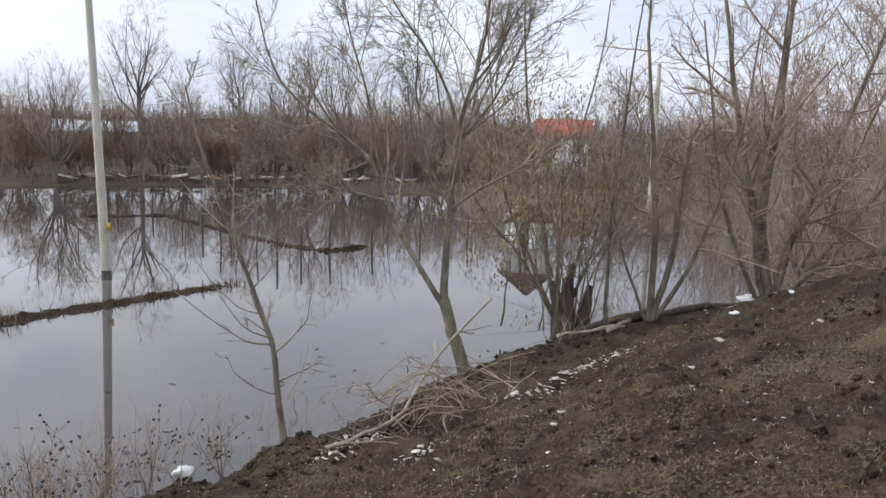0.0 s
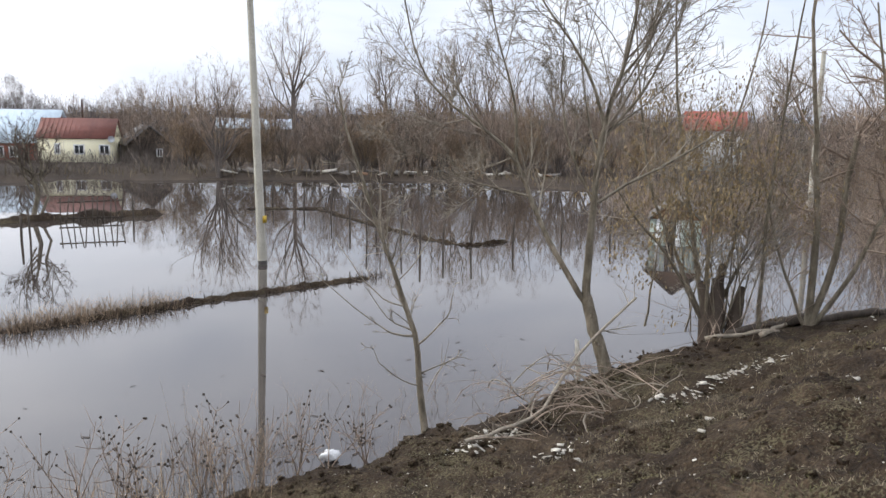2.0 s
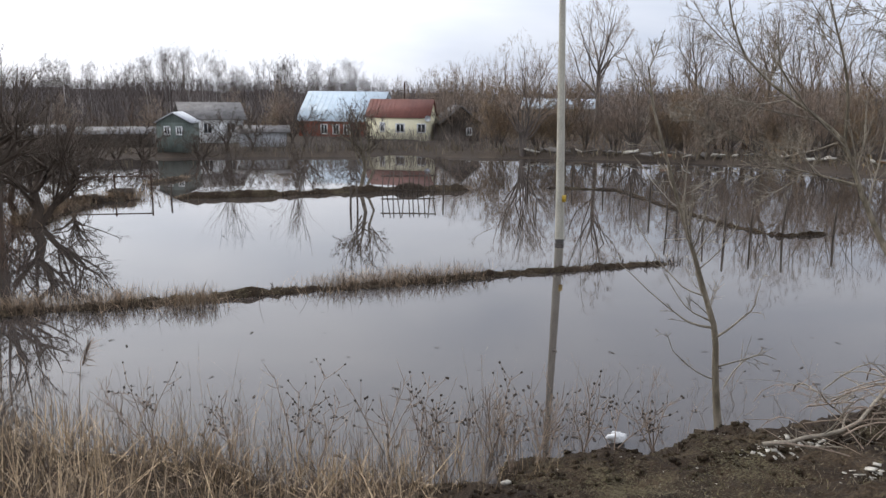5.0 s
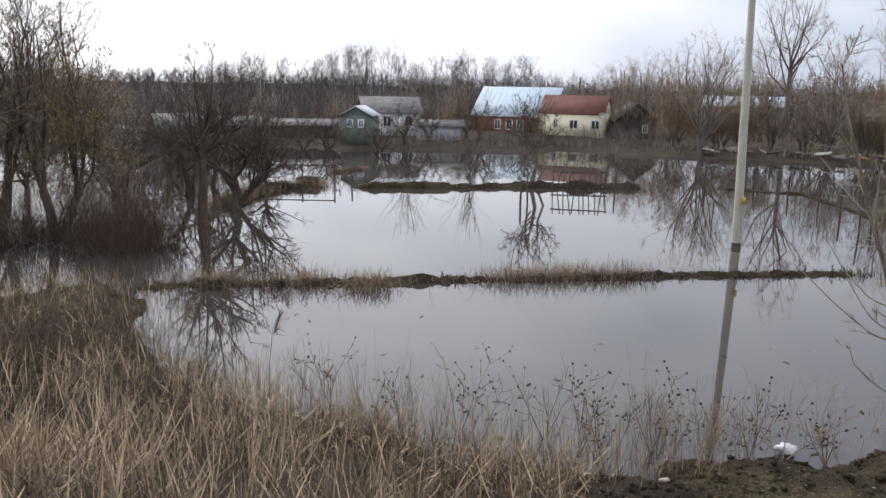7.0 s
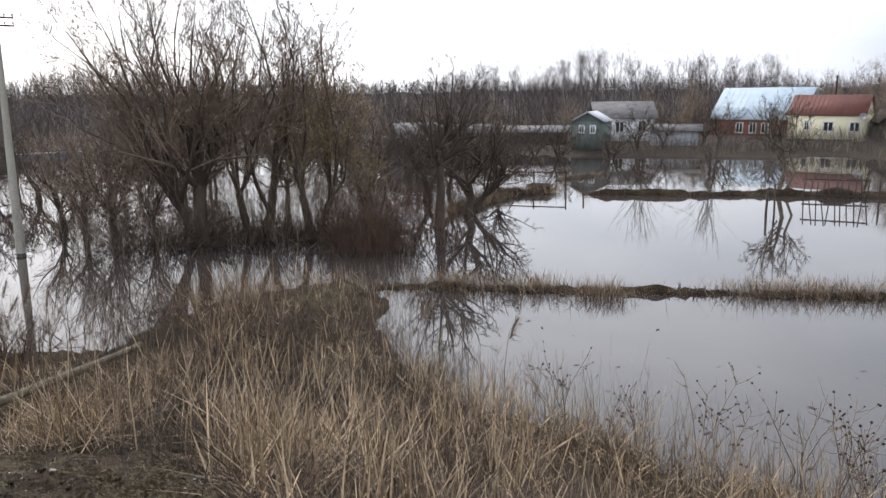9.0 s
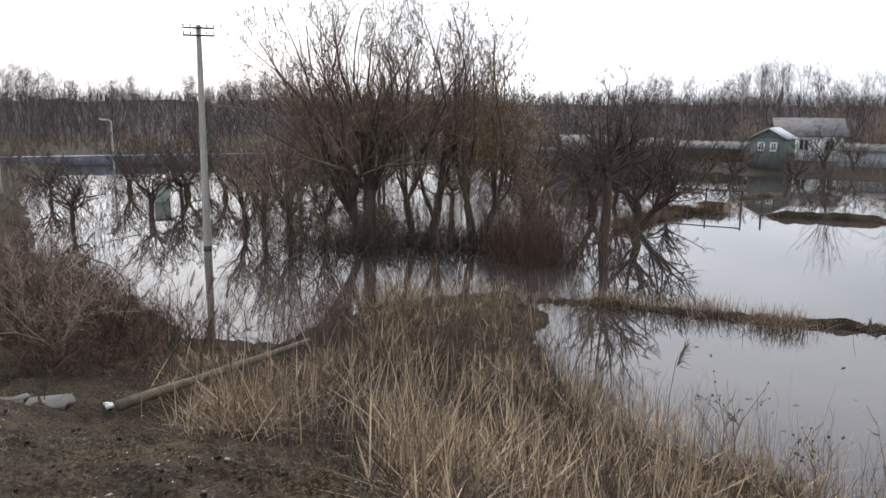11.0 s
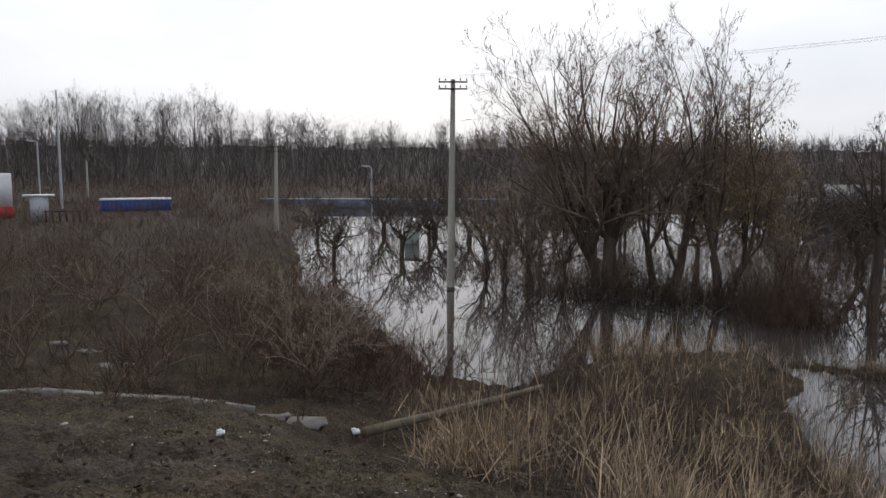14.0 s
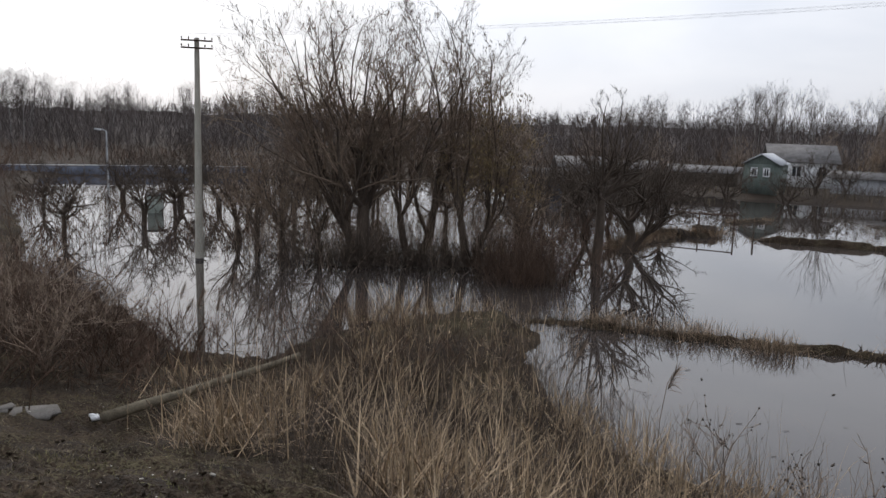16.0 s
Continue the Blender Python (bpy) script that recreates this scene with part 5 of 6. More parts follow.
rng = random.Random(91)
for x, y, h in ((0.71, 33.2, 1.25), (2.03, 31.6, 1.15), (2.71, 30.2, 1.2), (3.65, 30.5, 1.1), (4.95, 31.85, 1.42), (6.9, 32.6, 1.2), (0.0, 38.8, 1.3), (-1.0, 41.9, 1.25), (-4.6, 47.7, 1.3), (-7.3, 47.7, 1.4), (-10.65, 40.1, 1.12), (-13.3, 33.4, 1.0), (-12.8, 33.0, 1.35),
                (9.2, 33.2, 1.3), (11.6, 33.8, 1.2), (-22.8, 33.6, 0.7), (1.2, 36.2, 1.2), (-2.6, 44.9, 1.2)):
    post(x, y, h, rng.uniform(0.04, 0.055), "thin weathered wooden fence post in the flood", (rng.uniform(-0.05, 0.05), rng.uniform(-0.05, 0.05)))


def picket_fence():
    ob = thing("picket_fence", (-12.3, 39.1, 0), 19.5, "crooked dark picket fence half under water", "fence")
    rng = random.Random(92)
    for k in range(11):
        g = Geo()
        g.box((-1.35 + 0.27 * k + rng.uniform(-0.04, 0.04), 0, 0.35), (0.055, 0.03, 1.7 + rng.uniform(-0.15, 0.15)), 0, 0, rng.uniform(-6, 9))
        part("picket", g, OLD_WOOD, ob)
    for z in (0.22, 1.0):
        g = Geo()
        g.box((0, 0.035, z), (2.9, 0.03, 0.07), 0, 0, rng.uniform(-1, 1))
        part("rail", g, OLD_WOOD, ob)


def fence_frame():
    ob = thing("pipe_fence", (-26.5, 33.7, 0), 29, "dark rusty pipe fence still standing in the flood", "fence")
    for x in (-2.05, 0.35, 2.1):
        g = Geo()
        g.tube([(x, 0, -0.6), (x, 0, 0.4), (x, 0, 1.0 + 0.08 * (x > 0))], [0.05, 0.048, 0.045], 6)
        part("post", g, IRON, ob)
    g = Geo()
    g.tube([(-2.2, 0, 0.93), (0, 0, 0.95), (2.1, 0, 0.96)], [0.035] * 3, 6)
    part("rail", g, IRON, ob)
    box = thing("wooden_crate", (-25.3, 33.2, 0.1), 25, "dark wet wooden crate stranded on the spit", "crate")
    g = Geo()
    for sx, sy, w, d in ((0, -0.4, 1.1, 0.04), (0, 0.4, 1.1, 0.04), (-0.55, 0, 0.04, 0.8), (0.55, 0, 0.04, 0.8)):
        g.box((sx, sy, 0.16), (w, d, 0.34))
    g.box((0, 0, 0.02), (1.1, 0.8, 0.04))
    part("body", g, OLD_WOOD, box)


picket_fence()
fence_frame()


# ---- houses and sheds round the flood ----
def window(house, x, z, w, h, y, frame_mat=FRAME_WHITE, trim=0.12):
    win = Geo()
    for cx, cz, sw, sh in ((0, h / 2 + trim / 2, w + 2 * trim, trim), (0, -h / 2 - trim / 2, w + 2 * trim, trim), (-w / 2 - trim / 2, 0, trim, h), (w / 2 + trim / 2, 0, trim, h), (0, 0, 0.07, h)):
        win.box((x + cx, y - 0.03, z + cz), (sw, 0.1, sh))
    ob = part("window", win, frame_mat, house)
    g = Geo()
    g.box((x, y + 0.02, z), (w, 0.06, h))
    part("pane", g, PANE, ob)


def house(yaw, r, w, depth, base, eave, ridge_z, wall_mat, roof_mat, label, gable_front=False, windows=(), turn=0.0, category="house", over=0.35, seams=0, group="village houses"):
    """A gabled house whose front's middle lies at that yaw and distance from the bank; heights over the water."""
    x, y = polar(yaw, r)[:][0]
    ob = thing("house" if category == "house" else "shed", (x, y, 0), yaw + turn, label, category, group)
    z0 = base - 0.8
    g = Geo()
    t = 0.2
    for cx, cy, sx, sy in ((0, t / 2, w, t), (0, depth - t / 2, w, t), (-w / 2 + t / 2, depth / 2, t, depth - 2 * t), (w / 2 - t / 2, depth / 2, t, depth - 2 * t)):
        g.box((cx, cy, (z0 + eave) / 2), (sx, sy, eave - z0))
    rise = ridge_z - eave
    if gable_front:
        for yy in (0.02, depth - 0.02):
            g.quads([(-w / 2, yy, eave), (0, yy, eave), (w / 2, yy, eave), (0, yy, ridge_z)], [(0, 1, 2, 3)])
        span, run = w / 2, depth
    else:
        for xx in (-w / 2 + 0.02, w / 2 - 0.02):
            g.quads([(xx, 0, eave), (xx, depth / 2, eave), (xx, depth, eave), (xx, depth / 2, ridge_z)], [(0, 1, 2, 3)])
        span, run = depth / 2, w
    part("wall", g, wall_mat, ob)
    ang = math.degrees(math.atan2(rise, span))
    slope = math.hypot(rise, span) + over
    for side in (-1, 1):
        g = Geo()
        off = (slope / 2 - 0.02) * math.cos(radians(ang))
        zc = ridge_z - (slope / 2 - 0.02) * math.sin(radians(ang)) + 0.06
        if gable_front:
            g.box((side * off, depth / 2, zc), (slope, run + 2 * over, 0.07), 0, 0, side * ang)
        else:
            g.box((0, depth / 2 + side * off, zc), (run + 2 * over, slope, 0.07), 0, -side * ang, 0)
        roof = part("roof", g, roof_mat, ob)
        seam = None
        for k in range(seams):
            if seam is None:
                g = Geo()
                g.box((0, depth / 2 + side * off, zc + 0.05), (0.04, slope, 0.05), 0, -side * ang, 0)
                seam = part("seam", g, roof_mat, roof)
                seam.location.x = -run / 2 + 0.5 * run / seams
            else:
                more = new("seam", seam.data)
                more.parent = roof
                more.location.x = -run / 2 + (k + 0.5) * run / seams
    for wx, wz, ww, wh in windows:
        window(ob, wx, wz, ww, wh, 0)
    return ob


h = house(18.2, 83.9, 6.7, 6, 0.45, 2.8, 4.6, YELLOW_WALL, RED_SHEET, "cream-walled house with a rust-red roof at the flood's edge", windows=((0.33, 1.72, 0.75, 0.75), (2.6, 1.72, 0.75, 0.75), (-1.6, 1.8, 0.3, 0.8)), seams=16, over=0.18, turn=-11)
g = Geo()
g.tube([(-0.4, 6.5, 3.0), (-0.4, 6.5, 5.0), (-0.4, 6.5, 6.6)], [0.09, 0.09, 0.09], 6)
part("flue", g, IRON, h, "thin dark flue pipe")
g = Geo()
g.tube([(3.3, -0.35, 2.75), (3.3, -0.3, 2.75), (3.3, -0.2, 2.75)], [0.32, 0.25, 0.03], 12)
part("satellite_dish", g, GREY_METAL, h, "small pale satellite dish")
g = Geo()
g.box((-0.4, -0.12, 0.25), (5.6, 0.2, 0.5))
part("plinth", g, OLD_WOOD, h, "dark wet plinth")
house(22.5, 91.8, 9.3, 8, 0.3, 2.25, 5.4, BRICK, BLUE_SHEET, "red-brick house with white window frames and pale blue roof", windows=((-1.55, 1.2, 0.62, 0.95), (-0.1, 1.2, 0.62, 0.95), (1.2, 1.2, 0.62, 0.95)), seams=14, turn=-20)
house(33.7, 68, 2.7, 3.2, 0.6, 2.75, 3.5, GREEN_PAINT, GREY_METAL, "small faded green wooden house with a tin roof", True, ((-0.5, 2.1, 0.3, 0.5), (0.45, 2.1, 0.3, 0.5)), turn=-14, over=0.2)
house(31.0, 80, 5.6, 6, 0.6, 2.7, 4.15, FRAME_WHITE, SLATE, "white-walled house under a grey slate roof", windows=((-0.6, 1.8, 0.7, 0.9), (1.6, 1.8, 0.7, 0.9)), turn=8)
house(37.4, 75, 6.0, 4, 0.6, 1.55, 2.0, OLD_WOOD, SLATE, "long low dark boarded shed with a slate roof", category="shed", turn=-6, group="village sheds")
house(27.7, 74, 4.2, 3, 0.6, 1.7, 2.15, GREY_METAL, SLATE, "low whitewashed outbuilding among garden bushes", category="shed", group="village sheds")
house(13.6, 84, 4.2, 5, 0.4, 2.3, 4.0, OLD_WOOD, SLATE, "dark weathered wooden shed beside the house", True, category="shed", turn=12, group="village sheds", windows=((0.9, 1.4, 0.4, 0.6),))
house(-25.6, 86, 5.6, 6, 1.0, 4.6, 6.4, FRAME_WHITE, BRIGHT_RED, "white house with a bright red roof behind the scrub", windows=((-1.5, 3.4, 0.9, 1.1), (1.5, 3.4, 0.9, 1.1)))
house(6.6, 104, 9.0, 6, 1.0, 3.7, 4.8, GREY_BOARD, BLUE_SHEET, "long pale-roofed building behind the far trees", category="shed", group="village sheds", seams=12)
house(50.2, 62, 1.5, 2.0, 0.6, 1.6, 1.95, FRAME_WHITE, SLATE, "small white shed with a slate roof", category="shed", group="village sheds")
house(47.9, 60, 1.8, 2, 0.6, 1.55, 1.95, DULL_BLUE, SLATE, "small blue painted garden shed", category="shed", group="village sheds")
house(45.6, 63, 3.4, 4, 0.6, 1.9, 2.8, OLD_WOOD, SLATE, "dark boarded cottage with a slate roof", category="shed", group="village sheds", turn=10, windows=((0.7, 1.7, 0.5, 0.6),))
house(42.0, 72, 3.6, 4, 0.6, 1.7, 2.3, OLD_WOOD, SLATE, "dark wooden barn among bare bushes", category="shed", group="village sheds")


def drowned_shed():
    """A board shed up to its eaves' foot in the flood."""
    ob = thing("shed", (13.65, 31.5, 0), -23.5, "drowned little shed with pale green boards and rusty gable", "shed", "village sheds")
    rng = random.Random(95)
    for k in range(10):
        g = Geo()
        g.box((-1.0 + 0.205 * k + 0.1, 0, 0.25), (0.19, 0.04, 1.75))
        part("board", g, OLD_WOOD if k in (3, 4) else (FRAME_WHITE if k in (1, 5) else PALE_GREEN), ob)
    g = Geo()
    for x in (-1.02, 1.02):
        g.box((x, 1.3, 0.25), (0.05, 2.6, 1.75))
    g.box((0, 2.6, 0.25), (2.0, 0.05, 1.75))
    part("wall", g, PALE_GREEN, ob)
    g = Geo()
    g.quads([(-1.05, -0.01, 1.1), (0, -0.01, 1.1), (1.05, -0.01, 1.1), (0, -0.01, 2.0)], [(0, 1, 2, 3)])
    part("gable", g, RUST_BROWN, ob, "rusty brown gable boards")
    for side in (-1, 1):
        g = Geo()
        g.box((side * 0.58, 1.25, 1.6), (1.5, 3.0, 0.05), 0, 0, side * 40.6)
        part("roof", g, GREY_BOARD, ob)


drowned_shed()


def outskirts():
    """What lies beyond the brush towards the road."""
    ob = thing("container", (-66.0, -5.6, 0.1), 94.8, "bright blue metal container with a pale roof", "container")
    g = Geo()
    g.box((0, 1.1, 0.45), (5.2, 2.2, 1.3))
    for k in range(17):
        g.box((-2.5 + k * 0.3125, -0.02, 0.45), (0.1, 0.05, 1.2))
    part("body", g, BLUE_PAINT, ob)
    g = Geo()
    g.box((0, 1.1, 1.13), (5.3, 2.3, 0.07))
    part("roof", g, GREY_METAL, ob, "pale grey roof sheet")
    fence = thing("sheet_fence", (-69.7, 15, 0), 77.0, "long dull blue sheet fence beyond the orchard", "fence")
    rng = random.Random(96)
    for k in range(11):
        g = Geo()
        g.box((-11 + 2.05 * k + 1.0, 0, 0.2), (2.0, 0.06, 1.1 + rng.uniform(-0.1, 0.1)))
        panel = part("panel", g, DULL_BLUE, fence)
        g = Geo()
        g.box((-11 + 2.05 * k + 1.0, 0, 0.83), (2.0, 0.12, 0.07))
        part("cap", g, FRAME_WHITE, panel, "pale top rail")
    cab = thing("cabinet", (-57.4, -10.9, gz(-57.4, -10.9)), 100.7, "light grey metal utility cabinet", "cabinet")
    g = Geo()
    g.box((0, 0, 0.75), (1.1, 0.7, 1.9))
    part("body", g, GREY_METAL, cab)
    g = Geo()
    g.box((0, 0, 1.74), (1.9, 0.9, 0.1))
    part("roof", g, FRAME_WHITE, cab, "pale overhanging roof")
    kiosk = thing("kiosk", (-60.9, -14.6, gz(-60.9, -14.6)), 103, "white kiosk with a red lower wall", "kiosk")
    g = Geo()
    g.box((0, 0.8, 1.9), (2.8, 1.6, 2.3))
    part("wall", g, FRAME_WHITE, kiosk)
    g = Geo()
    g.box((0, 0.75, 0.35), (2.9, 1.7, 0.85))
    part("base", g, RED_PAINT, kiosk, "red painted base")
    rail = thing("railing", (-56.8, -9.2, gz(-56.8, -9.2)), 100, "short dark railing beside the cabinet", "railing")
    for k in range(7):
        g = Geo()
        g.box((-1.2 + 0.4 * k, 0, 0.35), (0.1, 0.1, 0.9))
        part("post", g, IRON, rail)
    g = Geo()
    g.box((0, 0, 0.7), (2.6, 0.06, 0.08))
    part("rail", g, IRON, rail)
    tank = thing("outhouse", (-42.84, 10.63, 0), 76, "small pale green outhouse standing in the flood", "outhouse")
    g = Geo()
    g.box((0, 0.4, 0.2), (0.8, 0.8, 1.5))
    part("wall", g, PALE_GREEN, tank)
    g = Geo()
    g.box((0, 0.4, 1.0), (0.95, 0.95, 0.08), 0, 6, 0)
    part("roof", g, SLATE, tank)


outskirts()


# ---- reeds, brush and grass ----
def vegetation():
    r = np.random.default_rng(101)
    # reed bed on the bank and the low point
    n = 38000
    yaw = r.uniform(16, 79, n)
    d = r.uniform(5.6, 21.5, n)
    xy = polar(yaw, d)
    s = shore(xy[:, 0], xy[:, 1])
    dens = np.where(yaw < 42, 0.16, np.where(yaw < 60, 0.2, 0.36)) * np.clip(0.42 + 1.7 * wave(xy[:, 0], xy[:, 1], 1.7, 102), 0.03, 1)
    lim = np.where(yaw < 42, 1.6, np.where(yaw < 58, 3.6, 7.5))
    ok = (s > np.where(yaw < 56, -0.15, -0.6)) & (s < lim) & (r.random(n) < dens) & ~((yaw > 64) & (d < 9.4))
    t = np.clip(((xy[:, 0] + 11.9) * -1.85 + (xy[:, 1] - 1.7) * 3.9) / 18.6, 0, 1)
    ok &= np.hypot(xy[:, 0] + 11.9 + 1.85 * t, xy[:, 1] - 1.7 - 3.9 * t) > 0.55
    ok &= ~((yaw > 64) & (d > 14.6))
    hollow = np.hypot((xy[:, 0] + 9.6) / 1.7, (xy[:, 1] - 5.2) / 1.5)
    ok &= (hollow > 1) | (r.random(n) < 0.12)
    xy, yaw, s = xy[ok], yaw[ok], s[ok]
    z = np.maximum(ground_z(xy[:, 0], xy[:, 1]), -0.1)
    gold = wave(xy[:, 0], xy[:, 1], 4.0, 103) + 0.6 * (yaw > 58) > 0.1
    a, b = Geo(), Geo()
    hh = np.interp(yaw, [16, 40, 50, 58, 64, 79], [0.4, 0.3, 0.32, 0.55, 0.8, 0.8])
    t = np.clip(((xy[:, 0] + 11.9) * -1.85 + (xy[:, 1] - 1.7) * 3.9) / 18.6, -0.2, 1.3)
    hh = np.minimum(hh, 0.16 + 0.3 * np.hypot(xy[:, 0] + 11.9 + 1.85 * t, xy[:, 1] - 1.7 - 3.9 * t))
    hh *= np.clip(0.85 + 0.5 * wave(xy[:, 0], xy[:, 1], 1.1, 131), 0.45, 1.3)
    blades(a, xy[~gold], z[~gold], 0.95 * hh[~gold], 0.009, 0.6, 104, 0.4)
    blades(b, xy[gold], z[gold], hh[gold], 0.0095, 0.5, 105, 0.5)
    # broken stalks lying over one another
    m = 4200
    k = r.integers(0, len(xy), m)
    blades(a, xy[k] + r.normal(0, 0.2, (m, 2)), z[k] + 0.16, 0.95 * hh[k], 0.011, 1.1, 106, 0.25)
    m = 2400
    k = r.integers(0, len(xy), m)
    blades(b, xy[k] + r.normal(0, 0.2, (m, 2)), z[k] + 0.2, 0.8 * hh[k], 0.015, 0.9, 126, 0.1)
    # long snapped stalks leaning over the rest
    m = 900
    k = r.integers(0, len(xy), m)
    blades(b, xy[k] + r.normal(0, 0.3, (m, 2)), z[k] + 0.1, np.minimum(1.3, 1.9 * hh[k]), 0.013, 0.75, 127, 0.25)
    # flattened swathes near the brambles
    m = 2600
    k2 = polar(r.uniform(40, 66, m), r.uniform(6.5, 13.0, m))
    k2 = k2[(shore(k2[:, 0], k2[:, 1]) > 0.1) & (wave(k2[:, 0], k2[:, 1], 1.5, 138) > 0.05)]
    blades(b, k2, ground_z(k2[:, 0], k2[:, 1]) + 0.14, 0.75, 0.012, 1.2, 139, 0.15, toward=2.2)
    stuff("reed_bed", a, REED, "dense dry brown reeds and broken stalks", "reeds")
    stuff("golden_reeds", b, REED_GOLD, "golden dry reeds on the bank", "reeds")
    # fallen reed towards the camera's side
    mat_g = Geo()
    n = 14000
    yaw = r.uniform(18, 66, n)
    d = r.uniform(3.2, 10.5, n)
    xy = polar(yaw, d)
    s = shore(xy[:, 0], xy[:, 1])
    ok = (s > 0.2) & (s < np.where(yaw < 30, 3.2, 8.0)) & (r.random(n) < np.clip(0.6 + 0.5 * wave(xy[:, 0], xy[:, 1], 1.8, 107), 0.05, 1))
    xy = xy[ok]
    blades(mat_g, xy, ground_z(xy[:, 0], xy[:, 1]) + 0.03, 0.42, 0.0095, 1.15, 108, 0.25)
    k = r.integers(0, len(xy), 1100)
    pale = Geo()
    blades(pale, xy[k], ground_z(xy[k, 0], xy[k, 1]) + 0.16, 0.7, 0.014, 1.0, 128, 0.12)
    stuff("broken_reeds", pale, REED_GOLD, "pale snapped reed stalks lying every way", "reeds")
    k = r.integers(0, len(xy), 1300)
    blades(mat_g, xy[k] + r.normal(0, 0.3, (1300, 2)), ground_z(xy[k, 0], xy[k, 1]), 0.5, 0.008, 0.45, 118, 0.5)
    tw = Geo()
    k = r.integers(0, len(xy), 900)
    brush(tw, xy[k], ground_z(xy[k, 0], xy[k, 1]), r.uniform(0.25, 0.65, 900), 7, 5, 0.0055, 0.25, 0.8, 119, 0.7)
    k2 = polar(r.uniform(44, 70, 560), r.uniform(7.5, 16.5, 560))
    k2 = k2[shore(k2[:, 0], k2[:, 1]) > -0.3]
    brush(tw, k2, np.maximum(ground_z(k2[:, 0], k2[:, 1]), 0), r.uniform(0.35, 0.85, len(k2)), 8, 6, 0.005, 0.3, 0.6, 120, 0.6)
    k2 = np.column_stack([r.normal(-9.6, 0.8, 150), r.normal(5.2, 0.7, 150)])
    brush(tw, k2, ground_z(k2[:, 0], k2[:, 1]), r.uniform(0.3, 0.6, 150), 9, 6, 0.006, 0.3, 0.9, 121, 0.6)
    stuff("brambles", tw, BARK_DARK, "dark dead brambles tangled through the reeds", "brambles")
    stuff("fallen_reeds", mat_g, REED, "flattened dry reed stalks on the bank", "reeds")
    # sparse standing stalks in the shallows
    g = Geo()
    n = 3600
    yaw = r.uniform(4, 54, n)
    d = r.uniform(8.6, 13.5, n)
    xy = polar(yaw, d)
    s = shore(xy[:, 0], xy[:, 1])
    xy = xy[(s < 0.5) & (s > -1.7) & (r.random(n) < 0.35 + 0.5 * wave(xy[:, 0], xy[:, 1], 1.6, 125))]
    brush(g, xy, np.full(len(xy), -0.05), r.uniform(0.35, 1.3, len(xy)) , 1, 2, 0.0045, 0.05, 0.22, 109)
    n = 5200
    yaw = r.uniform(6, 50, n)
    xy = polar(yaw, r.uniform(7.6, 12.4, n))
    s = shore(xy[:, 0], xy[:, 1])
    ok = (s < 0.9) & (s > -1.3) & (r.random(n) < np.clip(0.12 + 1.8 * wave(xy[:, 0], xy[:, 1], 1.1, 134), 0.015, 1) * np.interp(yaw, [6, 16, 50], [0.2, 0.8, 0.8]))
    xy = xy[ok]
    tall = Geo()
    blades(tall, xy, np.maximum(ground_z(xy[:, 0], xy[:, 1]), -0.05), np.clip(0.85 + 0.5 * wave(xy[:, 0], xy[:, 1], 0.9, 140), 0.4, 1.4), 0.0065, 0.3, 135, 0.6)
    stuff("standing_reeds", tall, REED_GOLD, "sparse pale reeds standing at the water's edge", "reeds")
    stuff("weed_stalks", g, REED, "thin dead weed stalks in the shallows", "weeds")
    # thin reeds wading off the low point
    g = Geo()
    n = 9000
    yaw = r.uniform(40, 66, n)
    xy = polar(yaw, r.uniform(12, 23, n))
    s = shore(xy[:, 0], xy[:, 1])
    ok = (s < 0.4) & (s > np.where(yaw < 47, -1.3, -4.2)) & (r.random(n) < np.clip(0.42 + 0.8 * wave(xy[:, 0], xy[:, 1], 2.6, 129), 0.02, 1) * np.clip(1 + s / 4.6, 0.1, 1))
    xy = xy[ok]
    blades(g, xy, np.full(len(xy), -0.05), 0.62, 0.0065, 0.28, 133, 0.3)
    stuff("wading_reeds", g, REED, "thin brown reeds standing in the shallow flood", "reeds")
    # brown brush field beyond the mound
    red, dark = Geo(), Geo()
    n = 1250
    x = -12.0 - 62 * r.random(n) ** 1.5
    y = r.uniform(-24, 9, n)
    s = shore(x, y)
    ok = (s > 0.2) & (x < -11.8 - 0.25 * np.maximum(0, -y)) & ((x + 13.5) ** 2 + (y - 1.2) ** 2 > 3.0)
    ok &= ~((x > -22) & (y < -1.2) & (y > -5.5) & (r.random(n) < 0.6))
    x, y = x[ok], y[ok]
    xy = np.column_stack([x, y])
    z = ground_z(x, y)
    h = r.uniform(0.55, 1.25, len(x)) * np.interp(-x, [12, 18, 30, 70], [0.85, 1.2, 1.3, 1.5]) * np.clip(1.0 + 0.35 * wave(x, y, 9, 110), 0.6, 1.5)
    brush(red, xy, z, h, 9, 9, 0.0085, 0.5, 0.7, 111, 0.55)
    tall = Geo()
    xy2 = np.column_stack([r.uniform(-30, -14.5, 22), r.uniform(-9, 2.2, 22)])
    xy2 = xy2[shore(xy2[:, 0], xy2[:, 1]) > 0.3]
    brush(tall, xy2, ground_z(xy2[:, 0], xy2[:, 1]), r.uniform(1.3, 2.3, len(xy2)), 9, 9, 0.011, 0.2, 0.55, 117, 0.3)
    stuff("tall_brush", tall, TWIG_RED, "taller grey-brown leafless bushes in the brush", "bushes")
    stuff("brush_field", red, TWIG_RED, "low reddish-brown leafless brush covering the field", "brush")
    xy = np.column_stack([r.uniform(-24, -14.6, 80), np.zeros(80)])
    xy[:, 1] = np.interp(xy[:, 0], [-24, -18, -14.6], [2.0, 2.6, 2.8]) + r.normal(0, 0.9, 80)
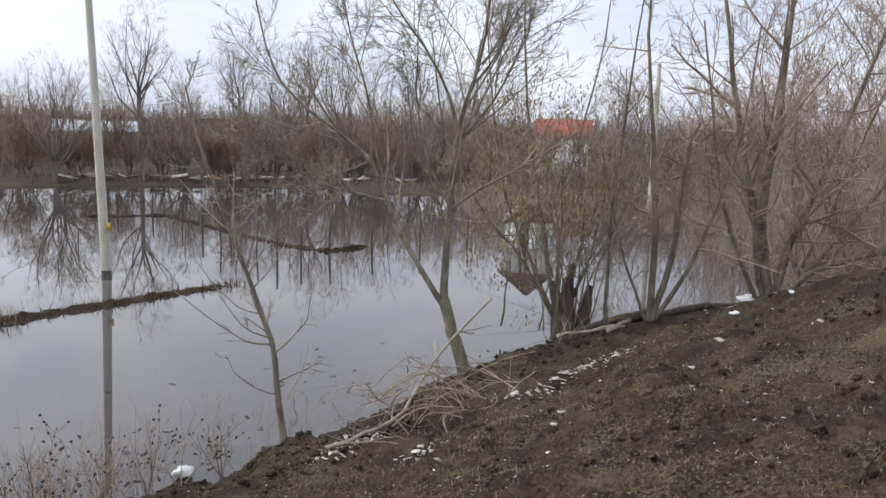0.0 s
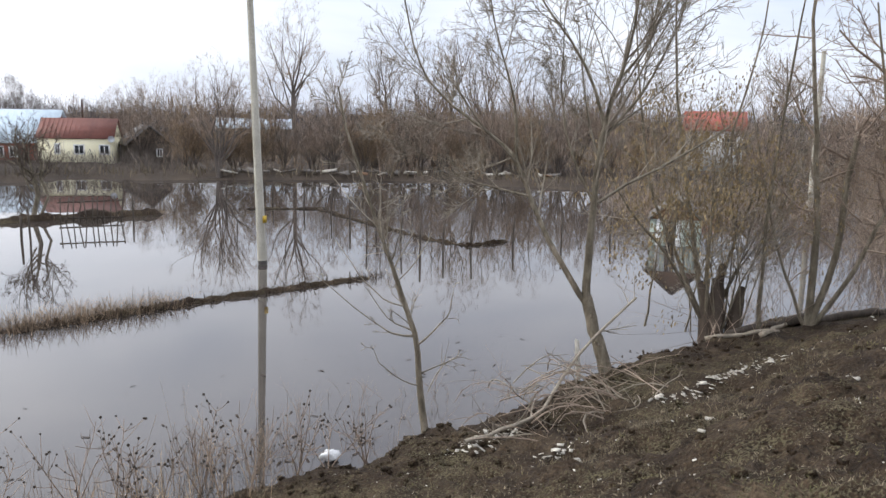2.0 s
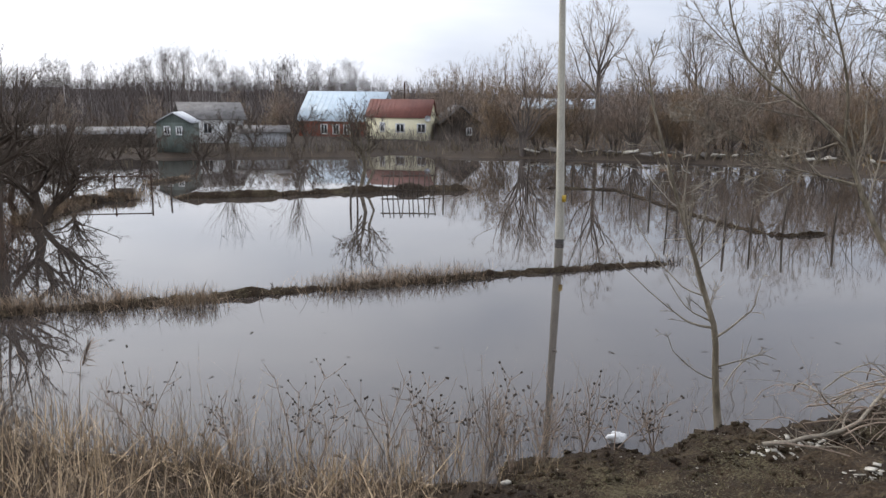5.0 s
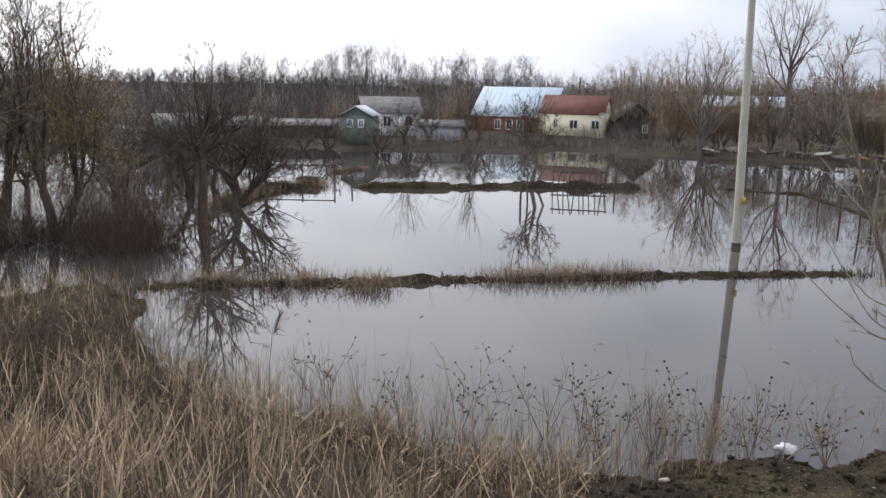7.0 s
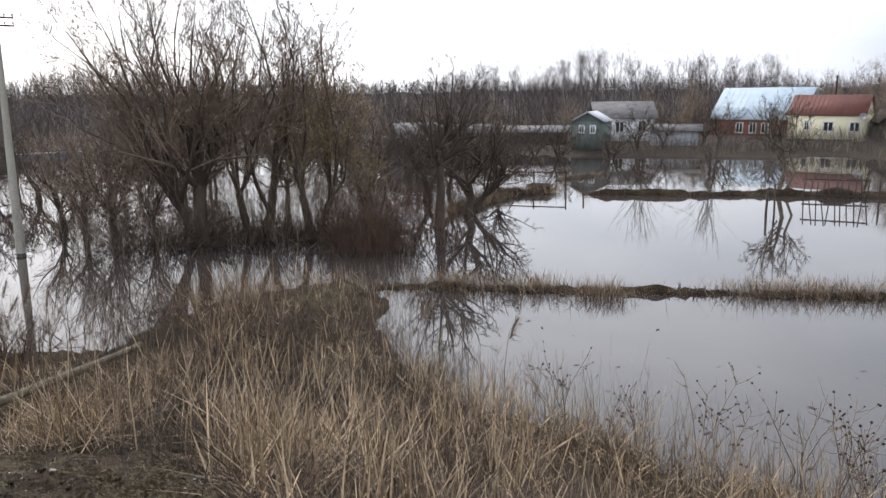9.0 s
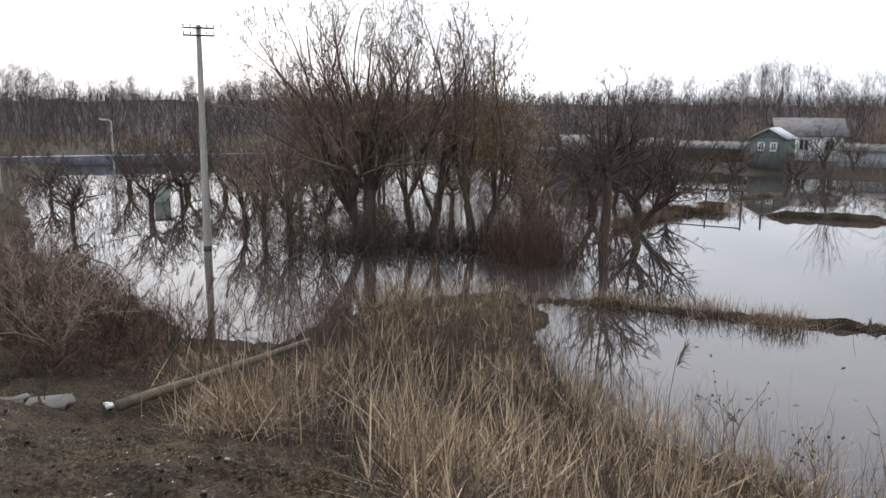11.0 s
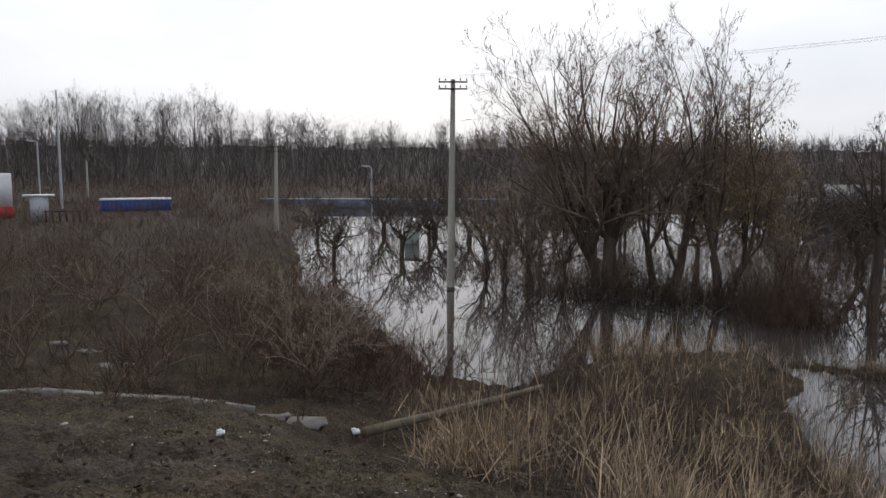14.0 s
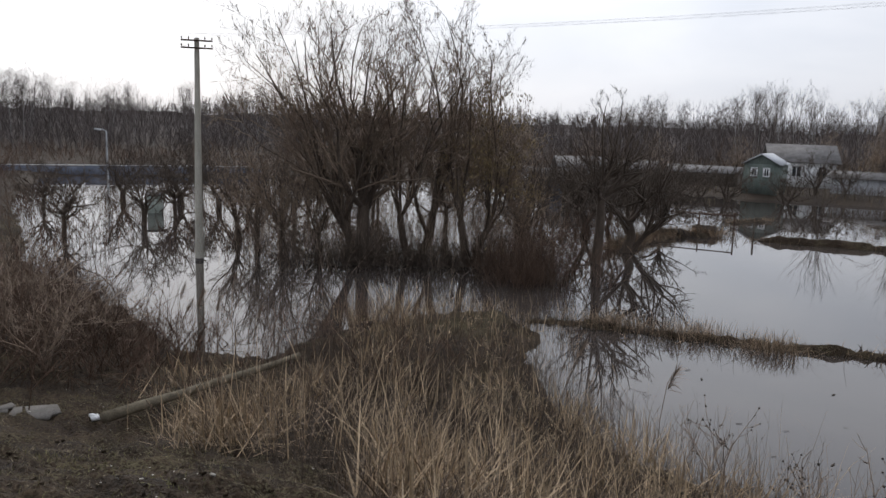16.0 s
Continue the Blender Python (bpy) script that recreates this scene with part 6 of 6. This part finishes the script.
    brush(dark, xy, ground_z(xy[:, 0], xy[:, 1]), r.uniform(0.7, 1.5, 80), 12, 7, 0.013, 0.4, 0.75, 112, 0.6)
    stuff("cut_brush", dark, TWIG_RED, "dark heap of cut brushwood at the water's edge", "brushwood")
    # short worn grass on the trodden bank
    a, b = Geo(), Geo()
    n = 260000
    yaw, d = r.uniform(-50, 105, n), 2.4 + 14 * r.random(n) ** 1.1
    xy = polar(yaw, d)
    s = shore(xy[:, 0], xy[:, 1])
    w = wave(xy[:, 0], xy[:, 1], 3.2, 113)
    ok = (s > 0.5) & (r.random(n) < np.clip(0.42 + 0.75 * w, 0.13, 0.95)) & (xy[:, 0] > -14.5)
    xy, w = xy[ok], w[ok]
    z = ground_z(xy[:, 0], xy[:, 1])
    green = (wave(xy[:, 0], xy[:, 1], 2.0, 114) > 0.3)
    blades(a, xy[~green], z[~green], 0.06, 0.012, 1.1, 115, 0.6, bends=3)
    blades(b, xy[green], z[green], 0.06, 0.011, 0.85, 116, 0.6, bends=3)
    stuff("dead_grass", a, STRAW, "short trampled dead grass on the mud", "grass")
    stuff("green_grass", b, GREEN, "patches of worn green grass on the mud", "grass")
    # olive grass on the mound by the reeds
    g = Geo()
    n = 16000
    xy = polar(r.uniform(50, 100, n), 3.0 + 9.5 * r.random(n))
    xy = xy[(shore(xy[:, 0], xy[:, 1]) > 1.5) & (xy[:, 0] > -13) & (r.random(n) < np.clip(0.35 + 1.3 * wave(xy[:, 0], xy[:, 1], 2.4, 141), 0.06, 1))]
    blades(g, xy, ground_z(xy[:, 0], xy[:, 1]), 0.075, 0.008, 0.9, 142, 0.6, bends=3)
    stuff("mound_grass", g, GREEN, "worn olive grass on the trodden mound", "grass")
    # a streak of pale flattened straw along the bank
    g = Geo()
    n = 5200
    t, e = r.random(n), r.normal(0, 1, (n, 2))
    xy = np.column_stack([2.6 + 4.4 * t, 8.7 + 2.3 * t]) + e * np.array([0.45, 0.3]) * (0.5 + 0.8 * np.abs(np.sin(7 * t)))[:, None]
    xy = xy[r.random(n) < np.clip(0.6 + 0.9 * wave(xy[:, 0], xy[:, 1], 1.4, 136), 0.05, 1)]
    blades(g, xy, ground_z(xy[:, 0], xy[:, 1]) + 0.015, 0.1, 0.007, 1.35, 137, 0.3, bends=3)
    stuff("pale_straw", g, STRAW, "pale flattened straw in streaks on the mud", "straw")
    # clods of turned mud
    g = Geo()
    n = 12000
    yaw, d = np.where(r.random(n) < 0.75, r.uniform(-50, 30, n), r.uniform(62, 104, n)), 3.4 + 15 * r.random(n)
    xy = polar(yaw, d)
    s = shore(xy[:, 0], xy[:, 1])
    ok = (s > 0.05) & ((s < 1.5) | (r.random(n) < 0.16) | ((yaw > 60) & (d < 12.5) & (r.random(n) < 0.6))) & ((xy[:, 0] > -4.2) | (yaw > 60))
    xy = xy[ok]
    zz = ground_z(xy[:, 0], xy[:, 1])
    for (x, y), z0 in zip(xy, zz):
        q = (0.015 + 0.045 * r.random() ** 2) * (1 if x > -4 else 0.4)
        g.box((x, y, z0 + q * 0.2), (q * r.uniform(1, 2), q * r.uniform(1, 2), q), r.uniform(0, 360), r.uniform(-30, 30), r.uniform(-30, 30))
    stuff("mud_clods", g, MUD, "small clods of turned dark mud", "clods")


vegetation()


def field_bushes():
    """Arching bare bushes, each one to be told apart, in the brush by the ditch."""
    spec = dict(kids=[7, 5, 3], **{"from": [0.2, 0.15, 0.15]}, angle=[(22, 60), (22, 60), (22, 60)], ratio=[0.34, 0.5, 0.5], taper=(0.45, 0.65), thin=0.004, bends=[4, 3, 2, 1], wobble=0.13, up=[0.0, 0.04, 0.03, 0.03], sides=[5, 3, 1, 1])
    for i, (x, y, w, h) in enumerate(((-15.6, 1.4, 1.5, 1.9), (-17.2, 0.0, 1.7, 2.2), (-16.0, -1.6, 1.3, 1.5), (-19.4, 1.6, 1.6, 1.9), (-20.5, -1.5, 1.8, 2.1), (-18.0, -4.4, 1.5, 1.8), (-22.5, 0.4, 1.6, 1.7), (-24.0, -3.6, 1.8, 2.0), (-21.0, -6.5, 1.7, 2.2), (-17.5, 2.6, 1.2, 1.2), (-27.0, -0.8, 1.8, 1.9), (-28.0, -7.0, 2.0, 2.3))):
        domed_tree((x, y, gz(x, y)), i * 37, "arching bare brown bush in the brush by the ditch", [(0.1 * math.cos(k * 2.1), 0.1 * math.sin(k * 2.1), 0.5 * math.cos(k * 2.1), 0.5 * math.sin(k * 2.1), 0.25, 0.035) for k in range(3)], (0, 0, w, w, 0.55, h), 20, spec, 700 + i, WILLOW_TWIG, TWIG_RED if i % 3 else WILLOW_TWIG, "brush bushes", 0.4, -0.5, 6)


field_bushes()


def reed_plumes():
    first = thing("reed", (-17.2, 4.6, -0.05), 0, "tall dry reed with a feathery plume", "reed", "plumed reeds")
    g = Geo()
    g.tube([(0, 0, 0), (0.02, 0.03, 0.6), (0.06, 0.1, 1.15), (0.1, 0.17, 1.35)], [0.007, 0.006, 0.005, 0.003], 5)
    part("stalk", g, REED, first)
    g = Geo()
    r = np.random.default_rng(121)
    n = 70
    t = r.uniform(0, 1, n)
    base = np.column_stack([0.07 + 0.05 * t, 0.11 + 0.12 * t, 1.1 + 0.36 * t])
    blades(g, base[:, :2], base[:, 2], 0.17, 0.014, 0.9, 122, 0.4, toward=0.9)
    part("plume", g, TWIG, first, "brown feathery plume")
    rng = random.Random(123)
    for x, y in ((-17.6, 4.4), (-16.9, 5.1), (-17.9, 5.0), (-16.3, 5.6), (-18.3, 4.6), (-18.0, 5.8), (-10.8, 9.6), (-8.3, 9.4)):
        copy_thing(first, pose(x, y, -0.05, rng.uniform(-8, 8), rng.uniform(-8, 8), rng.uniform(-60, 60)) @ Matrix.Scale(rng.uniform(0.8, 1.15), 4))


reed_plumes()


def burdock(place, height, seed, spread=0.45):
    """A dead burdock: forking stalks that end in dark burs."""
    rng = random.Random(seed)
    ob = thing("weed", place, rng.uniform(0, 360), "dead burdock with dark burs at the water's edge", "weed", "dead burdocks")
    sprigs, burs = Geo(), []
    for k in range(rng.randint(3, 5)):
        g = Geo()
        a, tilt = rng.uniform(0, math.tau), rng.uniform(0.08, spread)
        d = unit((math.cos(a) * tilt, math.sin(a) * tilt, 1))
        p, L = (rng.gauss(0, 0.03), rng.gauss(0, 0.03), -0.05), height * rng.uniform(0.7, 1.05)
        pts = [p]
        for _ in range(5):
            d = unit((d[0] + rng.gauss(0, 0.1), d[1] + rng.gauss(0, 0.1), d[2]))
            p = tuple(p[i] + d[i] * L / 5 for i in range(3))
            pts.append(p)
        g.tube(pts, [0.011, 0.01, 0.008, 0.007, 0.005, 0.004], 5)
        part("stalk", g, TWIG, ob)
        for _ in range(8):
            q, e = along(pts, rng.uniform(0.4, 1))
            e = turned(e, radians(rng.uniform(25, 70)), rng)
            m = rng.uniform(0.12, 0.4)
            tip = [q, tuple(q[i] + e[i] * m * 0.5 for i in range(3)), tuple(q[i] + e[i] * m + (0.03 if i == 2 else 0) for i in range(3))]
            sprigs.tube(tip, [0.005, 0.004, 0.003], 4)
            burs += [tip[2]] + ([tip[1]] if rng.random() < 0.5 else [])
    tagged(part("sprig", sprigs, TWIG, ob), kind="stuff")
    for b in burs[:26]:
        q = rng.uniform(0.011, 0.02)
        g = Geo()
        g.tube([(b[0], b[1], b[2] - q), (b[0], b[1], b[2] - q * 0.5), (b[0], b[1], b[2] + q * 0.5), (b[0], b[1], b[2] + q)], [0.003, q, q, 0.003], 6)
        part("bur", g, BUR, ob)


for i, (x, y, h) in enumerate(((-3.0, 9.6, 1.75), (-2.5, 9.4, 1.3), (-1.7, 9.9, 1.2), (-0.75, 10.2, 1.15), (-4.3, 9.2, 1.2), (-1.3, 10.1, 0.9), (0.2, 11.2, 1.0), (-5.6, 9.2, 1.1), (-3.6, 10.1, 1.5), (-2.1, 10.5, 1.2), (-0.3, 11.0, 1.0), (-4.9, 9.7, 1.3), (-7.0, 9.3, 1.2))):
    burdock((x, y, max(gz(x, y), -0.05)), h, 130 + i, 0.8 if i < 4 or i > 7 else 0.55)


# ---- litter, driftwood and rubble ----
def brush_pile():
    rng = random.Random(141)
    pile = thing("brushwood_pile", (3.3, 11.9, gz(3.3, 11.9)), 0, "heap of pale broken branches at the tree's foot", "brushwood")
    for k in range(72):
        a = rng.uniform(0, math.tau)
        c = (rng.gauss(0.25, 0.95), rng.gauss(0.25, 0.75), rng.uniform(0.02, 0.4))
        L, up = rng.uniform(0.6, 1.9), rng.uniform(-0.05, 0.5)
        d = unit((math.cos(a), math.sin(a) * 0.7, up))
        n = (rng.gauss(0, 0.15), rng.gauss(0, 0.15), rng.uniform(0.0, 0.3))
        g = Geo()
        pts = [tuple(c[i] + d[i] * L * (t - 0.4) + n[i] * (1 - (2 * t - 1) ** 2) for i in range(3)) for t in (0, 0.2, 0.4, 0.6, 0.8, 1)]
        r = rng.uniform(0.004, 0.015)
        g.tube(pts, [r, r, r * 0.9, r * 0.8, r * 0.6, r * 0.4], 5)
        for _ in range(3):
            q, e = along(pts, rng.uniform(0.3, 1))
            e = turned(e, radians(rng.uniform(20, 60)), rng)
            m = rng.uniform(0.15, 0.5)
            g.tube([q, tuple(q[i] + e[i] * m * 0.5 for i in range(3)), tuple(q[i] + e[i] * m for i in range(3))], [r * 0.5, r * 0.4, r * 0.25], 4)
        part("branch", g, TWIG_PALE if k % 3 == 0 else TWIG, pile)
    limb = thing("fallen_branch", (0, 0, 0), 0, "long pale broken limb lying down the bank", "branch")
    g, cg = Geo(), Geo()
    pts = [(1.6, 10.6), (2.2, 10.9), (3.0, 11.5), (3.8, 12.6), (5.2, 13.6)]
    stem([g, cg], [(x, y, gz(x, y) + z) for (x, y), z in zip(pts, (0.1, 0.16, 0.3, 0.75, 1.5))], 0.035, 0.022, dict(NEAR, kids=[9, 3], **{"from": [0.1, 0.2]}), rng, 7, length=3.0)
    part("limb", g, TWIG_PALE, limb)
    tagged(part("sprig", cg, TWIG_PALE, limb), kind="stuff")
    stake = thing("stake", (4.41, 14.34, gz(4.41, 14.34)), 0, "pale broken stake beside the forked tree", "stake")
    g = Geo()
    g.tube([(0, 0, -0.2), (-0.03, 0, 0.4), (-0.06, 0.01, 0.85), (-0.09, 0, 0.9)], [0.05, 0.048, 0.045, 0.01], 7)
    part("shaft", g, CHIP, stake)


def driftwood(a, b, r, label, name="log", material=GREY_BOARD, lift=0.6):
    rng = random.Random(int(a[0] * 31 + b[1] * 17))
    ob = thing(name, (0, 0, 0), 0, label, "log", "driftwood")
    n = 7
    pts = []
    for k in range(n):
        t = k / (n - 1)
        x, y = a[0] + (b[0] - a[0]) * t + rng.gauss(0, r * 0.3), a[1] + (b[1] - a[1]) * t + rng.gauss(0, r * 0.3)
        pts.append((x, y, (a[2] + (b[2] - a[2]) * t) if len(a) > 2 else max(gz(x, y), 0) + r * lift))
    g = Geo()
    g.tube([pts[0]] + pts + [pts[-1]], [0.004] + [r * rng.uniform(0.85, 1.1) * (1 - 0.3 * k / n) for k in range(n)] + [0.004], 8)
    part("shaft", g, material, ob, smooth=True)


def litter():
    r = np.random.default_rng(151)
    bag = thing("plastic_bag", (-0.33, 11.33, 0.04), 20, "crumpled white plastic bag at the waterline", "bag")
    u, v = np.meshgrid(np.linspace(0, math.tau, 19), np.linspace(0.02, math.pi - 0.02, 10), indexing="ij")
    rad = 1 + 0.22 * np.sin(3 * u + 3 * v) * np.sin(v) + 0.17 * np.sin(7 * u - 5 * v) * np.sin(v) + 0.08 * np.sin(8 * v)
    rad[-1] = rad[0]
    g = Geo()
    i = np.arange(18)[:, None] * 10 + np.arange(9)[None, :]
    g.quads(np.stack([0.15 * rad * np.cos(u) * np.sin(v), 0.11 * rad * np.sin(u) * np.sin(v), 0.05 + 0.075 * rad * np.cos(v)], -1), np.stack([i, i + 1, i + 11, i + 10], -1))
    part("skin", g, WHITE, bag)
    # scraps: place, size
    for x, y, q in ((-12.4, 1.67, 0.19), (-9.25, -0.48, 0.14), (12.2, 15.2, 0.4), (4.6, 9.2, 0.12), (7.1, 9.3, 0.12), (2.8, 9.0, 0.13), (6.2, 8.7, 0.1), (9.1, 11.6, 0.16), (-1.6, 8.9, 0.12), (-11.0, -1.6, 0.08), (5.5, 7.6, 0.09), (8.0, 8.4, 0.1), (3.9, 8.0, 0.08), (-9.9, -2.2, 0.07), (11.2, 12.6, 0.14)):
        ob = thing("litter_scrap", (x, y, gz(x, y) + 0.015), r.uniform(0, 360), "pale crumpled scrap of litter on the mud", "litter", "litter")
        g = Geo()
        g.box((0, 0, q * 0.12), (q, q * 0.6, q * 0.25), 0, r.uniform(-12, 12), r.uniform(-12, 12))
        g.box((q * 0.3, q * 0.1, q * 0.2), (q * 0.5, q * 0.4, q * 0.2), 30, r.uniform(-25, 25), r.uniform(-25, 25))
        part("scrap", g, WHITE if q > 0.13 else CHIP, ob)
    # pale chips strewn in a band, and here and there
    g = Geo()
    spots = [((4.7, 10.9), (7.6, 12.5), 0.22, 260), ((1.4, 10.4), (2.4, 11.2), 0.2, 110), ((2.4, 9.2), (2.9, 9.5), 0.12, 50), ((10.5, 14.0), (15.5, 16.6), 0.4, 120)]
    for (x0, y0), (x1, y1), w, n in spots:
        for _ in range(n):
            t = r.random()
            x, y = x0 + (x1 - x0) * t + r.normal(0, w), y0 + (y1 - y0) * t + r.normal(0, w * 0.6)
            q = 0.012 + 0.055 * r.random() ** 2.5
            g.box((x, y, gz(x, y) + q * 0.12), (q * r.uniform(1.2, 2.4), q, q * 0.25), r.uniform(0, 360), r.uniform(-20, 20), r.uniform(-20, 20))
    for _ in range(1400):
        yaw, d = r.uniform(-50, 100), r.uniform(3.5, 15)
        x, y = polar(yaw, d)[:][0]
        q = 0.006 + 0.02 * r.random() ** 3
        z = gz(x, y)
        if z > 0.3:
            g.box((x, y, z + q * 0.1), (q * 2.0, q, q * 0.4), r.uniform(0, 360), r.uniform(-20, 20), r.uniform(-20, 20))
    stuff("wood_chips", g, CHIP, "pale wood chips and scraps strewn on the mud", "chips")
    # concrete by the ditch
    for x, y, w, d, yaw in ((-13.1, 0.92, 0.62, 0.42, 65), (-13.5, 0.3, 0.7, 0.25, 82), (-18.1, -2.4, 0.8, 0.3, 60), (-20.5, -4.1, 0.8, 0.3, 70), (-19.3, -3.2, 0.5, 0.3, 50), (-18.0, -2.7, 0.4, 0.25, 15)):
        ob = thing("concrete_slab", (x, y, gz(x, y) - 0.01), yaw, "broken weathered concrete slab lying by the ditch", "slab", "concrete slabs")
        g = Geo()
        g.box((0, 0, 0.03), (w, d, 0.055), 0, r.uniform(-7, 7), r.uniform(-6, 6))
        g.box((w * 0.42, d * 0.1, 0.03), (w * 0.4, d * 0.55, 0.05), 24, 3, -4)
        part("slab", g, CONCRETE_DIRTY, ob)
    # the kerb at the edge of the trodden mound
    kerb = thing("concrete_kerb", (0, 0, 0), 0, "line of sunken weathered kerb stones along the ditch", "kerb")
    ends = [(-14.3, -4.4), (-13.9, -3.2), (-13.55, -2.0), (-13.2, -0.9), (-12.85, 0.1)]
    for (x0, y0), (x1, y1) in zip(ends, ends[1:]):
        g = Geo()
        z0, z1 = gz(x0, y0), gz(x1, y1)
        L = math.hypot(x1 - x0, y1 - y0)
        g.box(((x0 + x1) / 2, (y0 + y1) / 2, (z0 + z1) / 2 - 0.035), (L - 0.03, 0.16, 0.2), math.degrees(math.atan2(y1 - y0, x1 - x0)), r.uniform(-6, 6), -math.degrees(math.atan2(z1 - z0, L)))
        part("kerb_stone", g, CONCRETE_DIRTY, kerb)
    driftwood((-11.95, 1.75, 0.85), (-13.75, 5.6, 0.72), 0.085, "muddy brown log lying among the reeds", material=LOG_BARK)
    for a, b, q in (((8.6, 16.6), (11.5, 17.3), 0.09), ((10.2, 16.9), (13.4, 17.5), 0.12), ((12.8, 16.9), (17.0, 19.2), 0.1), ((9.0, 15.9), (10.2, 16.9), 0.07), ((14.5, 16.6), (19.5, 19.0), 0.08), ((7.9, 16.3), (9.6, 16.2), 0.06)):
        driftwood(a, b, q, "grey driftwood log washed against the bank", material=OLD_WOOD if q > 0.085 else TWIG_PALE)
    for a, b, q in (((-25.4, 12.6, 0.1), (-24.4, 15.2, 0.5), 0.07), ((-26.4, 12.4, 0.1), (-25.2, 14.6, 0.9), 0.05), ((-25.3, 15.8, 0.55), (-26.2, 18.0, 0.1), 0.06)):
        driftwood(a, b, q, "dark fallen willow limb lying over the water", material=BARK_DARK)
    # boards and scrap on the far shore
    rng = random.Random(152)
    for k in range(48):
        yaw, d = rng.uniform(-16, 9), rng.uniform(66.0, 70.0)
        x, y = polar(yaw, d)[:][0]
        if shore(np.array([x]), np.array([y]))[0] < 0.3:
            continue
        ob = thing("board", (x, y, gz(x, y) + 0.25), rng.uniform(0, 360), "pale board or sheet dumped on the far shore", "board", "dumped boards")
        g = Geo()
        g.box((0, 0, 0), (rng.uniform(0.4, 1.5), rng.uniform(0.2, 0.6), 0.1), 0, rng.uniform(-35, 35), rng.uniform(-12, 12))
        part("sheet", g, RUST_BROWN if k in (5, 11) else (CHIP if k % 3 == 0 else GREY_BOARD), ob)


def floating_bits():
    """Leaves, stalks and crumbs of reed adrift near the shore."""
    r = np.random.default_rng(161)
    n = 900
    xy = polar(r.uniform(-22, 40, n), r.uniform(10, 19, n))
    s = shore(xy[:, 0], xy[:, 1])
    xy = xy[(s < -0.2) & (r.random(n) < np.exp(s / 2.5))]
    m = len(xy)
    g = Geo()
    a = r.uniform(0, math.tau, m)
    L = 0.03 + 0.12 * r.random(m) ** 2
    d = np.column_stack([np.cos(a), np.sin(a), np.zeros(m)]) * L[:, None]
    p = np.column_stack([xy, np.full(m, 0.008)])
    g.ribbons(np.stack([p - d / 2, p + d / 2 + (0, 0, 0.006)], 1), np.column_stack([L * 0.3, L * 0.2]), np.column_stack([-np.sin(a), np.cos(a), np.zeros(m)]))
    stuff("floating_bits", g, BUR, "dark leaves and bits of stalk adrift on the flood", "debris")
    g = Geo()
    n = 260
    xy = polar(r.uniform(-16, 14, n), r.uniform(9.8, 14.5, n))
    s = shore(xy[:, 0], xy[:, 1])
    xy = xy[(s < 0.3) & (s > -2.6)]
    brush(g, xy, np.full(len(xy), -0.05), r.uniform(0.25, 0.95, len(xy)), 1, 4, 0.0045, 0.05, 0.45, 162, 0.5)
    stuff("drowned_stalks", g, TWIG, "brown bent weed stalks sticking out of the shallows", "weeds")


brush_pile()
litter()
floating_bits()
